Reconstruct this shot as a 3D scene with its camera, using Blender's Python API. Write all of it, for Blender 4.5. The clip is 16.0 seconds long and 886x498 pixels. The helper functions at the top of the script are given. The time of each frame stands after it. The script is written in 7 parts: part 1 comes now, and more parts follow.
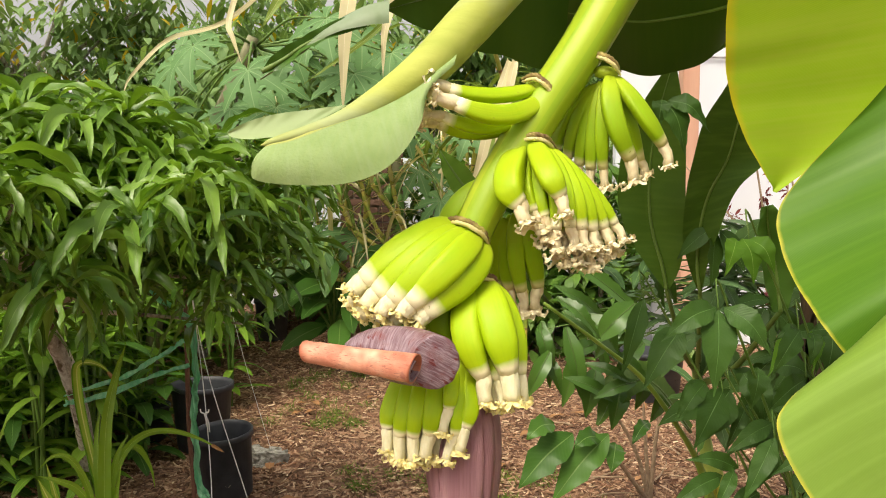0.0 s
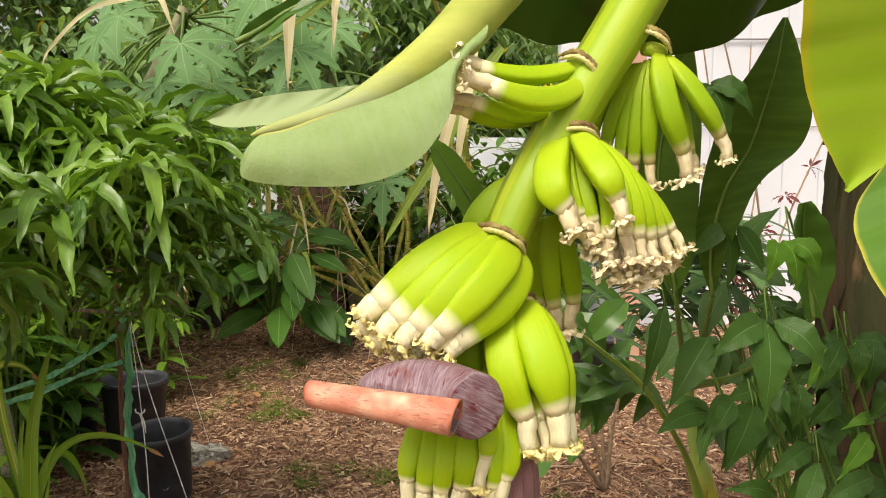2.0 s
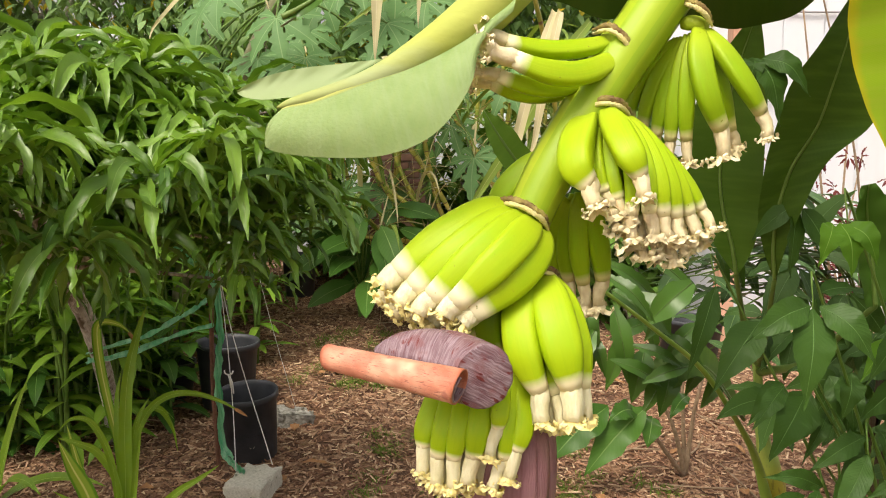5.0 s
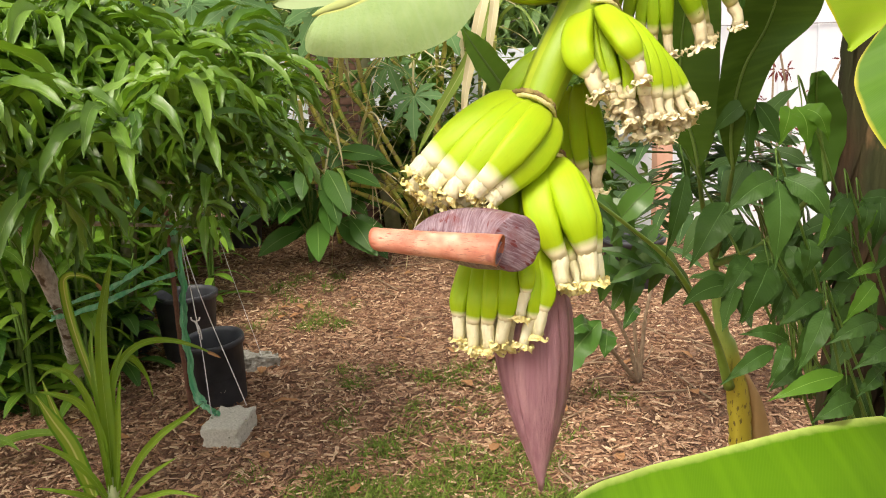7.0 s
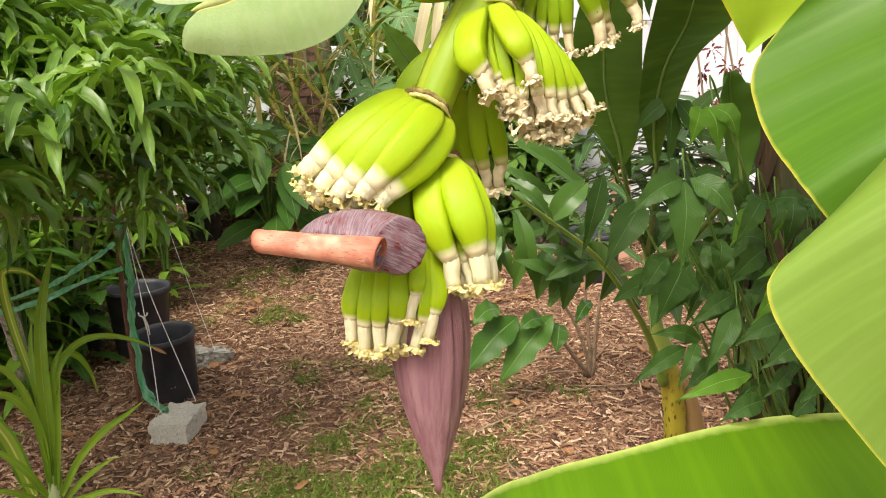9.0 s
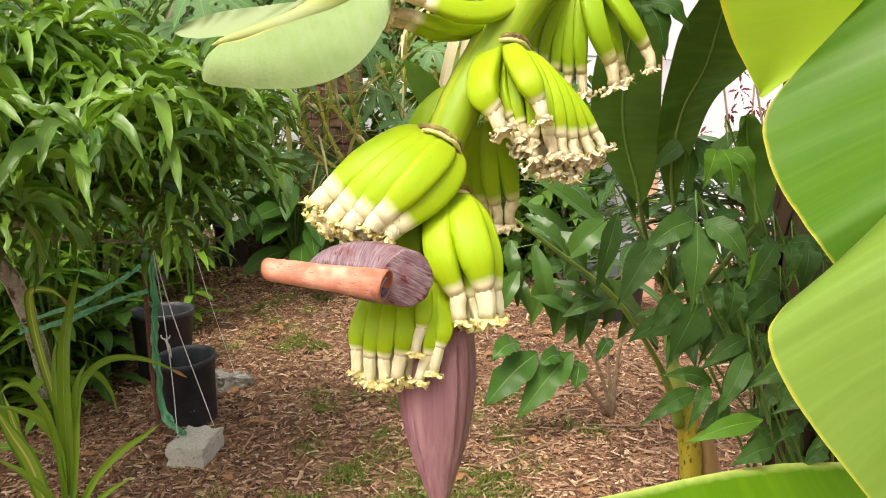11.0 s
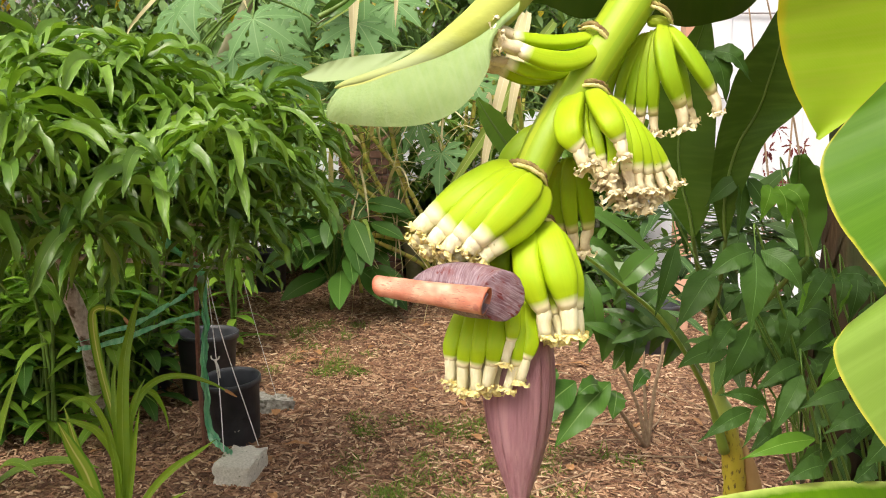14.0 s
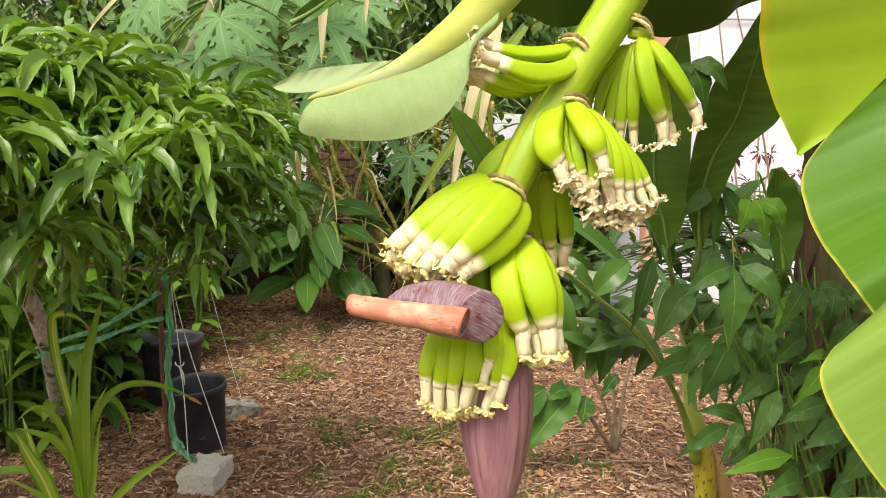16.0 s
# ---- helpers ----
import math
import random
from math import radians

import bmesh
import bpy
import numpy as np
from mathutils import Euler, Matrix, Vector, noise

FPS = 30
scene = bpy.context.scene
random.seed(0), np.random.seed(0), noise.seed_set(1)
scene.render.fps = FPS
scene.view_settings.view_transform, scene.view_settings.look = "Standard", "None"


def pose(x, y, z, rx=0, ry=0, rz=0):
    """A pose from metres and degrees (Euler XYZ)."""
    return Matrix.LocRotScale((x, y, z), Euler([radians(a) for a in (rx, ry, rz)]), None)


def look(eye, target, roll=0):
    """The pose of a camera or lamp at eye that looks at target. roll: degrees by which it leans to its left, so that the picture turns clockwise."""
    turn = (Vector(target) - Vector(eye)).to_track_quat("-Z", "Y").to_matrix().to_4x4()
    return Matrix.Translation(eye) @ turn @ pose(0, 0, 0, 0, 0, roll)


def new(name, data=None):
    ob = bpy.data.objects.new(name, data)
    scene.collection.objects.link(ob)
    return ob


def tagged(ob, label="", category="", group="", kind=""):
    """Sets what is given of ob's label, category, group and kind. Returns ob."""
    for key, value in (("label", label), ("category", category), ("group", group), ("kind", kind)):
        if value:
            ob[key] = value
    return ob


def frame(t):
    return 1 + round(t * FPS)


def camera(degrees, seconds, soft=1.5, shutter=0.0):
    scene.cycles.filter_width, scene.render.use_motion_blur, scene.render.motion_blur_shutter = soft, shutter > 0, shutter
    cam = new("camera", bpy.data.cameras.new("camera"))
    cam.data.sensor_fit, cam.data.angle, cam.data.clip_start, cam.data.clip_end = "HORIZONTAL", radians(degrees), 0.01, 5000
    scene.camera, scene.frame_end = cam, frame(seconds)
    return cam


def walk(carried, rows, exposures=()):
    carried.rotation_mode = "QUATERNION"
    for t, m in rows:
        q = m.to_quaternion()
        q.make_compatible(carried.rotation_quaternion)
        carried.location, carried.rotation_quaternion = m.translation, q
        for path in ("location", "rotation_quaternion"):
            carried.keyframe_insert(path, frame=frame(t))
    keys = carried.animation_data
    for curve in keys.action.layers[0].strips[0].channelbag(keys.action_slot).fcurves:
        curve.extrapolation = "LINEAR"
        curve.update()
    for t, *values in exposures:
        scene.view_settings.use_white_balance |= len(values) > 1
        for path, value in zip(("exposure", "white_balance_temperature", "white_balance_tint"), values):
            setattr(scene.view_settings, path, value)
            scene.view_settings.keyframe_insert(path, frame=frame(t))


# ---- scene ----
cam = camera(57.0, 16.0, soft=1.0)
PATH = [
    (0, (0.188, 0.829, 1.499), (0.138, 2.822, 1.339), -0.2),
    (0.5, (0.163, 0.911, 1.509), (0.167, 2.903, 1.332), -0.8),
    (1, (0.125, 0.958, 1.52), (0.212, 2.947, 1.322), -0.3),
    (1.5, (0.104, 0.981, 1.522), (0.225, 2.967, 1.314), -0.1),
    (2, (0.087, 1.004, 1.519), (0.209, 2.989, 1.306), 0.0),
    (2.5, (0.072, 1.023, 1.518), (0.211, 3.006, 1.297), -0.1),
    (3, (0.091, 1.024, 1.521), (0.227, 3.004, 1.269), 0.4),
    (3.5, (0.126, 1.016, 1.522), (0.132, 2.997, 1.246), 1.1),
    (4, (0.156, 1.006, 1.52), (0.088, 2.987, 1.249), 1.0),
    (4.2, (0.163, 1.012, 1.52), (0.062, 2.991, 1.249), 0.7),
    (6.3, (0.145, 0.911, 1.498), (0.02, 2.887, 1.219), 0.8),
    (6.5, (0.114, 0.9, 1.492), (0.025, 2.873, 1.179), -0.3),
    (7, (0.067, 0.882, 1.472), (0.107, 2.841, 1.069), -2.4),
    (7.5, (0.092, 0.871, 1.481), (0.189, 2.824, 1.061), -1.7),
    (8, (0.155, 0.881, 1.477), (0.26, 2.833, 1.057), -1.7),
    (8.5, (0.161, 0.898, 1.474), (0.266, 2.85, 1.052), -1.9),
    (9, (0.156, 0.894, 1.476), (0.263, 2.846, 1.052), -1.9),
    (9.5, (0.151, 0.89, 1.479), (0.23, 2.849, 1.086), -1.5),
    (12, (0.195, 0.866, 1.48), (0.224, 2.84, 1.165), 0.0),
    (12.5, (0.197, 0.844, 1.488), (0.202, 2.824, 1.207), 0.3),
    (13, (0.197, 0.812, 1.484), (0.184, 2.795, 1.221), 0.4),
    (13.5, (0.167, 0.801, 1.482), (0.151, 2.783, 1.218), 0.4),
    (14, (0.098, 0.78, 1.485), (0.08, 2.762, 1.216), 0.4),
    (14.5, (0.057, 0.785, 1.483), (0.08, 2.765, 1.206), 0.7),
    (15, (0.057, 0.79, 1.49), (0.129, 2.769, 1.216), 1.1),
    (15.5, (0.07, 0.799, 1.494), (0.148, 2.778, 1.219), 1.1),
    (16, (0.087, 0.813, 1.501), (0.149, 2.794, 1.233), 0.9),
]
walk(cam, [(t, look(eye, aim, roll)) for t, eye, aim, roll in PATH],
     [(0.0, 0.76, 7150, 13), (2.5, 0.61, 7050, 14), (4.0, 0.68, 7050, 14), (6.5, 0.84, 6950, 15), (8.5, 0.88, 6850, 15), (12.5, 0.91, 6850, 14), (16.0, 0.89, 6850, 14)])

# ---- light ----
SUN_FROM = Vector((-0.36, -0.62, 0.98)).normalized()
world = bpy.data.worlds.new("sky")
scene.world = world
world.use_nodes = True
wn = world.node_tree
sky = wn.nodes.new("ShaderNodeTexSky")
sky.sky_type = 'NISHITA'
sky.sun_disc = False
sky.sun_elevation = math.asin(SUN_FROM.z)
sky.sun_rotation = math.atan2(SUN_FROM.x, SUN_FROM.y)
sky.air_density, sky.dust_density, sky.ozone_density = 1.0, 6.0, 1.0
hsv = wn.nodes.new("ShaderNodeHueSaturation")
hsv.inputs["Saturation"].default_value = 0.14
wn.links.new(sky.outputs[0], hsv.inputs["Color"])
wn.links.new(hsv.outputs[0], wn.nodes["Background"].inputs[0])
wn.nodes["Background"].inputs[1].default_value = 0.124
sun_data = bpy.data.lights.new("sun", 'SUN')
sun_data.energy, sun_data.angle, sun_data.color = 1.35, radians(26), (1.0, 0.93, 0.78)
sun = new("sun", sun_data)
sun.matrix_basis = look(SUN_FROM * 20, (0, 0, 0))

# ---- materials ----


def nodes_of(name):
    m = bpy.data.materials.new(name)
    m.use_nodes = True
    nt = m.node_tree
    return m, nt, nt.nodes["Principled BSDF"]


def nd(nt, kind, **inputs):
    n = nt.nodes.new(kind)
    for k, v in inputs.items():
        n.inputs[k.replace("_", " ")].default_value = v
    return n


def mix_col(nt, fac, a, b, mode='MIX'):
    n = nt.nodes.new("ShaderNodeMix")
    n.data_type, n.blend_type = 'RGBA', mode
    for sock, v in ((n.inputs[0], fac), (n.inputs[6], a), (n.inputs[7], b)):
        if isinstance(v, bpy.types.NodeSocket):
            nt.links.new(v, sock)
        elif isinstance(v, (int, float)):
            sock.default_value = v
        else:
            sock.default_value = (*v[:3], 1)
    return n.outputs[2]


def maths(nt, op, a, b=0.0, c=0.0):
    n = nt.nodes.new("ShaderNodeMath")
    n.operation = op
    for sock, v in zip(n.inputs, (a, b, c)):
        if isinstance(v, bpy.types.NodeSocket):
            nt.links.new(v, sock)
        else:
            sock.default_value = v
    return n.outputs[0]


def ramp(nt, fac, lo, hi):
    n = nt.nodes.new("ShaderNodeMapRange")
    nt.links.new(fac, n.inputs[0])
    n.inputs[1].default_value, n.inputs[2].default_value = lo, hi
    return n.outputs[0]


def noise_of(nt, scale, detail=3.0, coords="Object", stretch=None):
    tc = nt.nodes.new("ShaderNodeTexCoord")
    src = tc.outputs[coords]
    if stretch:
        mp = nt.nodes.new("ShaderNodeMapping")
        mp.inputs["Scale"].default_value = stretch
        nt.links.new(src, mp.inputs[0])
        src = mp.outputs[0]
    n = nd(nt, "ShaderNodeTexNoise", Scale=scale, Detail=detail)
    nt.links.new(src, n.inputs["Vector"])
    return n.outputs[0]


def bump(nt, bsdf, height, strength=0.3, distance=0.01):
    b = nd(nt, "ShaderNodeBump", Strength=strength, Distance=distance)
    nt.links.new(height, b.inputs["Height"])
    nt.links.new(b.outputs[0], bsdf.inputs["Normal"])
    return b.outputs[0]


def leaf_mat(name, a, b, rib=(0.35, 0.45, 0.15), rough=0.38, glow=0.3, veins=14.0, vein_depth=0.35, island=True, rib_w=0.05, edge=None, spots=None, scale=9.0, vein_mix=0.06, spot_at=0.66, edge_at=(0.462, 0.515), spec=0.22, streak=None):
    """A leaf: two greens by noise and by leaf, a paler midrib, fine side veins, some light let through."""
    m, nt, bs = nodes_of(name)
    if island:
        rnd = nt.nodes.new("ShaderNodeNewGeometry").outputs["Random Per Island"]
    else:
        rnd = nt.nodes.new("ShaderNodeObjectInfo").outputs["Random"]
    n1 = noise_of(nt, scale, 4)
    f = maths(nt, 'ADD', maths(nt, 'MULTIPLY', rnd, 0.65), maths(nt, 'MULTIPLY', n1, 0.6))
    col = mix_col(nt, ramp(nt, f, 0.2, 0.95), a, b)
    uv = nt.nodes.new("ShaderNodeTexCoord").outputs["UV"]
    sep = nt.nodes.new("ShaderNodeSeparateXYZ")
    nt.links.new(uv, sep.inputs[0])
    u, v = sep.outputs[0], sep.outputs[1]
    off = maths(nt, 'ABSOLUTE', maths(nt, 'SUBTRACT', v, 0.5))
    wave = maths(nt, 'SINE', maths(nt, 'MULTIPLY', maths(nt, 'SUBTRACT', u, maths(nt, 'MULTIPLY', off, 0.35)), veins * 6.28))
    wave = maths(nt, 'POWER', maths(nt, 'ABSOLUTE', wave), 6.0)
    col = mix_col(nt, maths(nt, 'MULTIPLY', wave, vein_mix), col, rib)
    if streak:
        bands = noise_of(nt, 1.0, 4, 'UV', (34, 1.6, 1))
        col = mix_col(nt, maths(nt, 'MULTIPLY', ramp(nt, bands, 0.44, 0.68), 0.55), col, streak)
    if edge:
        wander = maths(nt, 'MULTIPLY', noise_of(nt, 60, 3), (edge_at[1] - edge_at[0]) * 0.7)
        col = mix_col(nt, ramp(nt, maths(nt, 'ADD', off, wander), *edge_at), col, edge)
    if spots:
        n2 = noise_of(nt, 34.0, 3)
        col = mix_col(nt, ramp(nt, n2, spot_at, spot_at + 0.06), col, spots)
    mid = ramp(nt, off, rib_w, rib_w * 0.4)
    col = mix_col(nt, mid, col, rib)
    nt.links.new(col, bs.inputs["Base Color"])
    bs.inputs["Roughness"].default_value = rough
    bs.inputs["Specular IOR Level"].default_value = spec
    h = maths(nt, 'ADD', maths(nt, 'MULTIPLY', wave, 0.12), maths(nt, 'MULTIPLY', noise_of(nt, scale * 7, 2), 0.8))
    bump(nt, bs, maths(nt, 'SUBTRACT', h, mid), vein_depth, 0.002)
    tr = nt.nodes.new("ShaderNodeBsdfTranslucent")
    nt.links.new(mix_col(nt, 1.0, col, (1.0, 1.0, 0.45), 'MULTIPLY'), tr.inputs[0])
    mx = nt.nodes.new("ShaderNodeMixShader")
    mx.inputs[0].default_value = glow
    nt.links.new(bs.outputs[0], mx.inputs[1])
    nt.links.new(tr.outputs[0], mx.inputs[2])
    nt.links.new(mx.outputs[0], nt.nodes["Material Output"].inputs[0])
    return m


def skin_mat(name, a, b, rough=0.5, scale=20.0, detail=4.0, stretch=None, relief=0.3, distance=0.004, dark=None, dark_at=0.62, spec=0.4, metal=0.0, island=False, thing=False, coords="Object"):
    """A plain surface: two colours by noise, darker stains, fine relief."""
    m, nt, bs = nodes_of(name)
    n1 = noise_of(nt, scale, detail, coords, stretch)
    f = ramp(nt, n1, 0.3, 0.7)
    if island or thing:
        rnd = nt.nodes.new("ShaderNodeNewGeometry").outputs["Random Per Island"] if island else nt.nodes.new("ShaderNodeObjectInfo").outputs["Random"]
        f = maths(nt, 'ADD', maths(nt, 'MULTIPLY', f, 0.35), maths(nt, 'MULTIPLY', rnd, 0.65))
    col = mix_col(nt, f, a, b)
    if dark:
        n2 = noise_of(nt, scale * 0.37, 5, coords, stretch)
        col = mix_col(nt, ramp(nt, n2, dark_at, dark_at + 0.12), col, dark)
    nt.links.new(col, bs.inputs["Base Color"])
    bs.inputs["Roughness"].default_value = rough
    bs.inputs["Specular IOR Level"].default_value = spec
    bs.inputs["Metallic"].default_value = metal
    bump(nt, bs, noise_of(nt, scale * 4, 3, coords, stretch), relief, distance)
    return m


M = {}
def finger_mat(name, a, b, neck):
    """Banana skin that pales into a cream neck at the flower end."""
    m, nt, bs = nodes_of(name)
    rnd = nt.nodes.new("ShaderNodeObjectInfo").outputs["Random"]
    n1 = noise_of(nt, 26, 4, stretch=(1, 1, 0.35))
    col = mix_col(nt, maths(nt, 'ADD', maths(nt, 'MULTIPLY', n1, 0.5), maths(nt, 'MULTIPLY', rnd, 0.5)), a, b)
    sep = nt.nodes.new("ShaderNodeSeparateXYZ")
    nt.links.new(nt.nodes.new("ShaderNodeTexCoord").outputs["UV"], sep.inputs[0])
    u = sep.outputs[0]
    col = mix_col(nt, maths(nt, 'MULTIPLY', ramp(nt, noise_of(nt, 3, 4, 'UV', (0.9, 5, 1)), 0.50, 0.72), 0.55), col, (0.24, 0.46, 0.008))
    fine = noise_of(nt, 3, 3, 'UV', (0.35, 16, 1))
    col = mix_col(nt, maths(nt, 'MULTIPLY', ramp(nt, fine, 0.52, 0.75), 0.16), col, (0.17, 0.33, 0.008))
    col = mix_col(nt, ramp(nt, u, 0.40, 0.0), col, (0.38, 0.50, 0.022))
    col = mix_col(nt, ramp(nt, maths(nt, 'ADD', u, maths(nt, 'MULTIPLY', n1, 0.08)), 0.915, 0.985), col, neck)
    col = mix_col(nt, ramp(nt, noise_of(nt, 150, 2), 0.73, 0.80), col, (0.24, 0.26, 0.03))
    nt.links.new(col, bs.inputs["Base Color"])
    bs.inputs["Roughness"].default_value = 0.46
    bs.inputs["Specular IOR Level"].default_value = 0.22
    bs.inputs["Subsurface Weight"].default_value = 0.0
    bump(nt, bs, maths(nt, 'ADD', maths(nt, 'MULTIPLY', fine, 0.3), maths(nt, 'MULTIPLY', noise_of(nt, 70, 3, stretch=(1, 1, 0.3)), 0.6)), 0.3, 0.003)
    return m


M["finger"] = finger_mat("green_banana_skin", (0.290, 0.445, 0.006), (0.370, 0.510, 0.010), (0.80, 0.76, 0.48))
# Darker skin copy: shade on bananas behind and underneath is put into its colour.
M["finger_shaded"] = finger_mat("shaded_banana_skin", (0.200, 0.345, 0.006), (0.290, 0.425, 0.010), (0.62, 0.58, 0.26))
M["floret"] = skin_mat("cream_flower_remnant", (0.72, 0.67, 0.38), (0.83, 0.79, 0.54), 0.6, 150, stretch=(1, 1, 0.4), relief=0.5, distance=0.002, dark=(0.70, 0.58, 0.28), dark_at=0.62)
M["floret_dry"] = skin_mat("withered_flower_remnant", (0.64, 0.53, 0.30), (0.78, 0.70, 0.46), 0.7, 110, relief=0.3, distance=0.002, dark=(0.60, 0.43, 0.26), dark_at=0.62)
M["lobe"] = skin_mat("yellow_flower_lobe", (0.84, 0.70, 0.22), (0.90, 0.87, 0.58), 0.6, 120, island=True)
M["lobe_dry"] = skin_mat("withered_flower_lobe", (0.82, 0.70, 0.40), (0.90, 0.85, 0.66), 0.65, 120, island=True)
M["peduncle"] = skin_mat("light_green_fruit_stalk", (0.21, 0.37, 0.010), (0.42, 0.51, 0.024), 0.45, 5, stretch=(0.35, 6, 1), relief=0.8, distance=0.006, dark=(0.17, 0.27, 0.012), dark_at=0.56, coords="UV")
M["crown"] = skin_mat("brown_bract_scar", (0.16, 0.085, 0.04), (0.42, 0.36, 0.10), 0.8, 60, relief=0.7)
M["crown_lip"] = skin_mat("pale_scar_lip", (0.62, 0.54, 0.16), (0.76, 0.70, 0.36), 0.6, 120, relief=0.5)
M["cushion"] = skin_mat("yellow_green_hand_cushion", (0.33, 0.47, 0.02), (0.44, 0.54, 0.04), 0.5, 60, relief=0.3)
M["rib_mid"] = skin_mat("pale_leaf_midrib", (0.10, 0.18, 0.03), (0.15, 0.24, 0.05), 0.45, 20, relief=0.2)
M["bud"] = skin_mat("mauve_flower_bud", (0.46, 0.22, 0.25), (0.65, 0.38, 0.40), 0.5, 150, 5, stretch=(1, 1, 0.025), relief=0.5, distance=0.002, dark=(0.34, 0.12, 0.14), dark_at=0.62)


def hood_mat():
    """Bract inside: dark purple and greyish lilac streaks along it, red cracks."""
    m, nt, bs = nodes_of("dark_purple_bract")
    streak = maths(nt, 'ADD', maths(nt, 'MULTIPLY', noise_of(nt, 1.0, 6, 'UV', (26, 5, 1)), 0.65), maths(nt, 'MULTIPLY', noise_of(nt, 60, 4), 0.35))
    fine = noise_of(nt, 1.0, 4, 'UV', (95, 7, 1))
    patch = noise_of(nt, 55, 4)
    col = mix_col(nt, ramp(nt, streak, 0.38, 0.62), (0.15, 0.075, 0.090), (0.30, 0.215, 0.235))
    col = mix_col(nt, maths(nt, 'MULTIPLY', ramp(nt, fine, 0.50, 0.62), 0.6), col, (0.37, 0.29, 0.325))
    col = mix_col(nt, maths(nt, 'MULTIPLY', ramp(nt, fine, 0.44, 0.36), 0.6), col, (0.14, 0.055, 0.07))
    col = mix_col(nt, maths(nt, 'MULTIPLY', ramp(nt, patch, 0.52, 0.64), 0.75), col, (0.20, 0.085, 0.090))
    col = mix_col(nt, ramp(nt, noise_of(nt, 1.0, 5, 'UV', (34, 12, 1)), 0.60, 0.66), col, (0.15, 0.028, 0.026))
    nt.links.new(col, bs.inputs["Base Color"])
    bs.inputs["Roughness"].default_value = 0.42
    bs.inputs["Specular IOR Level"].default_value = 0.35
    bump(nt, bs, maths(nt, 'ADD', streak, maths(nt, 'MULTIPLY', fine, 0.5)), 0.7, 0.004)
    return m


def roll_mat():
    """Rolled bract edge: salmon with cream patches, fine dark wrinkles and browned rims."""
    m, nt, bs = nodes_of("salmon_rolled_bract")
    sep = nt.nodes.new("ShaderNodeSeparateXYZ")
    nt.links.new(nt.nodes.new("ShaderNodeTexCoord").outputs["UV"], sep.inputs[0])
    u = sep.outputs[0]
    patch = noise_of(nt, 42, 5)
    col = mix_col(nt, ramp(nt, patch, 0.32, 0.72), (0.47, 0.145, 0.085), (0.72, 0.345, 0.225))
    col = mix_col(nt, ramp(nt, noise_of(nt, 19, 3), 0.52, 0.66), col, (0.80, 0.53, 0.36))
    wrinkle = noise_of(nt, 1.0, 4, 'UV', (17, 105, 1))
    where = noise_of(nt, 45, 2)
    dark = maths(nt, 'MULTIPLY', ramp(nt, wrinkle, 0.56, 0.66), ramp(nt, where, 0.40, 0.56))
    col = mix_col(nt, maths(nt, 'MULTIPLY', dark, 0.8), col, (0.28, 0.085, 0.06))
    col = mix_col(nt, ramp(nt, noise_of(nt, 60, 3), 0.64, 0.74), col, (0.44, 0.17, 0.12))
    rim = maths(nt, 'ADD', maths(nt, 'ABSOLUTE', maths(nt, 'SUBTRACT', u, 0.5)), maths(nt, 'MULTIPLY', maths(nt, 'SUBTRACT', patch, 0.5), 0.10))
    col = mix_col(nt, maths(nt, 'MULTIPLY', ramp(nt, rim, 0.45, 0.51), 0.85), col, (0.40, 0.10, 0.045))
    nt.links.new(col, bs.inputs["Base Color"])
    bs.inputs["Roughness"].default_value = 0.42
    bs.inputs["Specular IOR Level"].default_value = 0.35
    bump(nt, bs, maths(nt, 'SUBTRACT', patch, maths(nt, 'MULTIPLY', dark, 0.7)), 0.5, 0.003)
    return m


M["bract_in"] = hood_mat()
M["bract_out"] = roll_mat()
M["flag"] = leaf_mat("pale_green_flag_leaf", (0.165, 0.295, 0.070), (0.350, 0.465, 0.205), (0.46, 0.49, 0.14), 0.75, 0.2, 13.0, 0.5, False, 0.03, scale=42, vein_mix=0.05, streak=(0.33, 0.44, 0.21))
M["silver_leaf"] = leaf_mat("silvery_green_leaf", (0.10, 0.19, 0.05), (0.34, 0.41, 0.29), (0.5, 0.55, 0.3), 0.45, 0.2, 0.0, 0.1, False, 0.0, scale=26)
# Paler flag leaf copy: the gloss on its upper wing is put into the colour.
M["flag_pale"] = leaf_mat("sheen_pale_flag_leaf", (0.30, 0.40, 0.18), (0.42, 0.51, 0.29), (0.6, 0.62, 0.3), 0.5, 0.2, 0.0, 0.08, False, 0.0, scale=20)
M["flag_rib"] = skin_mat("yellow_leaf_rib", (0.31, 0.365, 0.065), (0.43, 0.465, 0.100), 0.65, 22, stretch=(0.4, 1, 1), relief=0.3, dark=(0.33, 0.39, 0.17), dark_at=0.48, spec=0.25)
# Two dark leaf copies: overhead shade and backlight are put into their colour.
M["banana_dark"] = leaf_mat("shaded_dark_banana_leaf", (0.024, 0.062, 0.006), (0.042, 0.10, 0.010), (0.08, 0.15, 0.03), 0.5, 0.10, 30, 0.06, False, 0.018, scale=4, vein_mix=0.03, streak=(0.055, 0.11, 0.012))
M["banana_shade"] = leaf_mat("shaded_olive_banana_leaf", (0.040, 0.092, 0.008), (0.070, 0.150, 0.014), (0.10, 0.18, 0.03), 0.5, 0.16, 30, 0.06, False, 0.014, scale=4, vein_mix=0.04, streak=(0.085, 0.16, 0.018))
M["banana_young"] = leaf_mat("young_banana_leaf", (0.040, 0.105, 0.014), (0.080, 0.185, 0.028), (0.10, 0.20, 0.04), 0.32, 0.18, 30, 0.1, False, 0.03, scale=9, vein_mix=0.05, spec=0.4)
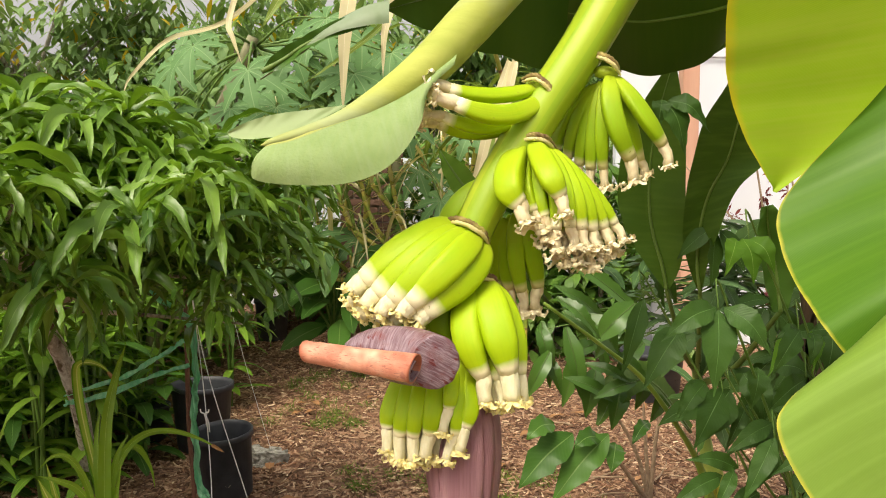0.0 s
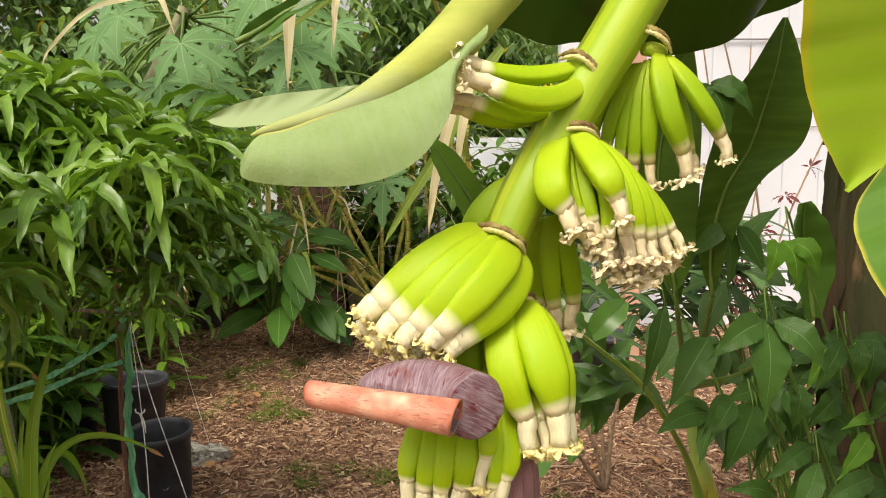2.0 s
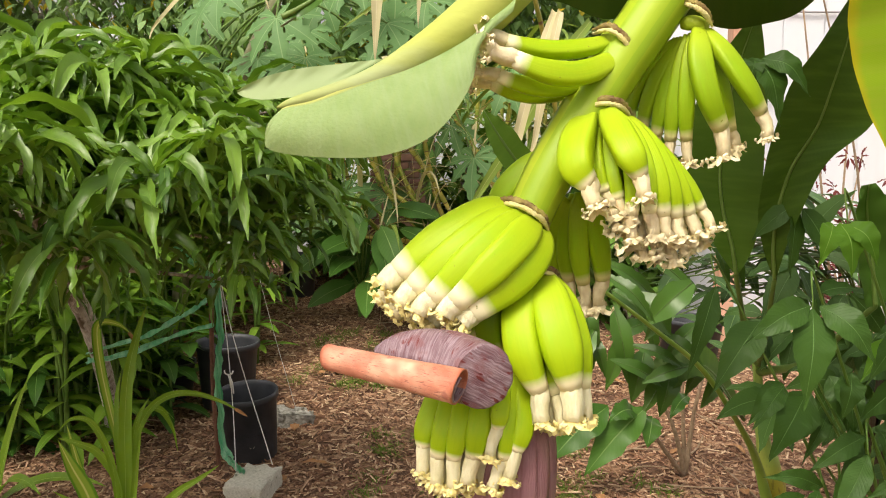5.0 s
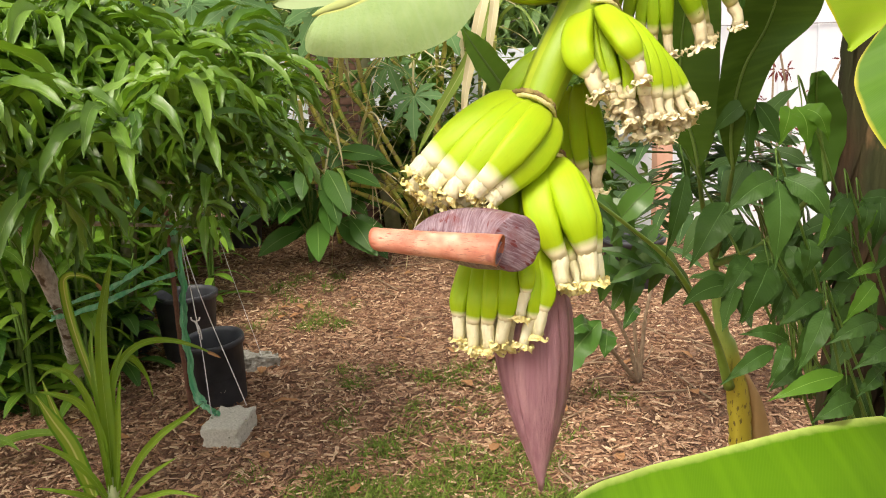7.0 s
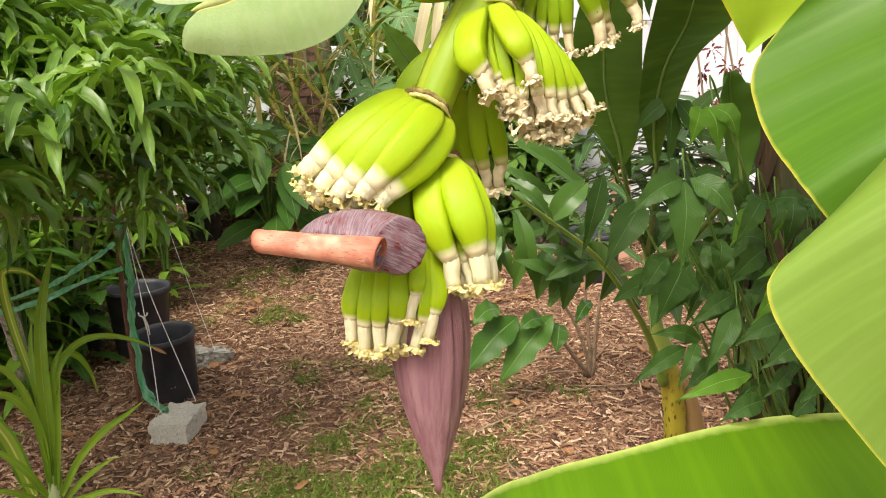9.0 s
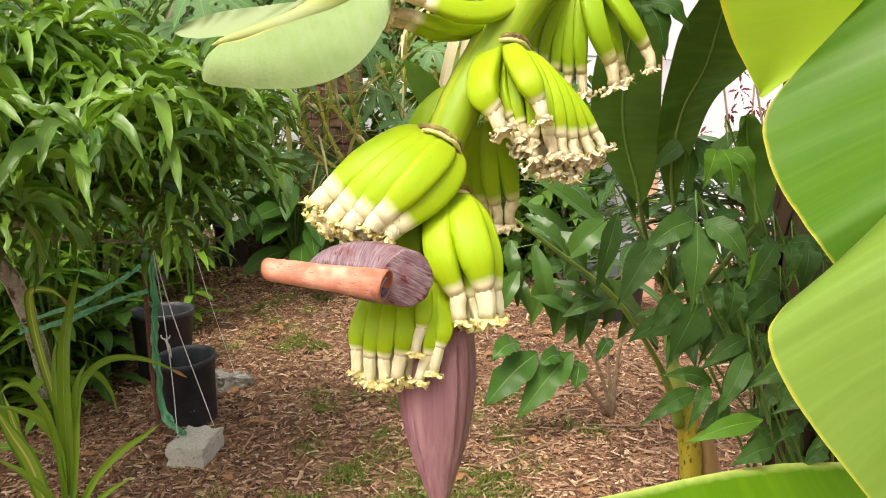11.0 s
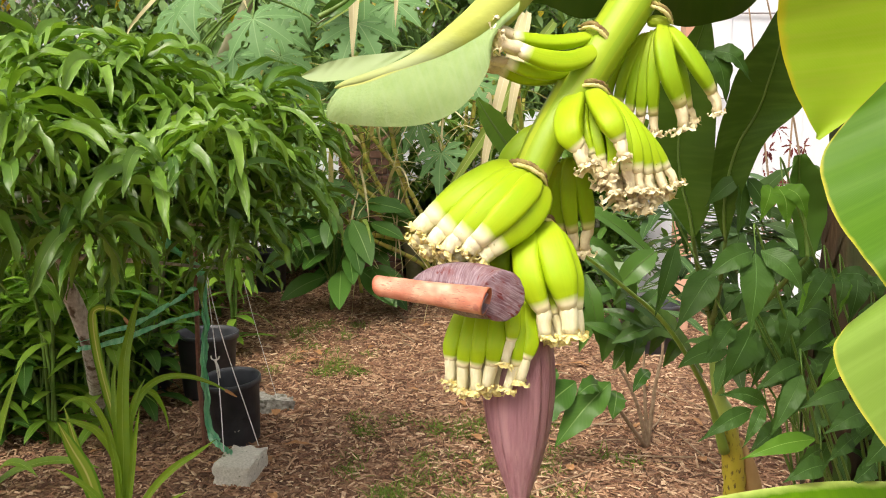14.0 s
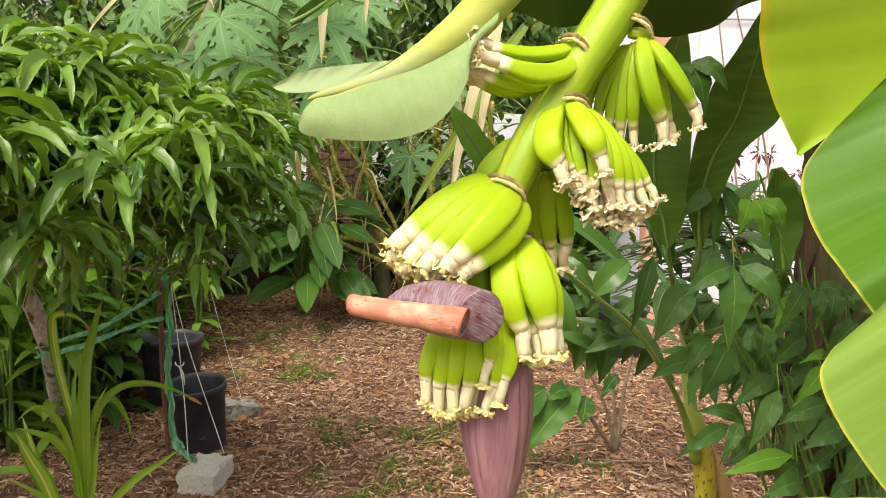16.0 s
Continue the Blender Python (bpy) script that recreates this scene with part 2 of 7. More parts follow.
M["banana_lime"] = leaf_mat("lime_banana_leaf", (0.25, 0.46, 0.012), (0.37, 0.56, 0.025), (0.5, 0.62, 0.12), 0.45, 0.40, 80, 0.08, False, 0.004, edge=(0.62, 0.52, 0.02), scale=11, vein_mix=0.15, edge_at=(0.485, 0.512), streak=(0.40, 0.53, 0.05))
M["banana_near"] = leaf_mat("mid_green_banana_leaf", (0.155, 0.285, 0.028), (0.230, 0.360, 0.060), (0.40, 0.52, 0.14), 0.45, 0.30, 80, 0.14, False, 0.010, edge=(0.62, 0.54, 0.06), scale=6, spots=(0.24, 0.13, 0.03), spot_at=0.80, vein_mix=0.04, edge_at=(0.494, 0.508), spec=0.3, streak=(0.235, 0.375, 0.065))
M["banana_upper"] = leaf_mat("deep_mid_green_banana_leaf", (0.048, 0.148, 0.008), (0.100, 0.232, 0.016), (0.34, 0.5, 0.12), 0.42, 0.32, 80, 0.06, False, 0.010, edge=(0.62, 0.54, 0.06), scale=6, spots=(0.24, 0.13, 0.03), spot_at=0.80, vein_mix=0.04, edge_at=(0.494, 0.508), spec=0.3, streak=(0.11, 0.245, 0.022))
M["banana_bright"] = leaf_mat("bright_green_banana_leaf", (0.038, 0.132, 0.002), (0.130, 0.295, 0.006), (0.40, 0.56, 0.08), 0.42, 0.30, 110, 0.06, False, 0.006, edge=(0.50, 0.64, 0.16), scale=4, vein_mix=0.03, edge_at=(0.485, 0.505), streak=(0.15, 0.325, 0.008))
M["rib_dark"] = skin_mat("dull_leaf_midrib", (0.05, 0.10, 0.015), (0.08, 0.14, 0.03), 0.45, 20, relief=0.2)
M["rib"] = skin_mat("green_leaf_midrib", (0.20, 0.34, 0.06), (0.30, 0.42, 0.10), 0.4, 20, relief=0.2)


def trunk_mat():
    """Banana stem: green and brown lengths under dry dark sheath fibres, with pale scars."""
    m, nt, bs = nodes_of("dry_brown_banana_stem")
    fibre = noise_of(nt, 34, 6, stretch=(1, 1, 0.12))
    patch = noise_of(nt, 5, 5, stretch=(1, 1, 0.4))
    col = mix_col(nt, ramp(nt, fibre, 0.35, 0.65), (0.020, 0.015, 0.007), (0.085, 0.048, 0.020))
    col = mix_col(nt, maths(nt, 'MULTIPLY', ramp(nt, patch, 0.50, 0.58), 0.8), col, (0.045, 0.056, 0.014))
    col = mix_col(nt, ramp(nt, noise_of(nt, 17, 4, stretch=(1, 1, 0.5)), 0.64, 0.72), col, (0.20, 0.12, 0.055))
    nt.links.new(col, bs.inputs["Base Color"])
    bs.inputs["Roughness"].default_value = 0.85
    bump(nt, bs, maths(nt, 'ADD', fibre, patch), 0.9, 0.015)
    return m


M["pseudostem"] = trunk_mat()


def sucker_mat():
    """Banana sheath: green above, yellow towards its base, with dark mottles."""
    m, nt, bs = nodes_of("yellow_green_banana_stem")
    sep = nt.nodes.new("ShaderNodeSeparateXYZ")
    nt.links.new(nt.nodes.new("ShaderNodeTexCoord").outputs["Object"], sep.inputs[0])
    fibre = noise_of(nt, 30, 4, stretch=(1, 1, 0.12))
    green = mix_col(nt, fibre, (0.15, 0.27, 0.04), (0.30, 0.42, 0.10))
    yellow = mix_col(nt, fibre, (0.36, 0.30, 0.022), (0.50, 0.42, 0.04))
    high = maths(nt, 'ADD', sep.outputs[2], maths(nt, 'MULTIPLY', noise_of(nt, 8, 3), 0.16))
    col = mix_col(nt, ramp(nt, high, 0.80, 0.96), yellow, green)
    spots = maths(nt, 'MULTIPLY', ramp(nt, noise_of(nt, 110, 5, stretch=(1, 1, 0.45)), 0.57, 0.63), ramp(nt, high, 0.95, 0.70))
    col = mix_col(nt, spots, col, (0.07, 0.045, 0.015))
    nt.links.new(col, bs.inputs["Base Color"])
    bs.inputs["Roughness"].default_value = 0.45
    bump(nt, bs, fibre, 0.3, 0.004)
    return m


M["sucker"] = sucker_mat()
M["sheath"] = skin_mat("dry_leaf_sheath", (0.36, 0.22, 0.08), (0.52, 0.34, 0.14), 0.8, 12, stretch=(1, 1, 0.2), relief=0.7, dark=(0.14, 0.07, 0.03))
M["cassava"] = leaf_mat("blue_green_compound_leaf", (0.026, 0.078, 0.010), (0.070, 0.155, 0.026), (0.13, 0.25, 0.08), 0.47, 0.22, 9, 0.6, True, 0.018, vein_mix=0.03, spec=0.3, scale=14, spots=(0.24, 0.12, 0.05), spot_at=0.80)
M["cassava_lime"] = leaf_mat("fresh_compound_leaf", (0.075, 0.20, 0.016), (0.14, 0.30, 0.03), (0.24, 0.42, 0.10), 0.5, 0.34, 9, 0.2, True, 0.02, scale=14, vein_mix=0.02)
M["petiole"] = skin_mat("pale_green_leaf_stalk", (0.15, 0.28, 0.03), (0.25, 0.38, 0.06), 0.45, 14, relief=0.15)
M["stalk"] = skin_mat("green_stalk", (0.07, 0.15, 0.02), (0.13, 0.22, 0.04), 0.5, 30, relief=0.3)
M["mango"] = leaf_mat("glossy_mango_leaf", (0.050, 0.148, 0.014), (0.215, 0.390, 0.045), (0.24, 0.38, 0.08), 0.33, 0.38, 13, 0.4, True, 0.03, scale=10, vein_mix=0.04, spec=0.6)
# Darker copy for the lower whorls, with the crown's shade in its colour.
M["mango_shaded"] = leaf_mat("shaded_mango_leaf", (0.042, 0.130, 0.014), (0.170, 0.330, 0.040), (0.22, 0.35, 0.08), 0.33, 0.42, 13, 0.4, True, 0.03, scale=10, vein_mix=0.04, spec=0.6)
M["bark"] = skin_mat("grey_brown_bark", (0.36, 0.31, 0.24), (0.68, 0.64, 0.56), 0.9, 60, 7, stretch=(1, 1, 0.7), relief=1.0, distance=0.012, dark=(0.15, 0.11, 0.07), dark_at=0.53, spec=0.2)
M["twig"] = skin_mat("dry_twig", (0.22, 0.15, 0.09), (0.38, 0.28, 0.18), 0.85, 40, relief=0.6)
M["ginger"] = leaf_mat("shade_leaf", (0.09, 0.22, 0.018), (0.25, 0.44, 0.05), (0.28, 0.40, 0.1), 0.36, 0.42, 10, 0.3, True, 0.03, scale=8, spots=(0.45, 0.30, 0.03), spot_at=0.83)
M["lily"] = leaf_mat("strap_leaf_green", (0.115, 0.250, 0.016), (0.29, 0.445, 0.045), (0.40, 0.54, 0.12), 0.30, 0.36, 0.0, 0.2, True, 0.02, scale=6, streak=(0.22, 0.38, 0.06))
M["lily_base"] = skin_mat("pale_leaf_base", (0.32, 0.42, 0.16), (0.50, 0.56, 0.30), 0.5, 30, stretch=(1, 1, 0.2), relief=0.3)
M["lily_pale"] = leaf_mat("yellow_striped_strap_leaf", (0.21, 0.35, 0.025), (0.38, 0.48, 0.07), (0.62, 0.62, 0.2), 0.36, 0.34, 0.0, 0.2, True, 0.08, scale=6, edge=(0.12, 0.28, 0.02), edge_at=(0.34, 0.42))
M["leaf_tip"] = skin_mat("scorched_leaf_tip", (0.45, 0.14, 0.06), (0.60, 0.34, 0.16), 0.7, 40)
M["papaya"] = leaf_mat("papaya_leaf_green", (0.062, 0.160, 0.048), (0.135, 0.275, 0.095), (0.22, 0.36, 0.15), 0.5, 0.25, 7, 0.3, True, 0.03, scale=8)
M["papaya_fruit"] = skin_mat("green_papaya_skin", (0.10, 0.24, 0.045), (0.17, 0.33, 0.07), 0.45, 18, relief=0.15)
M["papaya_stem"] = skin_mat("papaya_trunk_bark", (0.16, 0.17, 0.08), (0.28, 0.27, 0.16), 0.8, 12, relief=0.6)


def cane_mat():
    """Cane: green and yellow lengths between brown rings."""
    m, nt, bs = nodes_of("yellow_green_cane")
    sep = nt.nodes.new("ShaderNodeSeparateXYZ")
    nt.links.new(nt.nodes.new("ShaderNodeTexCoord").outputs["UV"], sep.inputs[0])
    rnd = nt.nodes.new("ShaderNodeObjectInfo").outputs["Random"]
    n1 = noise_of(nt, 9, 4)
    u = maths(nt, 'ADD', maths(nt, 'MULTIPLY', sep.outputs[0], 17.0), maths(nt, 'MULTIPLY', rnd, 3.0))
    step = maths(nt, 'FRACT', u)
    col = mix_col(nt, ramp(nt, maths(nt, 'ADD', n1, maths(nt, 'MULTIPLY', step, 0.25)), 0.40, 0.78), (0.22, 0.32, 0.035), (0.56, 0.47, 0.10))
    col = mix_col(nt, ramp(nt, step, 0.90, 0.95), col, (0.22, 0.13, 0.05))
    col = mix_col(nt, ramp(nt, noise_of(nt, 22, 4), 0.60, 0.70), col, (0.30, 0.22, 0.11))
    nt.links.new(col, bs.inputs["Base Color"])
    bs.inputs["Roughness"].default_value = 0.5
    bump(nt, bs, step, 0.3, 0.004)
    return m


M["cane"] = cane_mat()
M["strap"] = leaf_mat("arching_strap_leaf", (0.12, 0.22, 0.03), (0.28, 0.38, 0.08), (0.4, 0.45, 0.18), 0.45, 0.3, 0.0, 0.2, True, 0.04, scale=5)
M["straw"] = leaf_mat("straw_dry_leaf", (0.56, 0.50, 0.28), (0.72, 0.66, 0.42), (0.8, 0.72, 0.5), 0.7, 0.3, 0.0, 0.3, True, 0.03, scale=7)
M["broad"] = leaf_mat("broad_dark_leaf", (0.035, 0.105, 0.014), (0.07, 0.175, 0.026), (0.16, 0.28, 0.08), 0.36, 0.22, 8, 0.4, False, 0.03, scale=6)
M["hedge"] = leaf_mat("hedge_leaf", (0.055, 0.14, 0.02), (0.14, 0.27, 0.045), (0.16, 0.25, 0.07), 0.42, 0.28, 8, 0.3, True, 0.03, scale=6)
M["far_leaf"] = leaf_mat("grey_green_tree_leaf", (0.14, 0.25, 0.09), (0.28, 0.43, 0.17), (0.24, 0.36, 0.16), 0.45, 0.42, 6, 0.2, True, 0.03, scale=5)
M["yellow"] = leaf_mat("yellow_old_leaf", (0.62, 0.42, 0.02), (0.70, 0.55, 0.05), (0.7, 0.5, 0.1), 0.5, 0.35, 6, 0.2, True, 0.03)
M["red"] = leaf_mat("dark_red_leaf", (0.08, 0.014, 0.022), (0.20, 0.04, 0.04), (0.3, 0.1, 0.08), 0.45, 0.3, 6, 0.2, True, 0.03)
M["olea"] = leaf_mat("narrow_grey_green_leaf", (0.055, 0.125, 0.04), (0.11, 0.21, 0.075), (0.24, 0.36, 0.15), 0.45, 0.25, 10, 0.3, True, 0.03)
M["grass"] = leaf_mat("grass_blade", (0.085, 0.150, 0.018), (0.19, 0.26, 0.045), (0.3, 0.4, 0.1), 0.5, 0.3, 0.0, 0.1, True, 0.0)


def chip_mat():
    """Shredded bark: each chip its own tone, from dark red brown to pale straw."""
    m, nt, bs = nodes_of("wood_chip")
    rnd = nt.nodes.new("ShaderNodeNewGeometry").outputs["Random Per Island"]
    grain = noise_of(nt, 160, 3)
    f = maths(nt, 'ADD', rnd, maths(nt, 'MULTIPLY', maths(nt, 'SUBTRACT', grain, 0.5), 0.5))
    col = mix_col(nt, ramp(nt, f, 0.0, 0.5), (0.115, 0.050, 0.027), (0.335, 0.180, 0.100))
    col = mix_col(nt, ramp(nt, f, 0.52, 0.95), col, (0.54, 0.375, 0.235))
    col = mix_col(nt, ramp(nt, f, 0.90, 1.05), col, (0.70, 0.54, 0.35))
    nt.links.new(col, bs.inputs["Base Color"])
    bs.inputs["Roughness"].default_value = 0.85
    bump(nt, bs, grain, 0.5, 0.003)
    return m


M["chip"] = chip_mat()
M["dead"] = leaf_mat("fallen_brown_leaf", (0.30, 0.14, 0.06), (0.50, 0.28, 0.13), (0.5, 0.3, 0.15), 0.7, 0.15, 5, 0.4, True, 0.03)
M["plastic"] = skin_mat("black_nursery_plastic", (0.028, 0.031, 0.037), (0.055, 0.060, 0.070), 0.5, 14, relief=0.25, dark=(0.07, 0.065, 0.06), dark_at=0.66, spec=0.5)
M["soil"] = skin_mat("dark_potting_soil", (0.02, 0.014, 0.01), (0.05, 0.035, 0.022), 0.95, 60, relief=1.0, distance=0.01)
M["concrete"] = skin_mat("pale_pitted_concrete", (0.62, 0.59, 0.48), (0.84, 0.81, 0.70), 0.95, 110, 8, relief=0.9, distance=0.008, dark=(0.26, 0.26, 0.17), dark_at=0.62, spec=0.2)
# Darker grey copy: the weaker light on the rear lump is put into its colour.
M["concrete_shaded"] = skin_mat("shaded_grey_concrete", (0.30, 0.29, 0.25), (0.50, 0.49, 0.43), 0.95, 70, 8, relief=0.9, distance=0.008, dark=(0.16, 0.15, 0.11), dark_at=0.55, spec=0.2)
M["rebar"] = skin_mat("rusty_steel_bar", (0.12, 0.05, 0.03), (0.20, 0.09, 0.055), 0.8, 70, relief=0.8)
M["tape"] = skin_mat("green_plastic_tie_tape", (0.16, 0.66, 0.36), (0.52, 0.88, 0.62), 0.35, 60, stretch=(1, 1, 0.15), relief=0.9, distance=0.006, spec=0.5)
M["string"] = skin_mat("white_string", (0.70, 0.70, 0.68), (0.82, 0.82, 0.8), 0.8, 200, relief=0.4)
M["white"] = skin_mat("white_painted_wall", (0.65, 0.69, 0.73), (0.70, 0.73, 0.77), 0.55, 3, 4, stretch=(1, 1, 0.2), relief=0.1, dark=(0.62, 0.625, 0.62), dark_at=0.6)
M["brick"] = skin_mat("red_brown_brick", (0.12, 0.062, 0.045), (0.25, 0.14, 0.10), 0.9, 18, relief=0.7, thing=True)
M["mortar"] = skin_mat("grey_mortar", (0.26, 0.23, 0.20), (0.36, 0.33, 0.29), 0.95, 40, relief=0.6)
M["post"] = skin_mat("pinkish_timber", (0.50, 0.27, 0.18), (0.60, 0.36, 0.25), 0.8, 10, 5, stretch=(1, 1, 0.08), relief=0.4)
M["roof"] = skin_mat("grey_roof", (0.24, 0.23, 0.22), (0.32, 0.31, 0.30), 0.8, 6)
M["cable"] = skin_mat("grey_cable", (0.30, 0.30, 0.31), (0.38, 0.38, 0.38), 0.6, 40)


def mulch_mat():
    m, nt, bs = nodes_of("bark_mulch_ground")
    tc = nt.nodes.new("ShaderNodeTexCoord")
    warp = nd(nt, "ShaderNodeTexNoise", Scale=7.0, Detail=3.0)
    nt.links.new(tc.outputs["Object"], warp.inputs["Vector"])
    add = nt.nodes.new("ShaderNodeVectorMath")
    add.operation = 'MULTIPLY_ADD'
    nt.links.new(warp.outputs["Color"], add.inputs[0])
    add.inputs[1].default_value = (0.35, 0.35, 0.0)
    nt.links.new(tc.outputs["Object"], add.inputs[2])
    layers = []
    for turn, sc in ((0.6, 46.0), (2.1, 62.0)):
        mp = nt.nodes.new("ShaderNodeMapping")
        mp.inputs["Rotation"].default_value = (0, 0, turn)
        mp.inputs["Scale"].default_value = (1.0, 0.32, 0.3)
        nt.links.new(add.outputs[0], mp.inputs[0])
        vo = nd(nt, "ShaderNodeTexVoronoi", Scale=sc)
        nt.links.new(mp.outputs[0], vo.inputs["Vector"])
        layers.append(vo)
    sep = [nt.nodes.new("ShaderNodeSeparateColor") for _ in layers]
    for s, vo in zip(sep, layers):
        nt.links.new(vo.outputs["Color"], s.inputs[0])
    pick = maths(nt, 'GREATER_THAN', sep[0].outputs[1], 0.5)
    tone = nt.nodes.new("ShaderNodeMix")
    nt.links.new(pick, tone.inputs[0])
    nt.links.new(sep[0].outputs[0], tone.inputs[2])
    nt.links.new(sep[1].outputs[0], tone.inputs[3])
    f = maths(nt, 'POWER', tone.outputs[0], 1.7)
    col = mix_col(nt, f, (0.12, 0.054, 0.028), (0.52, 0.32, 0.19))
    n2 = noise_of(nt, 1.6, 4)
    col = mix_col(nt, ramp(nt, n2, 0.52, 0.72), col, mix_col(nt, 0.5, col, (0.34, 0.17, 0.09)))
    col = mix_col(nt, maths(nt, 'MULTIPLY', ramp(nt, noise_of(nt, 90, 4), 0.5, 0.7), 0.5), col, (0.10, 0.05, 0.03))
    nt.links.new(col, bs.inputs["Base Color"])
    bs.inputs["Roughness"].default_value = 0.95
    bump(nt, bs, maths(nt, 'SUBTRACT', maths(nt, 'MULTIPLY', f, 0.6), layers[0].outputs["Distance"]), 1.0, 0.03)
    return m


M["mulch"] = mulch_mat()

# ---- builders ----


def empty(name, at=(0, 0, 0)):
    ob = new(name)
    ob.matrix_basis = Matrix.Translation(at)
    return ob


def mesh_of(bm, name, mat, smooth=True):
    me = bpy.data.meshes.new(name)
    bm.to_mesh(me)
    bm.free()
    me.materials.append(mat)
    if smooth:
        me.polygons.foreach_set("use_smooth", [True] * len(me.polygons))
    return me


def world_of(ob):
    return (world_of(ob.parent) @ ob.matrix_parent_inverse if ob.parent else Matrix()) @ ob.matrix_basis


def part(name, bm, mat, parent=None, label="", smooth=True):
    """Links a bmesh (or a mesh that is ready) as one object, under a thing or a part."""
    ob = new(name, bm if isinstance(bm, bpy.types.Mesh) else mesh_of(bm, name, mat, smooth))
    if parent:
        ob.parent = parent
        ob.matrix_parent_inverse = world_of(parent).inverted()
    if label:
        tagged(ob, label)
    return ob


def V(*a):
    return Vector(a if len(a) == 3 else a[0])


def curve_through(pts, n):
    """n + 1 points along a smooth curve through the given ones."""
    P = [Vector(p) for p in pts]
    if len(P) == 2:
        return [P[0].lerp(P[1], i / n) for i in range(n + 1)]
    P = [P[0] * 2 - P[1]] + P + [P[-1] * 2 - P[-2]]
    out = []
    k = len(P) - 3
    for i in range(n + 1):
        s = i / n * k
        j = min(int(s), k - 1)
        t = s - j
        a, b, c, d = P[j:j + 4]
        out.append(0.5 * ((2 * b) + (c - a) * t + (2 * a - 5 * b + 4 * c - d) * t * t + (3 * b - a - 3 * c + d) * t ** 3))
    return out


def at(vals, s):
    """Piecewise linear value of a short profile at s in 0..1."""
    x = s * (len(vals) - 1)
    i = min(int(x), len(vals) - 2)
    return vals[i] + (vals[i + 1] - vals[i]) * (x - i)


def tube(bm, pts, radii, n=8, caps=True, ridge=0.0):
    """A round body along the points; its texture runs from 0 at the start to 1 at the end."""
    uvl = bm.loops.layers.uv.verify()
    rings = []
    ref = None
    last = len(pts) - 1
    for i, p in enumerate(pts):
        t = (pts[min(i + 1, last)] - pts[max(i - 1, 0)]).normalized()
        if ref is None:
            ref = t.orthogonal().normalized()
        ref = (ref - t * ref.dot(t)).normalized()
        b = t.cross(ref)
        r = at(radii, i / last)
        ring = []
        for k in range(n):
            a = 2 * math.pi * k / n
            rr = r * (1 + (ridge if k % 2 else -ridge))
            ring.append(bm.verts.new(p + (ref * math.cos(a) + b * math.sin(a)) * rr))
        rings.append(ring)
    for i, (r0, r1) in enumerate(zip(rings, rings[1:])):
        for k in range(n):
            f = bm.faces.new((r0[k], r0[(k + 1) % n], r1[(k + 1) % n], r1[k]))
            for loop, u in zip(f.loops, (i, i, i + 1, i + 1)):
                loop[uvl].uv = (u / last, k / n)
    if caps:
        for ring, u in ((rings[0][::-1], 0), (rings[-1], 1)):
            f = bm.faces.new(ring)
            for loop in f.loops:
                loop[uvl].uv = (u, 0)


def blade(bm, mid, up, left, right, m=2, fold=0.0, wave=0.0, waves=6, seed=0.0):
    """A leaf along the points mid; up: the way its face looks; left, right: half widths; fold: how far the sides rise."""
    uvl = bm.loops.layers.uv.verify()
    n = len(mid) - 1
    rows = []
    for i, p in enumerate(mid):
        t = (mid[min(i + 1, n)] - mid[max(i - 1, 0)]).normalized()
        s = t.cross(up)
        if s.length < 1e-4:
            s = t.orthogonal()
        s.normalize()
        nn = s.cross(t)
        u = i / n
        row = []
        for j in range(-m, m + 1):
            f = j / m
            w = at(right, u) if f > 0 else at(left, u)
            wob = wave * math.sin(u * waves * 6.28 + seed + (1.3 if f > 0 else 0)) * abs(f) ** 1.5
            row.append((bm.verts.new(p + s * (f * w) + nn * (fold * abs(f) * w + wob)), u, (f + 1) / 2))
        rows.append(row)
    for r0, r1 in zip(rows, rows[1:]):
        for a, b, c, d in zip(r0, r0[1:], r1[1:], r1):
            face = bm.faces.new((a[0], b[0], c[0], d[0]))
            for loop, q in zip(face.loops, (a, b, c, d)):
                loop[uvl].uv = (q[1], q[2])


LANCE = (0.02, 0.55, 0.9, 1.0, 0.95, 0.75, 0.45, 0.02)
OVATE = (0.02, 0.7, 1.0, 0.95, 0.8, 0.55, 0.28, 0.01)
MANGO = (0.10, 0.62, 0.88, 0.98, 1.0, 0.98, 0.88, 0.66, 0.36, 0.02)
STRAP = (0.7, 0.95, 1.0, 1.0, 0.9, 0.7, 0.4, 0.02)


def simple_leaf(bm, base, way, length, width, droop, shape=LANCE, n=6, fold=0.15, wave=0.0, up=None, seed=0.0):
    """A leaf that starts at base along way and bends down by droop (0..1.5)."""
    way = Vector(way).normalized()
    pts, p = [Vector(base)], Vector(base)
    d = way.copy()
    for i in range(n):
        d = (d + Vector((0, 0, -droop / n))).normalized()
        p = p + d * (length / n)
        pts.append(p.copy())
    upv = up or (Vector((0, 0, 1)) if abs(way.z) < 0.92 else Vector((way.x, way.y, 0.15)))
    side = way.cross(Vector((0, 0, 1)))
    if up is None and side.length > 1e-3:
        upv = side.cross((pts[-1] - pts[0]).normalized())
        if upv.z < 0:
            upv = -upv
    w = [width / 2 * v for v in shape]
    blade(bm, pts, upv, w, w, 1, fold, wave, 3, seed)


def rv(a=1.0):
    return Vector((random.uniform(-a, a), random.uniform(-a, a), random.uniform(-a, a)))


def ground_z(x, y):
    z = 0.07 * max(0.0, y - 4.6)
    return z + 0.018 * noise.noise((x * 1.7, y * 1.7, 0)) + 0.01 * noise.noise((x * 6, y * 6, 2))


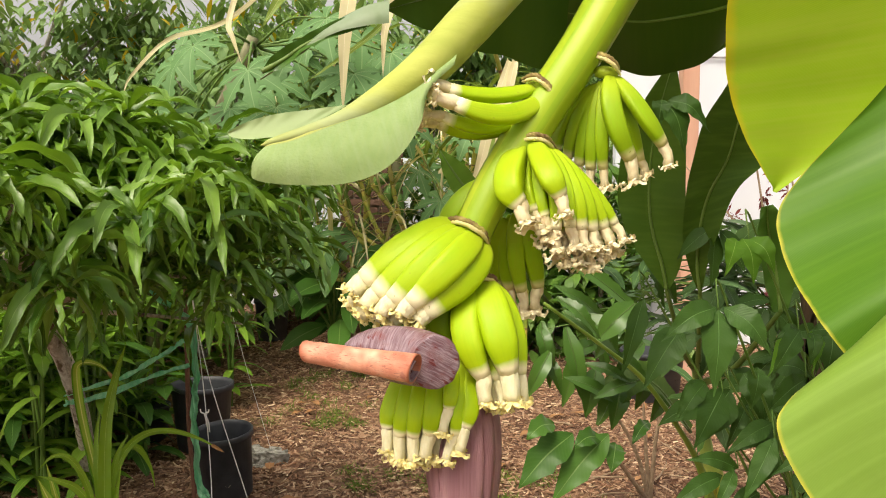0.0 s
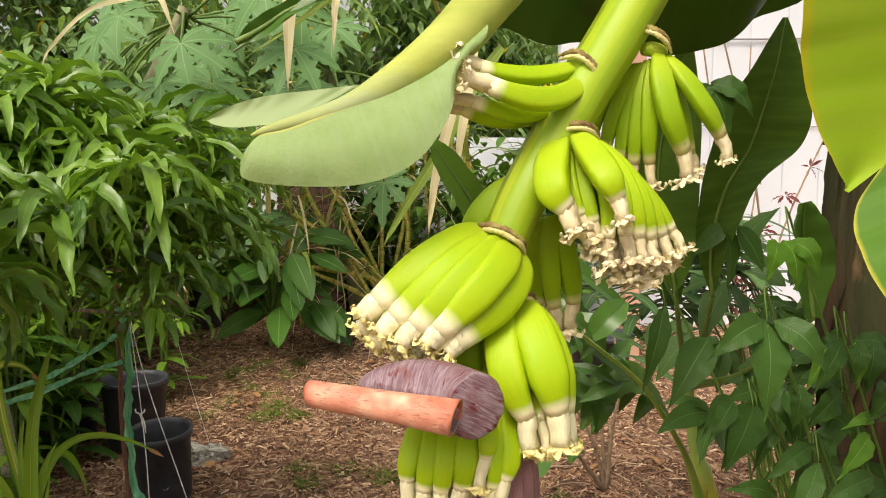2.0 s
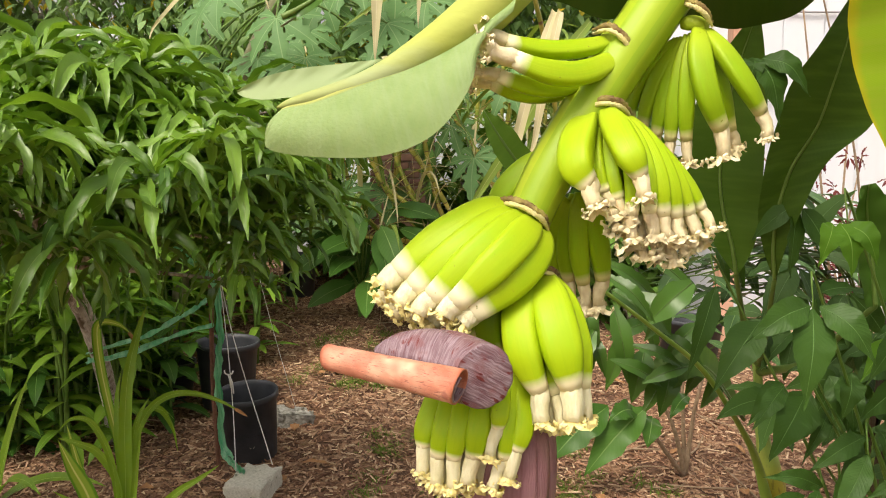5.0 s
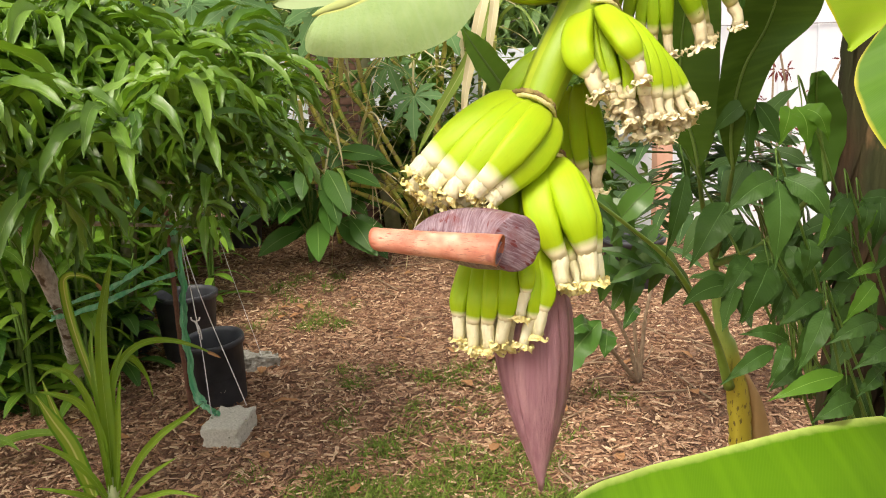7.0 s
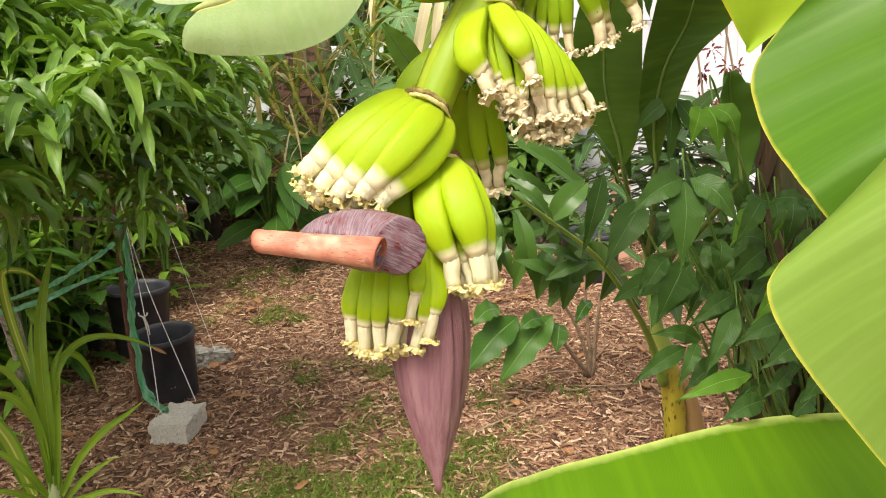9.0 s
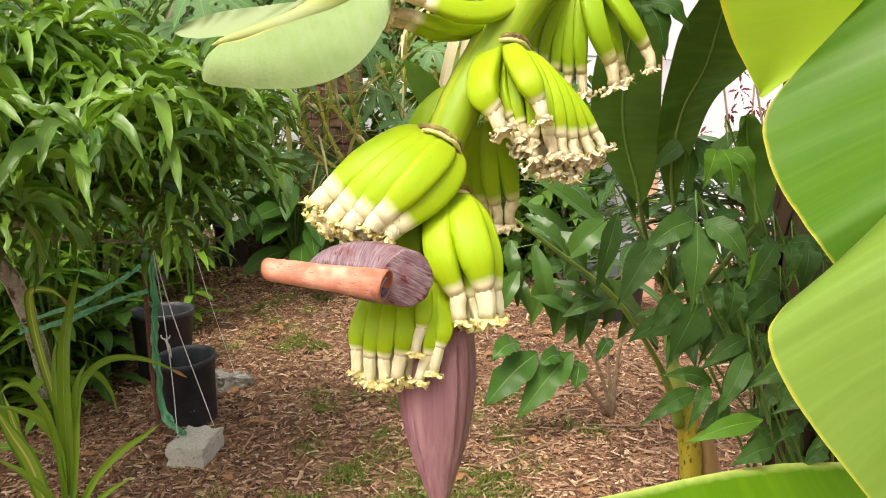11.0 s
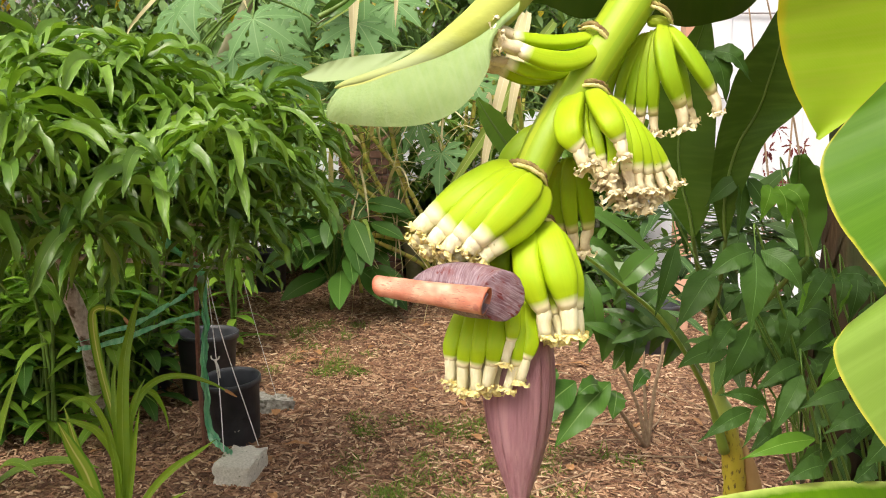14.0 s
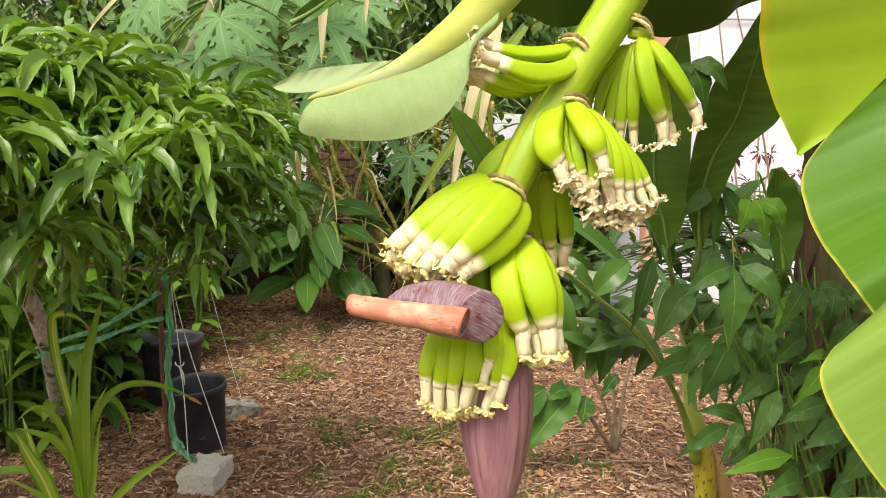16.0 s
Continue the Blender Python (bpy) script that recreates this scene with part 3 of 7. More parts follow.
def box(bm, x0, x1, y0, y1, z0, z1, bevel=0.0):
    g = bmesh.ops.create_cube(bm, size=1)["verts"]
    bmesh.ops.transform(bm, matrix=Matrix.Translation(((x0 + x1) / 2, (y0 + y1) / 2, (z0 + z1) / 2)) @ Matrix.Diagonal((x1 - x0, y1 - y0, z1 - z0, 1)), verts=g)
    if bevel:
        es = list({e for v in g for e in v.link_edges})
        bmesh.ops.bevel(bm, geom=es, offset=bevel, segments=2, affect='EDGES')


# ---- ground and setting ----
def build_ground():
    bm = bmesh.new()
    xs = [-60, -30, -15, -8, -5] + [-4 + i * 0.1 for i in range(81)] + [5, 8, 15, 30, 60]
    ys = [-20, -8, -3, 0, 1] + [2 + i * 0.1 for i in range(71)] + [10, 14, 25, 60, 150]
    grid = [[bm.verts.new((x, y, ground_z(x, min(y, 9.0)))) for x in xs] for y in ys]
    for r0, r1 in zip(grid, grid[1:]):
        for a, b, c, d in zip(r0, r0[1:], r1[1:], r1):
            bm.faces.new((a, b, c, d))
    ob = part("ground", bm, M["mulch"])
    tagged(ob, "ground covered in reddish brown bark mulch", "ground", kind="structure")


build_ground()


def build_wall(name, x0, x1, y, top, label):
    bm = bmesh.new()
    box(bm, x0, x1, y, y + 0.12, -0.2, top)
    ob = part(name, bm, M["white"], smooth=False)
    tagged(ob, label, "wall", kind="structure")
    rnd = bmesh.new()
    n = int((x1 - x0) / 0.3)
    for i in range(n):
        x = x0 + i * 0.3
        box(rnd, x + 0.004, x + 0.296, y - 0.012, y - 0.001, -0.1, top - 0.02, 0.004)
    part("panel_boards", rnd, M["white"], ob, smooth=False)
    return ob


build_wall("wall_north", -3.4, 1.4, 8.9, 1.75, "bright white boarded garden wall")
build_wall("wall_east", 1.4, 9.0, 7.4, 3.6, "bright white boarded house wall")


# ---- the fruiting banana plant ----
plant = empty("banana_plant", (0.9, 2.3, ground_z(0.9, 2.3)))
tagged(plant, "fruiting banana plant with a hanging green bunch and purple bud", "banana plant")

bm = bmesh.new()
stem_pts = curve_through([(0.98, 2.36, 0.1), (0.955, 2.34, 0.8), (0.930, 2.32, 1.4), (0.907, 2.3, 1.9), (0.905, 2.3, 2.35)], 40)
tube(bm, stem_pts, (0.15, 0.125, 0.112, 0.108, 0.10, 0.09), 20)
for v in bm.verts:
    a = math.atan2(v.co.y - 2.32, v.co.x - 0.88)
    v.co += Vector((math.cos(a), math.sin(a), 0)) * (0.012 * noise.noise((a * 3, v.co.z * 2.5, 1)) + 0.008 * noise.noise((a * 9, v.co.z * 9, 4)))
part("pseudostem", bm, M["pseudostem"], plant, "thick stem wrapped in dry dark brown sheaths")
for k in range(26):
    bm = bmesh.new()
    a = random.uniform(2.6, 5.0)
    z = random.uniform(0.6, 1.95)
    base = Vector((0.928 + 0.112 * math.cos(a), 2.32 + 0.112 * math.sin(a), z))
    simple_leaf(bm, base, (math.cos(a) * 0.06, math.sin(a) * 0.06, -1), random.uniform(0.2, 0.4), random.uniform(0.05, 0.1), 0.1, STRAP, 8, -0.25, 0.004, up=Vector((math.cos(a), math.sin(a), 0.1)), seed=k)
    part("dry_sheath", bm, M["pseudostem"], plant)

PED = curve_through([(0.88, 2.28, 2.2), (0.74, 2.12, 2.2), (0.53, 1.99, 1.98), (0.407, 1.93, 1.782), (0.344, 1.90, 1.676), (0.265, 1.85, 1.558), (0.200, 1.82, 1.441), (0.180, 1.81, 1.33), (0.187, 1.80, 1.22)], 48)
bm = bmesh.new()
tube(bm, PED, (0.034, 0.034, 0.033, 0.031, 0.029, 0.027, 0.023, 0.020, 0.018), 22, ridge=0.055)
part("fruit_stalk", bm, M["peduncle"], plant)


def finger_mesh(bm, base, mid, tip, r, end, face):
    """A banana bent through three points, flat-sided, its broad side turned to face; end: how wide its flower end stays."""
    n, k = 18, 20
    uvl = bm.loops.layers.uv.verify()
    bend = mid * 2 - (base + tip) * 0.5
    pts = []
    for i in range(n + 1):
        t = i / n
        pts.append(base * (1 - t) ** 2 + bend * (2 * t * (1 - t)) + tip * t * t)
    prof = (0.50, 0.72, 0.88, 0.96, 1.0, 1.0, 1.0, 0.99, 0.96, 0.5 * (0.94 + 0.5 * (0.9 + end)), 0.5 * (0.84 + end), end)
    lump = random.uniform(0, 9)
    rings = []
    for i, p in enumerate(pts):
        d = (pts[min(i + 1, n)] - pts[max(i - 1, 0)]).normalized()
        f = (face - d * face.dot(d)).normalized()
        q0 = d.cross(f)
        t = i / n
        rr = 1.16 * r * at(prof, t) * (1 + 0.025 * noise.noise((t * 3, lump, 0)))
        square = 0.52 + 0.44 * t ** 8
        deep = 0.66 + 0.28 * t ** 5
        ring = []
        for j in range(k):
            a = 2 * math.pi * j / k
            c, q = math.cos(a), math.sin(a)
            c = math.copysign(abs(c) ** square, c)
            q = math.copysign(abs(q) ** square, q)
            ring.append(bm.verts.new(p + q0 * (c * rr) + f * (q * rr * deep)))
        rings.append(ring)
    for i, (r0, r1) in enumerate(zip(rings, rings[1:])):
        for j in range(k):
            q = bm.faces.new((r0[j], r0[(j + 1) % k], r1[(j + 1) % k], r1[j]))
            for loop, (u, v) in zip(q.loops, ((i, j), (i, j + 1), (i + 1, j + 1), (i + 1, j))):
                loop[uvl].uv = (u / n, v / k)
    bm.faces.new(rings[0][::-1])
    bm.faces.new(rings[-1])


def floret(parent, tip, way, end, r, dry):
    """The flower left at a banana's end, r wide: a fluted tube, curled fleshy lobes and a round stigma."""
    bm = bmesh.new()
    axis = (end - tip).normalized()
    side = axis.orthogonal().normalized()
    other = axis.cross(side)
    bow = (side * random.uniform(-1, 1) + other * random.uniform(-1, 1)) * (0.0012 if not dry else 0.0022)
    pts = [tip - way * 0.004, tip + way * 0.001, tip.lerp(end, 0.2) + way * 0.001, tip.lerp(end, 0.45) + bow, tip.lerp(end, 0.75) + bow, end]
    tube(bm, pts, [r * v for v in ((0.70, 0.88, 0.95, 0.90, 0.82, 0.88) if not dry else (0.86, 0.98, 1.04, 0.96, 0.84, 1.0))], 16, ridge=0.08 if not dry else 0.12)
    n0 = len(bm.faces)
    for k in range(6):
        a = k * 1.047 + random.uniform(-0.4, 0.4)
        out = side * math.cos(a) + other * math.sin(a)
        s = random.uniform(0.8, 1.4) * (1.4 if not dry else 1.75)
        c = end + out * (0.66 * r) - axis * random.uniform(0.004, 0.007)
        p1 = c + (axis + out * 0.3) * 0.0046 * s
        p2 = p1 + (axis * 0.4 + out) * 0.0030 * s + rv(0.0008)
        p3 = p2 + (out * 0.7 - axis * 0.6) * 0.0024 * s + rv(0.0008)
        p4 = p3 - (axis * 0.9 + out * 0.5) * 0.0018 * s
        hw = [0.0024 * s * v for v in (0.9, 1.0, 1.1, 1.0, 0.7)]
        blade(bm, curve_through([c, p1, p2, p3, p4], 8), -out + axis * 0.4, hw, hw, 3, 0.5, 0.0007 * s, 2, a)
    for k in range(5):
        a = random.uniform(0, 6.283)
        out = side * math.cos(a) + other * math.sin(a)
        c = end + out * (random.uniform(0.1, 0.7) * r) - axis * 0.003
        w = random.uniform(0.0007, 0.0012)
        tube(bm, curve_through([c, c + axis * 0.005 + rv(0.001), c + axis * 0.008 + out * 0.003 + rv(0.0015)], 5), (w, w, w * 1.5), 6)
    for k in range(3 if dry else 6):
        ball = end + axis * random.uniform(0.001, 0.006) + (side * random.uniform(-1, 1) + other * random.uniform(-1, 1)) * 0.8 * r
        bmesh.ops.create_icosphere(bm, subdivisions=1, radius=random.uniform(0.0018, 0.0033), matrix=Matrix.Translation(ball))
    bm.faces.ensure_lookup_table()
    for f in bm.faces[n0:]:
        f.material_index = 1
    ob = part("flower_remnant", bm, M["floret_dry" if dry else "floret"], parent)
    ob.data.materials.append(M["lobe_dry" if dry else "lobe"])


def hand_of(fingers, heart, dry, mat="finger", end=0.6, neck=0.95, long=0.0, reach=0.84):
    """Bananas that grow side by side; heart: a point inside the hand from which their broad sides look away."""
    for b, m, t, e, r in fingers:
        b, m, t, e = Vector(b), Vector(m), Vector(t), Vector(e)
        t = t.lerp(e, long)
        if dry:
            e = t.lerp(e, reach)
        bm = bmesh.new()
        face = (m - Vector(heart)).normalized() + Vector((0, -0.45, 0.1))
        finger_mesh(bm, b, m, t, r, end, face)
        ob = part("banana", bm, M[mat], plant)
        floret(ob, t, (t - m).normalized(), e, r * end * neck, dry)


def crown(pts, r=0.006):
    """The ragged scar that a fallen bract leaves over a hand."""
    bm = bmesh.new()
    P = curve_through(pts, 40)
    tube(bm, P, (r * 0.4, r * 0.9, r, r, r * 0.9, r * 0.4), 10)
    for v in bm.verts:
        v.co += rv(0.0011)
    part("crown_scar", bm, M["crown"], plant)
    bm = bmesh.new()
    tube(bm, [p + Vector((0, -0.0016, -0.0044)) for p in P], (r * 0.4, r * 0.8, r * 0.8, r * 0.8, r * 0.4), 8)
    for v in bm.verts:
        v.co += rv(0.0007)
    part("crown_lip", bm, M["crown_lip"], plant)


def pad(pts, r):
    """The green cushion from which a hand's bananas grow."""
    bm = bmesh.new()
    tube(bm, curve_through(pts, 18), (r * 0.7, r, r, r, r * 0.7), 14)
    part("hand_cushion", bm, M["cushion"], plant)


# lowest full hand, fanned to one side
FAN = (
    ((0.182, 1.812, 1.447), (0.134, 1.775, 1.432), (0.088, 1.768, 1.4), (0.06, 1.764, 1.375), 0.0160),
    ((0.188, 1.805, 1.444), (0.144, 1.762, 1.421), (0.103, 1.756, 1.389), (0.076, 1.752, 1.36), 0.0138),
    ((0.195, 1.8, 1.441), (0.158, 1.754, 1.416), (0.122, 1.747, 1.384), (0.094, 1.744, 1.352), 0.0137),
    ((0.202, 1.8, 1.436), (0.177, 1.752, 1.411), (0.14, 1.742, 1.379), (0.118, 1.74, 1.351), 0.0150),
    ((0.209, 1.808, 1.428), (0.196, 1.764, 1.396), (0.156, 1.748, 1.365), (0.135, 1.744, 1.343), 0.0145),
)
FAN_UNDER = (
    ((0.181, 1.825, 1.442), (0.126, 1.79, 1.416), (0.081, 1.78, 1.381), (0.056, 1.777, 1.358), 0.0122),
    ((0.187, 1.82, 1.439), (0.137, 1.783, 1.406), (0.094, 1.773, 1.373), (0.068, 1.768, 1.347), 0.0121),
    ((0.194, 1.82, 1.435), (0.151, 1.78, 1.397), (0.111, 1.768, 1.367), (0.085, 1.763, 1.343), 0.0121),
    ((0.198, 1.82, 1.428), (0.164, 1.78, 1.387), (0.128, 1.765, 1.361), (0.105, 1.76, 1.339), 0.0121),
    ((0.201, 1.825, 1.421), (0.174, 1.785, 1.379), (0.143, 1.768, 1.356), (0.128, 1.764, 1.338), 0.0108),
)
hand_of(FAN, (0.165, 1.830, 1.395), False, end=0.70, neck=1.16, long=0.50)
hand_of(FAN_UNDER, (0.150, 1.840, 1.400), False, end=0.80, neck=1.16, long=0.48)
crown([(0.163, 1.812, 1.453), (0.180, 1.790, 1.458), (0.198, 1.783, 1.452), (0.212, 1.790, 1.441), (0.219, 1.808, 1.426)], 0.0034)
pad([(0.172, 1.815, 1.447), (0.188, 1.800, 1.448), (0.203, 1.800, 1.440), (0.213, 1.812, 1.428)], 0.0105)
# broad hand above it
BROAD = (
    ((0.259, 1.835, 1.545), (0.241, 1.792, 1.503), (0.254, 1.783, 1.476), (0.262, 1.776, 1.451), 0.0149),
    ((0.267, 1.845, 1.543), (0.262, 1.808, 1.501), (0.272, 1.798, 1.467), (0.283, 1.79, 1.44), 0.0069),
    ((0.272, 1.845, 1.541), (0.277, 1.806, 1.494), (0.285, 1.796, 1.461), (0.294, 1.788, 1.431), 0.0069),
    ((0.274, 1.832, 1.546), (0.284, 1.772, 1.514), (0.298, 1.764, 1.486), (0.303, 1.758, 1.462), 0.0126),
    ((0.283, 1.845, 1.544), (0.295, 1.796, 1.496), (0.296, 1.786, 1.446), (0.298, 1.782, 1.418), 0.0075),
    ((0.287, 1.845, 1.544), (0.305, 1.79, 1.5), (0.312, 1.782, 1.449), (0.318, 1.778, 1.422), 0.0075),
    ((0.291, 1.85, 1.544), (0.316, 1.793, 1.499), (0.326, 1.785, 1.446), (0.333, 1.78, 1.421), 0.0071),
    ((0.295, 1.855, 1.543), (0.326, 1.8, 1.497), (0.34, 1.793, 1.444), (0.348, 1.788, 1.42), 0.0072),
)
BROAD_SIDE = (
    ((0.298, 1.86, 1.542), (0.335, 1.812, 1.493), (0.355, 1.805, 1.446), (0.365, 1.8, 1.424), 0.0073),
    ((0.301, 1.865, 1.541), (0.344, 1.826, 1.49), (0.37, 1.82, 1.45), (0.381, 1.815, 1.429), 0.0070),
)
BROAD_UNDER = (
    ((0.264, 1.855, 1.537), (0.256, 1.815, 1.484), (0.272, 1.803, 1.457), (0.286, 1.796, 1.43), 0.0069),
    ((0.271, 1.855, 1.537), (0.273, 1.818, 1.481), (0.29, 1.803, 1.444), (0.3, 1.796, 1.41), 0.0070),
    ((0.278, 1.855, 1.537), (0.294, 1.815, 1.478), (0.305, 1.8, 1.434), (0.311, 1.793, 1.402), 0.0069),
    ((0.285, 1.86, 1.537), (0.307, 1.815, 1.478), (0.318, 1.8, 1.432), (0.327, 1.794, 1.401), 0.0069),
    ((0.29, 1.865, 1.538), (0.319, 1.818, 1.474), (0.332, 1.803, 1.43), (0.342, 1.797, 1.395), 0.0070),
    ((0.295, 1.87, 1.536), (0.333, 1.825, 1.472), (0.348, 1.81, 1.431), (0.356, 1.803, 1.406), 0.0070),
    ((0.299, 1.875, 1.535), (0.343, 1.835, 1.469), (0.364, 1.822, 1.436), (0.372, 1.815, 1.415), 0.0071),
)
hand_of(BROAD[:1] + BROAD[3:4], (0.290, 1.850, 1.490), True, end=0.62)
hand_of(BROAD[1:3] + BROAD[4:] + BROAD_SIDE, (0.300, 1.850, 1.490), True, end=0.84)
hand_of(BROAD_UNDER, (0.300, 1.860, 1.500), True, end=0.9)
crown([(0.246, 1.848, 1.541), (0.256, 1.828, 1.553), (0.272, 1.822, 1.557), (0.289, 1.828, 1.553), (0.304, 1.850, 1.541)], 0.0034)
pad([(0.256, 1.842, 1.545), (0.270, 1.834, 1.549), (0.286, 1.838, 1.548), (0.298, 1.852, 1.541)], 0.0095)
# pair hanging beside the bud
PAIR = (
    ((0.2, 1.8, 1.38), (0.191, 1.752, 1.335), (0.21, 1.742, 1.285), (0.213, 1.738, 1.252), 0.0150),
    ((0.214, 1.8, 1.38), (0.225, 1.75, 1.341), (0.239, 1.742, 1.29), (0.242, 1.738, 1.255), 0.0175),
    ((0.221, 1.815, 1.377), (0.243, 1.775, 1.337), (0.253, 1.762, 1.283), (0.257, 1.758, 1.249), 0.0113),
    ((0.207, 1.815, 1.373), (0.212, 1.775, 1.323), (0.226, 1.757, 1.277), (0.233, 1.752, 1.242), 0.0100),
    ((0.201, 1.82, 1.372), (0.198, 1.785, 1.321), (0.22, 1.765, 1.277), (0.224, 1.76, 1.242), 0.0088),
)
hand_of(PAIR, (0.222, 1.810, 1.330), False, end=0.56, neck=1.16, long=0.12)
crown([(0.199, 1.800, 1.386), (0.208, 1.788, 1.391), (0.220, 1.790, 1.390), (0.229, 1.803, 1.382)], 0.0030)
# hand under the rolled bract
LOW = (
    ((0.125, 1.8, 1.286), (0.105, 1.768, 1.244), (0.1, 1.762, 1.218), (0.099, 1.758, 1.189), 0.0099),
    ((0.133, 1.79, 1.288), (0.122, 1.752, 1.248), (0.114, 1.748, 1.213), (0.114, 1.746, 1.183), 0.0091),
    ((0.144, 1.785, 1.29), (0.136, 1.744, 1.248), (0.13, 1.742, 1.214), (0.13, 1.74, 1.183), 0.0090),
    ((0.161, 1.785, 1.29), (0.155, 1.742, 1.251), (0.15, 1.74, 1.218), (0.144, 1.738, 1.189), 0.0103),
    ((0.175, 1.775, 1.288), (0.174, 1.738, 1.266), (0.172, 1.732, 1.25), (0.165, 1.728, 1.221), 0.0077),
    ((0.184, 1.775, 1.288), (0.183, 1.74, 1.251), (0.178, 1.736, 1.218), (0.168, 1.732, 1.187), 0.0077),
    ((0.192, 1.78, 1.287), (0.196, 1.744, 1.252), (0.19, 1.736, 1.227), (0.183, 1.734, 1.197), 0.0090),
)
LOW_UNDER = (
    ((0.128, 1.81, 1.277), (0.113, 1.778, 1.238), (0.107, 1.772, 1.212), (0.106, 1.768, 1.178), 0.0074),
    ((0.139, 1.8, 1.279), (0.128, 1.765, 1.24), (0.121, 1.76, 1.212), (0.122, 1.756, 1.175), 0.0073),
    ((0.152, 1.8, 1.279), (0.144, 1.76, 1.242), (0.139, 1.756, 1.213), (0.137, 1.752, 1.177), 0.0072),
    ((0.166, 1.8, 1.28), (0.165, 1.764, 1.241), (0.161, 1.76, 1.214), (0.154, 1.755, 1.177), 0.0073),
    ((0.178, 1.805, 1.275), (0.178, 1.772, 1.239), (0.174, 1.766, 1.214), (0.159, 1.762, 1.177), 0.0066),
)
hand_of(LOW, (0.150, 1.830, 1.250), False, end=0.72, neck=1.15, long=0.08)
hand_of(LOW_UNDER, (0.150, 1.840, 1.250), False, end=0.8, neck=1.14)
# single bananas under the lowest full hand
LOOSE = (
    ((0.180, 1.815, 1.400), (0.160, 1.795, 1.352), (0.168, 1.790, 1.300), (0.170, 1.786, 1.275), 0.0125),
    ((0.170, 1.820, 1.395), (0.142, 1.800, 1.352), (0.146, 1.792, 1.318), (0.148, 1.788, 1.296), 0.0115),
)
hand_of(LOOSE, (0.170, 1.850, 1.350), False, "finger_shaded", 0.6)
# hand on the far side
FAR = (
    ((0.241, 1.862, 1.455), (0.229, 1.875, 1.409), (0.233, 1.89, 1.366), (0.237, 1.895, 1.338), 0.0081),
    ((0.249, 1.862, 1.459), (0.242, 1.87, 1.41), (0.248, 1.885, 1.364), (0.252, 1.89, 1.338), 0.0088),
    ((0.254, 1.862, 1.461), (0.254, 1.862, 1.412), (0.263, 1.878, 1.362), (0.266, 1.882, 1.331), 0.0095),
    ((0.26, 1.865, 1.463), (0.274, 1.865, 1.415), (0.284, 1.878, 1.367), (0.281, 1.882, 1.331), 0.0102),
)
hand_of(FAR, (0.255, 1.930, 1.420), True, "finger_shaded", 0.72)
hand_of((((0.222, 1.852, 1.500), (0.186, 1.838, 1.477), (0.158, 1.835, 1.436), (0.150, 1.835, 1.418), 0.0110),), (0.20, 1.90, 1.44), True, "finger_shaded", 0.5)
# hand that reaches sideways
SIDE = (
    ((0.286, 1.868, 1.621), (0.228, 1.83, 1.605), (0.171, 1.806, 1.611), (0.137, 1.795, 1.62), 0.0085),
    ((0.29, 1.86, 1.606), (0.239, 1.808, 1.58), (0.18, 1.79, 1.592), (0.143, 1.78, 1.603), 0.0103),
    ((0.275, 1.872, 1.587), (0.221, 1.826, 1.567), (0.165, 1.806, 1.578), (0.133, 1.8, 1.58), 0.0077),
    ((0.266, 1.888, 1.578), (0.207, 1.85, 1.561), (0.158, 1.835, 1.572), (0.131, 1.83, 1.574), 0.0072),
)
hand_of(SIDE, (0.230, 1.870, 1.560), True, end=0.74, neck=1.1, reach=0.62)
crown([(0.262, 1.868, 1.630), (0.276, 1.848, 1.631), (0.291, 1.844, 1.620), (0.300, 1.852, 1.606), (0.303, 1.866, 1.592)], 0.0034)
pad([(0.272, 1.868, 1.621), (0.286, 1.858, 1.616), (0.293, 1.862, 1.602), (0.286, 1.874, 1.588)], 0.0085)
# top hand, behind
TOP = (
    ((0.356, 1.905, 1.624), (0.321, 1.915, 1.582), (0.312, 1.918, 1.54), (0.311, 1.918, 1.517), 0.0076),
    ((0.359, 1.903, 1.625), (0.335, 1.905, 1.579), (0.325, 1.91, 1.531), (0.322, 1.91, 1.507), 0.0076),
    ((0.362, 1.9, 1.626), (0.346, 1.898, 1.572), (0.339, 1.903, 1.522), (0.338, 1.903, 1.498), 0.0075),
    ((0.366, 1.897, 1.628), (0.355, 1.89, 1.57), (0.353, 1.896, 1.517), (0.354, 1.896, 1.492), 0.0078),
    ((0.37, 1.895, 1.629), (0.364, 1.88, 1.571), (0.368, 1.888, 1.518), (0.372, 1.888, 1.491), 0.0078),
    ((0.375, 1.89, 1.635), (0.375, 1.858, 1.582), (0.398, 1.868, 1.531), (0.404, 1.868, 1.498), 0.0109),
    ((0.382, 1.905, 1.634), (0.398, 1.89, 1.585), (0.417, 1.9, 1.529), (0.425, 1.9, 1.509), 0.0082),
    ((0.384, 1.89, 1.632), (0.409, 1.862, 1.589), (0.438, 1.868, 1.548), (0.447, 1.868, 1.517), 0.0095),
)
hand_of(TOP, (0.370, 1.930, 1.560), True, "finger_shaded", 0.72)
crown([(0.350, 1.888, 1.664), (0.362, 1.876, 1.660), (0.376, 1.876, 1.652), (0.388, 1.886, 1.640)], 0.0034)
pad([(0.358, 1.896, 1.640), (0.370, 1.890, 1.640), (0.384, 1.896, 1.636)], 0.008)

# flower bud: overlapping pointed bracts round a core
BUD_TOP, BUD_TIP = Vector((0.187, 1.805, 1.262)), Vector((0.190, 1.772, 0.989))
BUD_R = (0.032, 0.041, 0.0455, 0.0465, 0.0450, 0.0410, 0.0350, 0.0270, 0.0175, 0.0075, 0.0014)


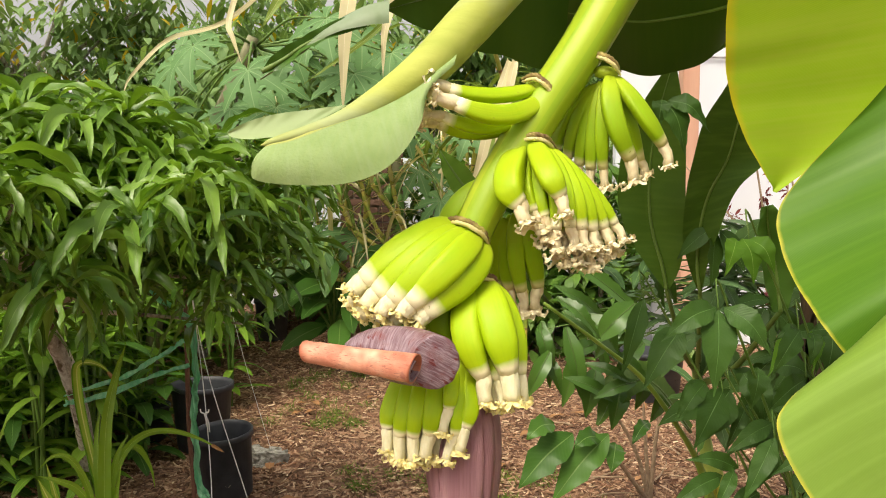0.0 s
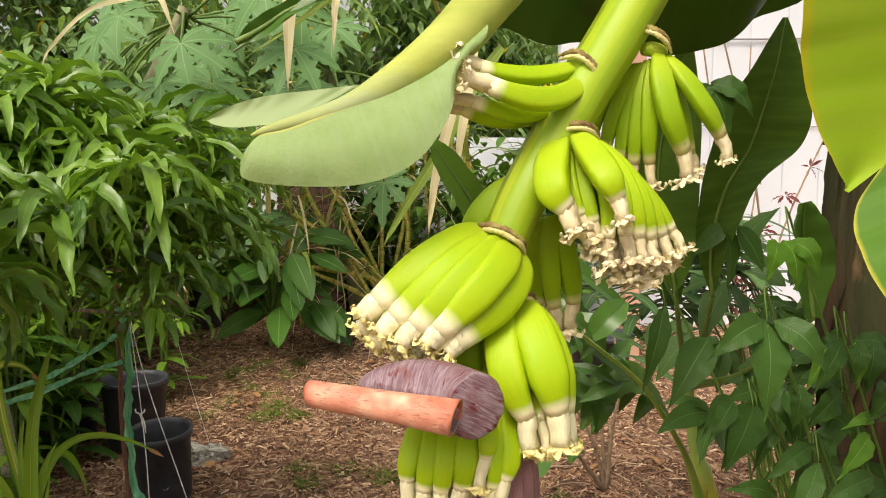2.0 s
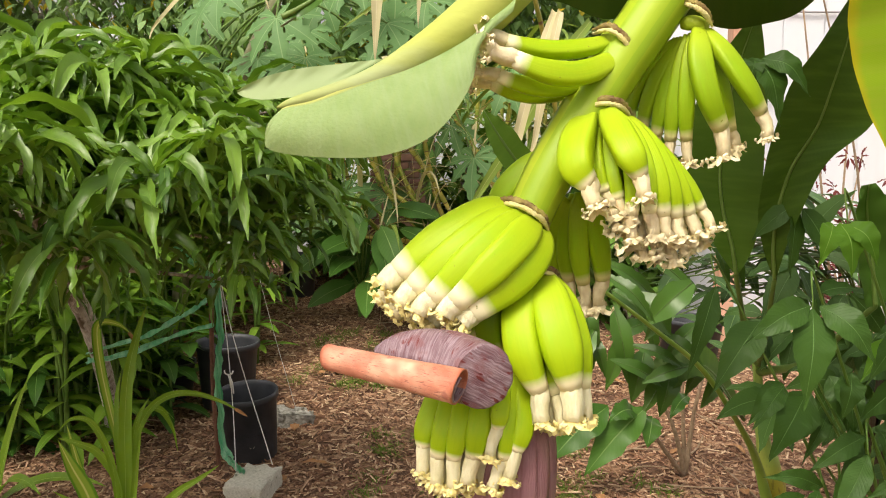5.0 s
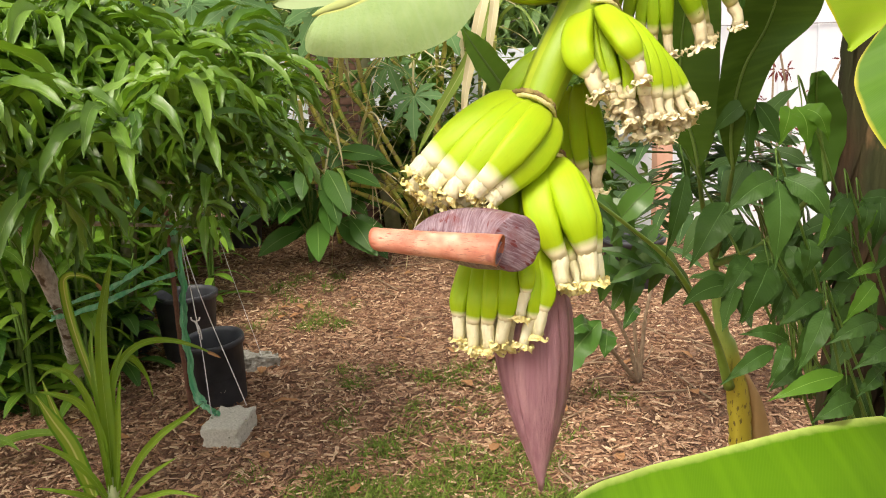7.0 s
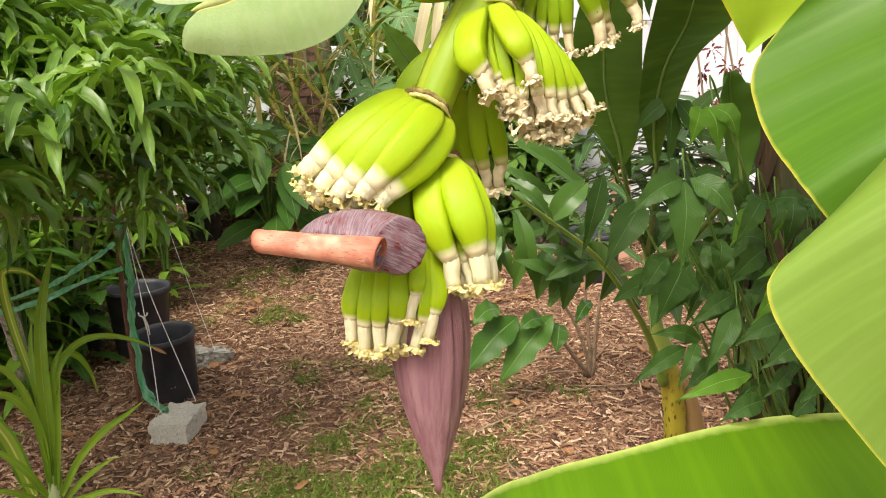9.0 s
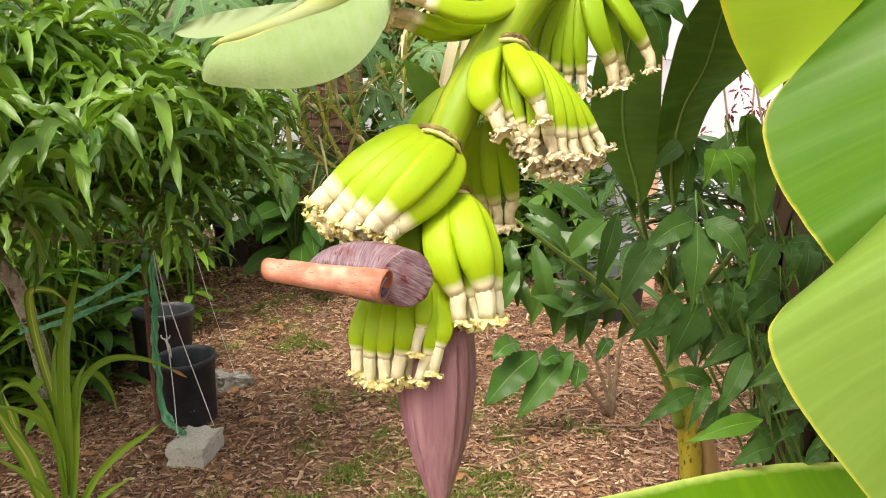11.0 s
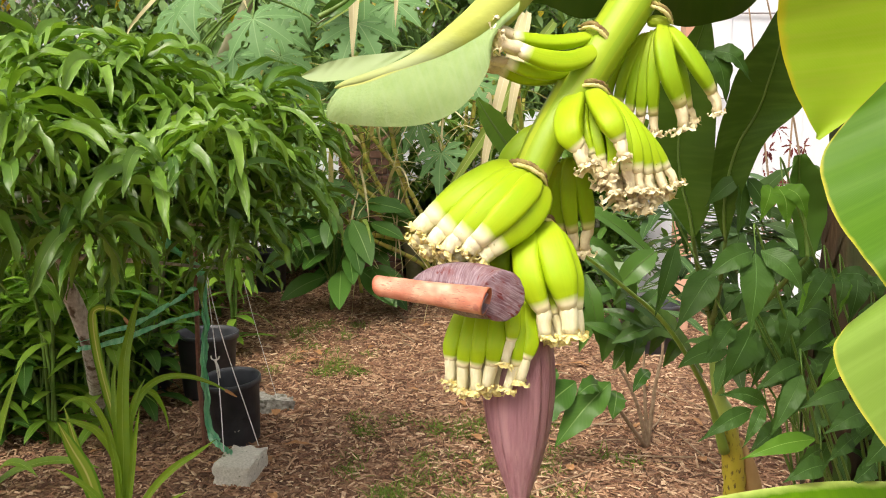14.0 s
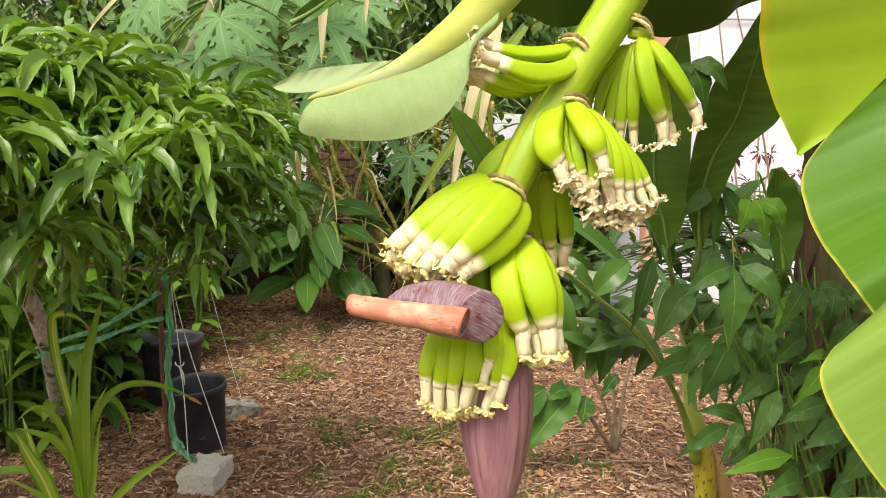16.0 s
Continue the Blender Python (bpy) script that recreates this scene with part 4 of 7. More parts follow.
def bud_shell(a0, a1, proud, cut, label=""):
    bm = bmesh.new()
    axis = (BUD_TIP - BUD_TOP)
    t = axis.normalized()
    ex = Vector((1, 0, 0)) - t * t.x
    ex.normalize()
    ey = t.cross(ex)
    rows = []
    n, m = 26, 20
    for i in range(n + 1):
        s = i / n * cut
        r = at(BUD_R, s) + proud * (1 - s * 0.6)
        row = []
        for j in range(m + 1):
            g = j / m
            a = a0 + (a1 - a0) * g
            pinch = 1.0 - 0.03 * math.cos((g - 0.5) * math.pi)
            row.append(bm.verts.new(BUD_TOP + axis * s + (ex * math.cos(a) + ey * math.sin(a)) * r * (1.015 if 0.02 < g < 0.98 else 1.0) * pinch))
        rows.append(row)
    for r0, r1 in zip(rows, rows[1:]):
        for k in range(m):
            bm.faces.new((r0[k], r0[k + 1], r1[k + 1], r1[k]))
    bmesh.ops.solidify(bm, geom=bm.faces[:], thickness=0.0012)
    part("bud_bract", bm, M["bud"], plant, label)


bud_shell(0, 6.2832, 0.0, 1.0, "closed mauve flower bud")
bud_shell(radians(40), radians(205), 0.0024, 0.992)
bud_shell(radians(150), radians(312), 0.0014, 0.992)
bud_shell(radians(62), radians(128), 0.0050, 0.985)
bud_shell(radians(232), radians(304), 0.0042, 0.985)

# lifted bract: a dark ribbed hood with a blunt wrinkled end, its lower edge rolled up into a salmon tube
bm = bmesh.new()
uvl = bm.loops.layers.uv.verify()
HOOD = curve_through([(0.054, 1.742, 1.315), (0.078, 1.736, 1.314), (0.105, 1.728, 1.311), (0.132, 1.716, 1.309), (0.153, 1.698, 1.308), (0.164, 1.676, 1.308)], 44)
HOOD_R = (0.004, 0.010, 0.0150, 0.0190, 0.0225, 0.0255, 0.0278, 0.0294, 0.0304, 0.0308, 0.0306, 0.0302, 0.0298, 0.0292, 0.0286, 0.0280, 0.0274, 0.0266)
CAP = (1.0, 0.97, 0.88, 0.66, 0.36, 0.06)
hood_rows = []
for i, p in enumerate(HOOD):
    blunt = CAP[max(0, i - 39)]
    p = p.lerp(HOOD[39], 0.8) if i > 39 else p
    t = (HOOD[min(i + 1, 44)] - HOOD[max(i - 1, 0)]).normalized()
    up = (Vector((0, 0, 1)) - t * t.z).normalized()
    out = t.cross(up)
    row = []
    for k in range(72):
        a = 2 * math.pi * k / 72
        flute = 0.026 * noise.noise((math.cos(a) * 5, math.sin(a) * 5, i * 0.04)) + 0.016 * noise.noise((math.cos(a) * 13, math.sin(a) * 13, i * 0.03)) + 0.05 * noise.noise((math.cos(a) * 1.5, math.sin(a) * 1.5, i * 0.1))
        crease = 0.10 * noise.noise((math.cos(a) * 2.5, math.sin(a) * 2.5, i * 0.35)) * max(0.0, (i - 32) / 12)
        r = at(HOOD_R, i / 44) * blunt * (1 + flute + crease)
        row.append(bm.verts.new(p + up * (math.cos(a) * r * 1.04) + out * (math.sin(a) * r)))
    hood_rows.append(row)
for i, (r0, r1) in enumerate(zip(hood_rows, hood_rows[1:])):
    for k in range(72):
        f = bm.faces.new((r0[k], r0[(k + 1) % 72], r1[(k + 1) % 72], r1[k]))
        for loop, (u, v) in zip(f.loops, ((i, k), (i, k + 1), (i + 1, k + 1), (i + 1, k))):
            loop[uvl].uv = (u / 44, v / 72) if i < 39 else (0.5 + 0.16 * CAP[u - 39] * math.cos(v * math.pi / 36 + 0.5), 0.5 + 0.16 * CAP[u - 39] * math.sin(v * math.pi / 36 + 0.5))
bm.faces.new(hood_rows[0][::-1])
bm.faces.new(hood_rows[-1])
bract = part("lifted_bract", bm, M["bract_in"], plant, "dark purple ribbed bract curling up off the bud")
bm = bmesh.new()
uvl = bm.loops.layers.uv.verify()
ROLL = curve_through([(0.015, 1.715, 1.314), (0.076, 1.688, 1.311), (0.138, 1.655, 1.309)], 44)
rows = []
for i, c in enumerate(ROLL):
    s = i / 44
    ax = (ROLL[min(i + 1, 44)] - ROLL[max(i - 1, 0)]).normalized()
    e1 = (Vector((0, 0, 1)) - ax * ax.z).normalized()
    e2 = ax.cross(e1)
    row = []
    for j in range(61):
        a = 2 * math.pi * 1.55 * j / 60 + 0.4
        r = (0.0088 + 0.0042 * min(1.0, j / 24)) * (0.92 + 0.26 * s) * (1 + 0.05 * noise.noise((s * 3, math.cos(a), math.sin(a))) + 0.022 * noise.noise((s * 30, math.cos(a) * 1.5, math.sin(a) * 1.5)))
        if s > 0.97 or s < 0.03:
            r *= 1.03
        lip = 0.0035 * math.sin(a + 1.0) * (max(0.0, s - 0.9) * 10 - max(0.0, 0.1 - s) * 10)
        row.append(bm.verts.new(c + ax * lip + (e1 * math.cos(a) + e2 * math.sin(a)) * r))
    rows.append(row)
for i, (r0, r1) in enumerate(zip(rows, rows[1:])):
    for k in range(60):
        f = bm.faces.new((r0[k], r0[k + 1], r1[k + 1], r1[k]))
        f.material_index = 1 if k < 24 else 0
        for loop, (u, v) in zip(f.loops, ((i, k), (i, k + 1), (i + 1, k + 1), (i + 1, k))):
            loop[uvl].uv = (u / 44, v / 60)
bm.normal_update()
bmesh.ops.solidify(bm, geom=bm.faces[:], thickness=0.0014)
rolled = part("rolled_edge", bm, M["bract_out"], bract, "salmon pink rolled bract edge with browned rims")
rolled.data.materials.append(M["bract_in"])

# pale flag leaf on its yellow rib
RIB = curve_through([(0.40, 1.96, 1.90), (0.30, 1.92, 1.81)] + [(0.199, 1.87, 1.701), (0.15, 1.82, 1.642), (0.104, 1.785, 1.603), (0.058, 1.758, 1.573), (0.022, 1.745, 1.559), (-0.022, 1.74, 1.547), (-0.038, 1.742, 1.542)], 44)
flag = part("flag_leaf_rib", (lambda b: (tube(b, RIB, (0.024, 0.027, 0.029, 0.026, 0.019, 0.0125, 0.0085, 0.0045, 0.001), 18), b)[1])(bmesh.new()), M["flag_rib"], plant, "yellow rib of a pale cut leaf")


def sheet(name, top, low, mat, parent, bulge=0.0, nu=30, nv=10, label="", thick=0.0012):
    """A blade stretched between two edges."""
    bm = bmesh.new()
    uvl = bm.loops.layers.uv.verify()
    A, B = curve_through(top, nu), curve_through(low, nu)
    rows = []
    for i in range(nu + 1):
        row = []
        for j in range(nv + 1):
            f = j / nv
            p = A[i].lerp(B[i], f)
            p.y -= bulge * math.sin(f * math.pi) + 0.0009 * math.sin(i * 1.3 + 2.0 * math.sin(i * 0.4)) * f
            row.append((bm.verts.new(p), i / nu, 0.5 + f * 0.5))
        rows.append(row)
    for r0, r1 in zip(rows, rows[1:]):
        for a, b, c, d in zip(r0, r0[1:], r1[1:], r1):
            face = bm.faces.new((a[0], b[0], c[0], d[0]))
            for loop, q in zip(face.loops, (a, b, c, d)):
                loop[uvl].uv = (q[1], q[2])
    return part(name, bm, mat, parent, label)


sheet("flag_leaf_blade", [(0.182, 1.835, 1.66), (0.152, 1.81, 1.633), (0.127, 1.79, 1.613), (0.084, 1.76, 1.584), (0.042, 1.742, 1.567), (-0.001, 1.733, 1.549), (-0.026, 1.732, 1.543), (-0.034, 1.732, 1.538)],
      [(0.178, 1.8, 1.638), (0.149, 1.775, 1.606), (0.139, 1.745, 1.562), (0.109, 1.725, 1.52), (0.063, 1.718, 1.5), (0.002, 1.716, 1.498), (-0.04, 1.72, 1.504), (-0.045, 1.725, 1.518)], M["flag"], flag, 0.010, 48, 14, label="pale green blade with a smooth rounded edge")
sheet("flag_leaf_blade", [(-0.009, 1.742, 1.551), (-0.028, 1.742, 1.551), (-0.051, 1.743, 1.549), (-0.069, 1.745, 1.551), (-0.077, 1.747, 1.555)],
      [(0.058, 1.765, 1.589), (0.019, 1.762, 1.584), (-0.025, 1.758, 1.578), (-0.056, 1.752, 1.569), (-0.078, 1.748, 1.557)], M["flag_pale"], flag, -0.003)
# silvery torn tip of an overhead leaf
tip_leaf = sheet("leaf_tip", [(0.085, 2.0, 1.757), (0.045, 2.0, 1.747), (-0.015, 2.0, 1.715), (-0.069, 2.0, 1.672), (-0.100, 2.0, 1.649)],
      [(0.085, 1.985, 1.722), (0.053, 1.98, 1.718), (0.004, 1.98, 1.706), (-0.045, 1.985, 1.676), (-0.099, 1.995, 1.646)], M["silver_leaf"], plant, 0.006, label="silvery underside of a folded leaf tip")


def banana_leaf(name, parent, mid, up, left, right, mat, label, fold=0.1, wave=0.006, n=40, m=8, rib=0.008, waves=7):
    pts = curve_through(mid, n)
    bm = bmesh.new()
    blade(bm, pts, Vector(up), left, right, m, fold, wave, waves)
    ob = part(name, bm, M[mat], parent, label)
    if mat in ("banana_dark", "banana_shade", "banana_young"):
        rib *= 0.5
    if mat == "banana_lime":
        return ob
    bm = bmesh.new()
    tube(bm, pts, (rib * 1.3, rib, rib * 0.8, rib * 0.5, rib * 0.15), 8)
    part("midrib", bm, M["rib_dark" if mat in ("banana_dark", "banana_shade", "banana_young") else "rib"], ob)
    return ob


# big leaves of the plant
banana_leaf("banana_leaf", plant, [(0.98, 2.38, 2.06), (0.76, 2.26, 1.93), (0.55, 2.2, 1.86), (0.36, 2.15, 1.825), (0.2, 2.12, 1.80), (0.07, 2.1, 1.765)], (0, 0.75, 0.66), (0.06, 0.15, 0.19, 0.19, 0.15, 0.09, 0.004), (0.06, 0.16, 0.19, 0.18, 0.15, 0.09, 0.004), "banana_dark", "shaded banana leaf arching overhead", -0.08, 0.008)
def loft_leaf(name, parent, left, right, mat, label, fold=0.02, n=40, m=12, stalk=None):
    """A leaf between its two margins, folded along a midrib; stalk: where its stalk starts."""
    bm = bmesh.new()
    uvl = bm.loops.layers.uv.verify()
    A, B = curve_through(left, n), curve_through(right, n)
    rows, spine = [], []
    for i in range(n + 1):
        row = []
        for j in range(m + 1):
            f = j / m
            p = A[i].lerp(B[i], f)
            p.y += fold * (1 - abs(2 * f - 1)) * math.sin(math.pi * i / n) + 0.002 * math.sin(i * 0.7 + f * 3) * abs(2 * f - 1)
            row.append((bm.verts.new(p), i / n, f))
        spine.append(row[m // 2][0].co.copy())
        rows.append(row)
    for r0, r1 in zip(rows, rows[1:]):
        for a, b, c, d in zip(r0, r0[1:], r1[1:], r1):
            face = bm.faces.new((a[0], b[0], c[0], d[0]))
            for loop, q in zip(face.loops, (a, b, c, d)):
                loop[uvl].uv = (q[1], q[2])
    leaf = part(name, bm, M[mat], parent, label)
    bm = bmesh.new()
    tube(bm, [p + Vector((0, -0.002, 0)) for p in spine], (0.0006, 0.0018, 0.0028, 0.0036), 8)
    part("midrib", bm, M["rib_mid"], leaf)
    if stalk:
        bm = bmesh.new()
        tube(bm, curve_through([spine[-1], spine[-1].lerp(Vector(stalk), 0.5) + Vector((0, 0, -0.03)), stalk], 14), (0.004, 0.006, 0.010), 8)
        part("leaf_stalk", bm, M["rib_mid"], leaf)
    return leaf


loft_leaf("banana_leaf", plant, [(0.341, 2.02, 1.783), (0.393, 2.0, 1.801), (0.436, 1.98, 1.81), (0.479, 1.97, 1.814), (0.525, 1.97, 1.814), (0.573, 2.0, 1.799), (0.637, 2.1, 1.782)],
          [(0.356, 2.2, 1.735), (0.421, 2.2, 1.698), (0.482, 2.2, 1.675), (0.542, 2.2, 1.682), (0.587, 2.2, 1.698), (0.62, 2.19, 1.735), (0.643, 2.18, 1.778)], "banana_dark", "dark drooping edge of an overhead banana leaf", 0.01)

loft_leaf("banana_leaf", plant, [(0.045, 2.0, 1.742), (-0.002, 1.99, 1.723), (-0.04, 1.98, 1.701), (-0.07, 1.97, 1.681), (-0.092, 1.97, 1.658)],
          [(0.054, 1.99, 1.718), (0.008, 1.98, 1.703), (-0.03, 1.97, 1.684), (-0.058, 1.97, 1.661), (-0.09, 1.97, 1.651)], "banana_young", "olive green folded tip of an overhead leaf", 0.012)
# leaf of a neighbouring plant, close by, torn at its margin
near = empty("banana_plant", (1.36, 1.75, ground_z(1.36, 1.75)))
tagged(near, "neighbouring banana plant with large torn light green leaves", "banana plant")


def margin_leaf(name, parent, edge, far, mat, label="", n=40, m=14, bend=0.02):
    """A leaf part between its free margin and the rib."""
    bm = bmesh.new()
    uvl = bm.loops.layers.uv.verify()
    A, B = curve_through(edge, n), curve_through(far, n)
    rows = []
    for i in range(n + 1):
        row = []
        for j in range(m + 1):
            f = j / m
            p = A[i].lerp(B[i], f)
            p.y += bend * math.sin(f * math.pi * 0.9) + 0.0007 * math.sin(i * 0.9) * (1 - f)
            row.append((bm.verts.new(p), i / n, 1 - 0.5 * f))
        rows.append(row)
    for r0, r1 in zip(rows, rows[1:]):
        for a, b, c, d in zip(r0, r0[1:], r1[1:], r1):
            face = bm.faces.new((a[0], b[0], c[0], d[0]))
            for loop, q in zip(face.loops, (a, b, c, d)):
                loop[uvl].uv = (q[1], q[2])
    return part(name, bm, M[mat], parent, label)


lime = margin_leaf("banana_leaf", plant, [(0.502, 1.8, 1.773), (0.497, 1.81, 1.711), (0.499, 1.82, 1.66), (0.504, 1.83, 1.628), (0.515, 1.836, 1.591), (0.531, 1.84, 1.554), (0.553, 1.845, 1.518), (0.571, 1.848, 1.491)],
                   [(0.821, 1.86, 1.889), (0.831, 1.87, 1.799), (0.824, 1.88, 1.732), (0.796, 1.88, 1.675), (0.753, 1.88, 1.624), (0.692, 1.87, 1.572), (0.631, 1.86, 1.524), (0.576, 1.85, 1.486)], "banana_lime", "lime green banana leaf with a yellow margin", bend=0.01)
bm = bmesh.new()
tube(bm, curve_through([(0.90, 2.25, 2.25), (0.88, 2.0, 2.1), (0.83, 1.87, 1.85), (0.824, 1.88, 1.732)], 20), (0.02, 0.014, 0.010, 0.006), 8)
part("midrib", bm, M["rib"], lime)
margin_leaf("leaf_lobe", near, [(0.722, 1.845, 1.641), (0.672, 1.85, 1.581), (0.625, 1.85, 1.531), (0.59, 1.845, 1.491), (0.569, 1.83, 1.459), (0.562, 1.8, 1.426), (0.561, 1.76, 1.392), (0.561, 1.71, 1.366), (0.563, 1.675, 1.347), (0.585, 1.665, 1.316)],
            [(0.802, 1.8, 1.753), (0.809, 1.8, 1.694), (0.814, 1.8, 1.647), (0.812, 1.79, 1.599), (0.801, 1.77, 1.559), (0.783, 1.74, 1.527), (0.764, 1.71, 1.491), (0.745, 1.68, 1.463), (0.734, 1.66, 1.435), (0.729, 1.65, 1.406)], "banana_upper", "upper lobe with a ragged yellow edge", 60, 18)
margin_leaf("leaf_lobe", near, [(0.619, 1.655, 1.339), (0.579, 1.65, 1.32), (0.527, 1.61, 1.311), (0.485, 1.57, 1.3), (0.466, 1.546, 1.286), (0.466, 1.53, 1.267), (0.475, 1.515, 1.244), (0.492, 1.505, 1.217), (0.521, 1.495, 1.179), (0.565, 1.487, 1.125), (0.62, 1.48, 1.06)],
            [(0.712, 1.64, 1.499), (0.707, 1.63, 1.470), (0.696, 1.61, 1.438), (0.685, 1.59, 1.408), (0.673, 1.57, 1.379), (0.669, 1.56, 1.348), (0.666, 1.55, 1.312), (0.662, 1.54, 1.282), (0.662, 1.53, 1.235), (0.67, 1.52, 1.18), (0.70, 1.51, 1.11)], "banana_near", "lower lobe, lighter where it folds", 60, 18)
bm = bmesh.new()
tube(bm, curve_through([(1.30, 1.75, 1.75), (1.1, 1.78, 1.98), (0.88, 1.80, 1.80), (0.80, 1.77, 1.47), (0.72, 1.64, 1.36), (0.66, 1.53, 1.12)], 30), (0.02, 0.014, 0.010, 0.007, 0.003), 8)
part("leaf_stalk", bm, M["rib"], near)
bm = bmesh.new()
tube(bm, curve_through([(1.36, 1.75, -0.02), (1.33, 1.75, 1.0), (1.30, 1.75, 1.8)], 16), (0.10, 0.085, 0.06), 14)
part("pseudostem", bm, M["sucker"], near)

margin_leaf("leaf_blade", near, [(0.10, 1.80, 0.86), (0.246, 1.85, 0.938), (0.323, 1.87, 0.958), (0.444, 1.90, 0.968), (0.621, 1.95, 0.975), (0.762, 1.98, 0.968), (0.95, 2.0, 0.95)],
            [(0.12, 1.72, 0.80), (0.25, 1.68, 0.82), (0.33, 1.66, 0.83), (0.45, 1.64, 0.84), (0.62, 1.63, 0.85), (0.78, 1.62, 0.85), (1.0, 1.62, 0.85)], "banana_bright", "bright green leaf reaching low across the path", bend=-0.02)
bm = bmesh.new()
tube(bm, curve_through([(0.12, 1.72, 0.80), (0.45, 1.64, 0.838), (1.0, 1.62, 0.85), (1.32, 1.75, 0.7)], 20), (0.003, 0.007, 0.011, 0.015), 8)
part("leaf_stalk", bm, M["rib"], near)

# ---- young banana sucker ----
SX, SY = 0.85, 2.76
sucker = empty("banana_sucker", (SX, SY, ground_z(SX, SY)))
tagged(sucker, "young banana stem with yellow green sheaths in the mulch", "banana plant")
bm = bmesh.new()
tube(bm, curve_through([(0.852, 2.76, -0.03), (0.848, 2.755, 0.2), (0.834, 2.751, 0.438), (0.824, 2.751, 0.571), (0.812, 2.751, 0.691), (0.790, 2.751, 0.791), (0.765, 2.751, 0.883), (0.722, 2.715, 1.11)], 40), (0.044, 0.040, 0.034, 0.029, 0.027, 0.026, 0.022, 0.013, 0.008), 16)
for v in bm.verts:
    v.co += rv(0.0025)
part("stem", bm, M["sucker"], sucker)
bm = bmesh.new()
tube(bm, curve_through([(0.90, 2.79, -0.03), (0.887, 2.777, 0.438), (0.876, 2.777, 0.579), (0.856, 2.768, 0.668), (0.830, 2.760, 0.738)], 18), (0.042, 0.035, 0.030, 0.022, 0.009), 12)
part("dry_sheath", bm, M["sheath"], sucker, "brown peeling outer sheath")
bm = bmesh.new()
tube(bm, curve_through([(0.781, 2.724, 0.721), (0.733, 2.680, 0.844), (0.667, 2.592, 0.950), (0.560, 2.486, 1.093), (0.449, 2.398, 1.190), (0.335, 2.309, 1.281)], 30), (0.014, 0.009, 0.006, 0.005, 0.004, 0.003), 10)
part("leaf_stalk", bm, M["petiole"], sucker)
banana_leaf("banana_leaf", sucker, [(0.36, 2.5, 1.255), (0.28, 2.42, 1.36), (0.22, 2.36, 1.45), (0.17, 2.33, 1.52), (0.145, 2.32, 1.56)], (0.3, -1, 0.3), (0.012, 0.026, 0.030, 0.024, 0.003), (0.012, 0.026, 0.030, 0.024, 0.003), "banana_shade", "small dark leaf held upright", 0.25, 0.003, 20, 5)


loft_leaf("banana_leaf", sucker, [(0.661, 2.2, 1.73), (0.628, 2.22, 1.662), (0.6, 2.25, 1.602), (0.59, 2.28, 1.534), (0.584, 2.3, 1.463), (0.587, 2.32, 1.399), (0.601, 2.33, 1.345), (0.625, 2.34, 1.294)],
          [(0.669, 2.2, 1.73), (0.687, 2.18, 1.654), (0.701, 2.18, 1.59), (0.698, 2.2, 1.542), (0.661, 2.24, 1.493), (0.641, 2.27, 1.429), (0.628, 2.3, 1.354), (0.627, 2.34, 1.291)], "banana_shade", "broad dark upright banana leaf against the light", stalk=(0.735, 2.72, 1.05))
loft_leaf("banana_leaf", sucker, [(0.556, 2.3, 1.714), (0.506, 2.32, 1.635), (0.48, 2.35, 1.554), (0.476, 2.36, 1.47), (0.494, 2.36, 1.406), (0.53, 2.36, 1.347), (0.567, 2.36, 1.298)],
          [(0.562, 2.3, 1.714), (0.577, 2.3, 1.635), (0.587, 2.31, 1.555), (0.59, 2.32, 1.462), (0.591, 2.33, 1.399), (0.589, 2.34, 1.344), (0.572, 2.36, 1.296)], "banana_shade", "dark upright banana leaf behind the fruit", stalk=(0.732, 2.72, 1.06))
loft_leaf("banana_leaf", sucker, [(0.647, 2.1, 1.461), (0.643, 2.1, 1.416), (0.661, 2.12, 1.35), (0.685, 2.14, 1.291)],
          [(0.665, 2.1, 1.465), (0.693, 2.1, 1.429), (0.716, 2.12, 1.369), (0.708, 2.14, 1.293)], "banana_young", "dark folded leaf tip beside the stem", 0.03, stalk=(0.742, 2.72, 1.03))
banana_leaf("banana_leaf", sucker, [(0.78, 2.93, 0.85), (0.66, 2.85, 1.0), (0.58, 2.85, 0.98), (0.52, 2.82, 0.90)], (-0.2, -0.6, 1), (0.02, 0.055, 0.05, 0.004), (0.02, 0.055, 0.05, 0.004), "banana_shade", "short folded sucker leaf", 0.3, 0.003, 18, 5)
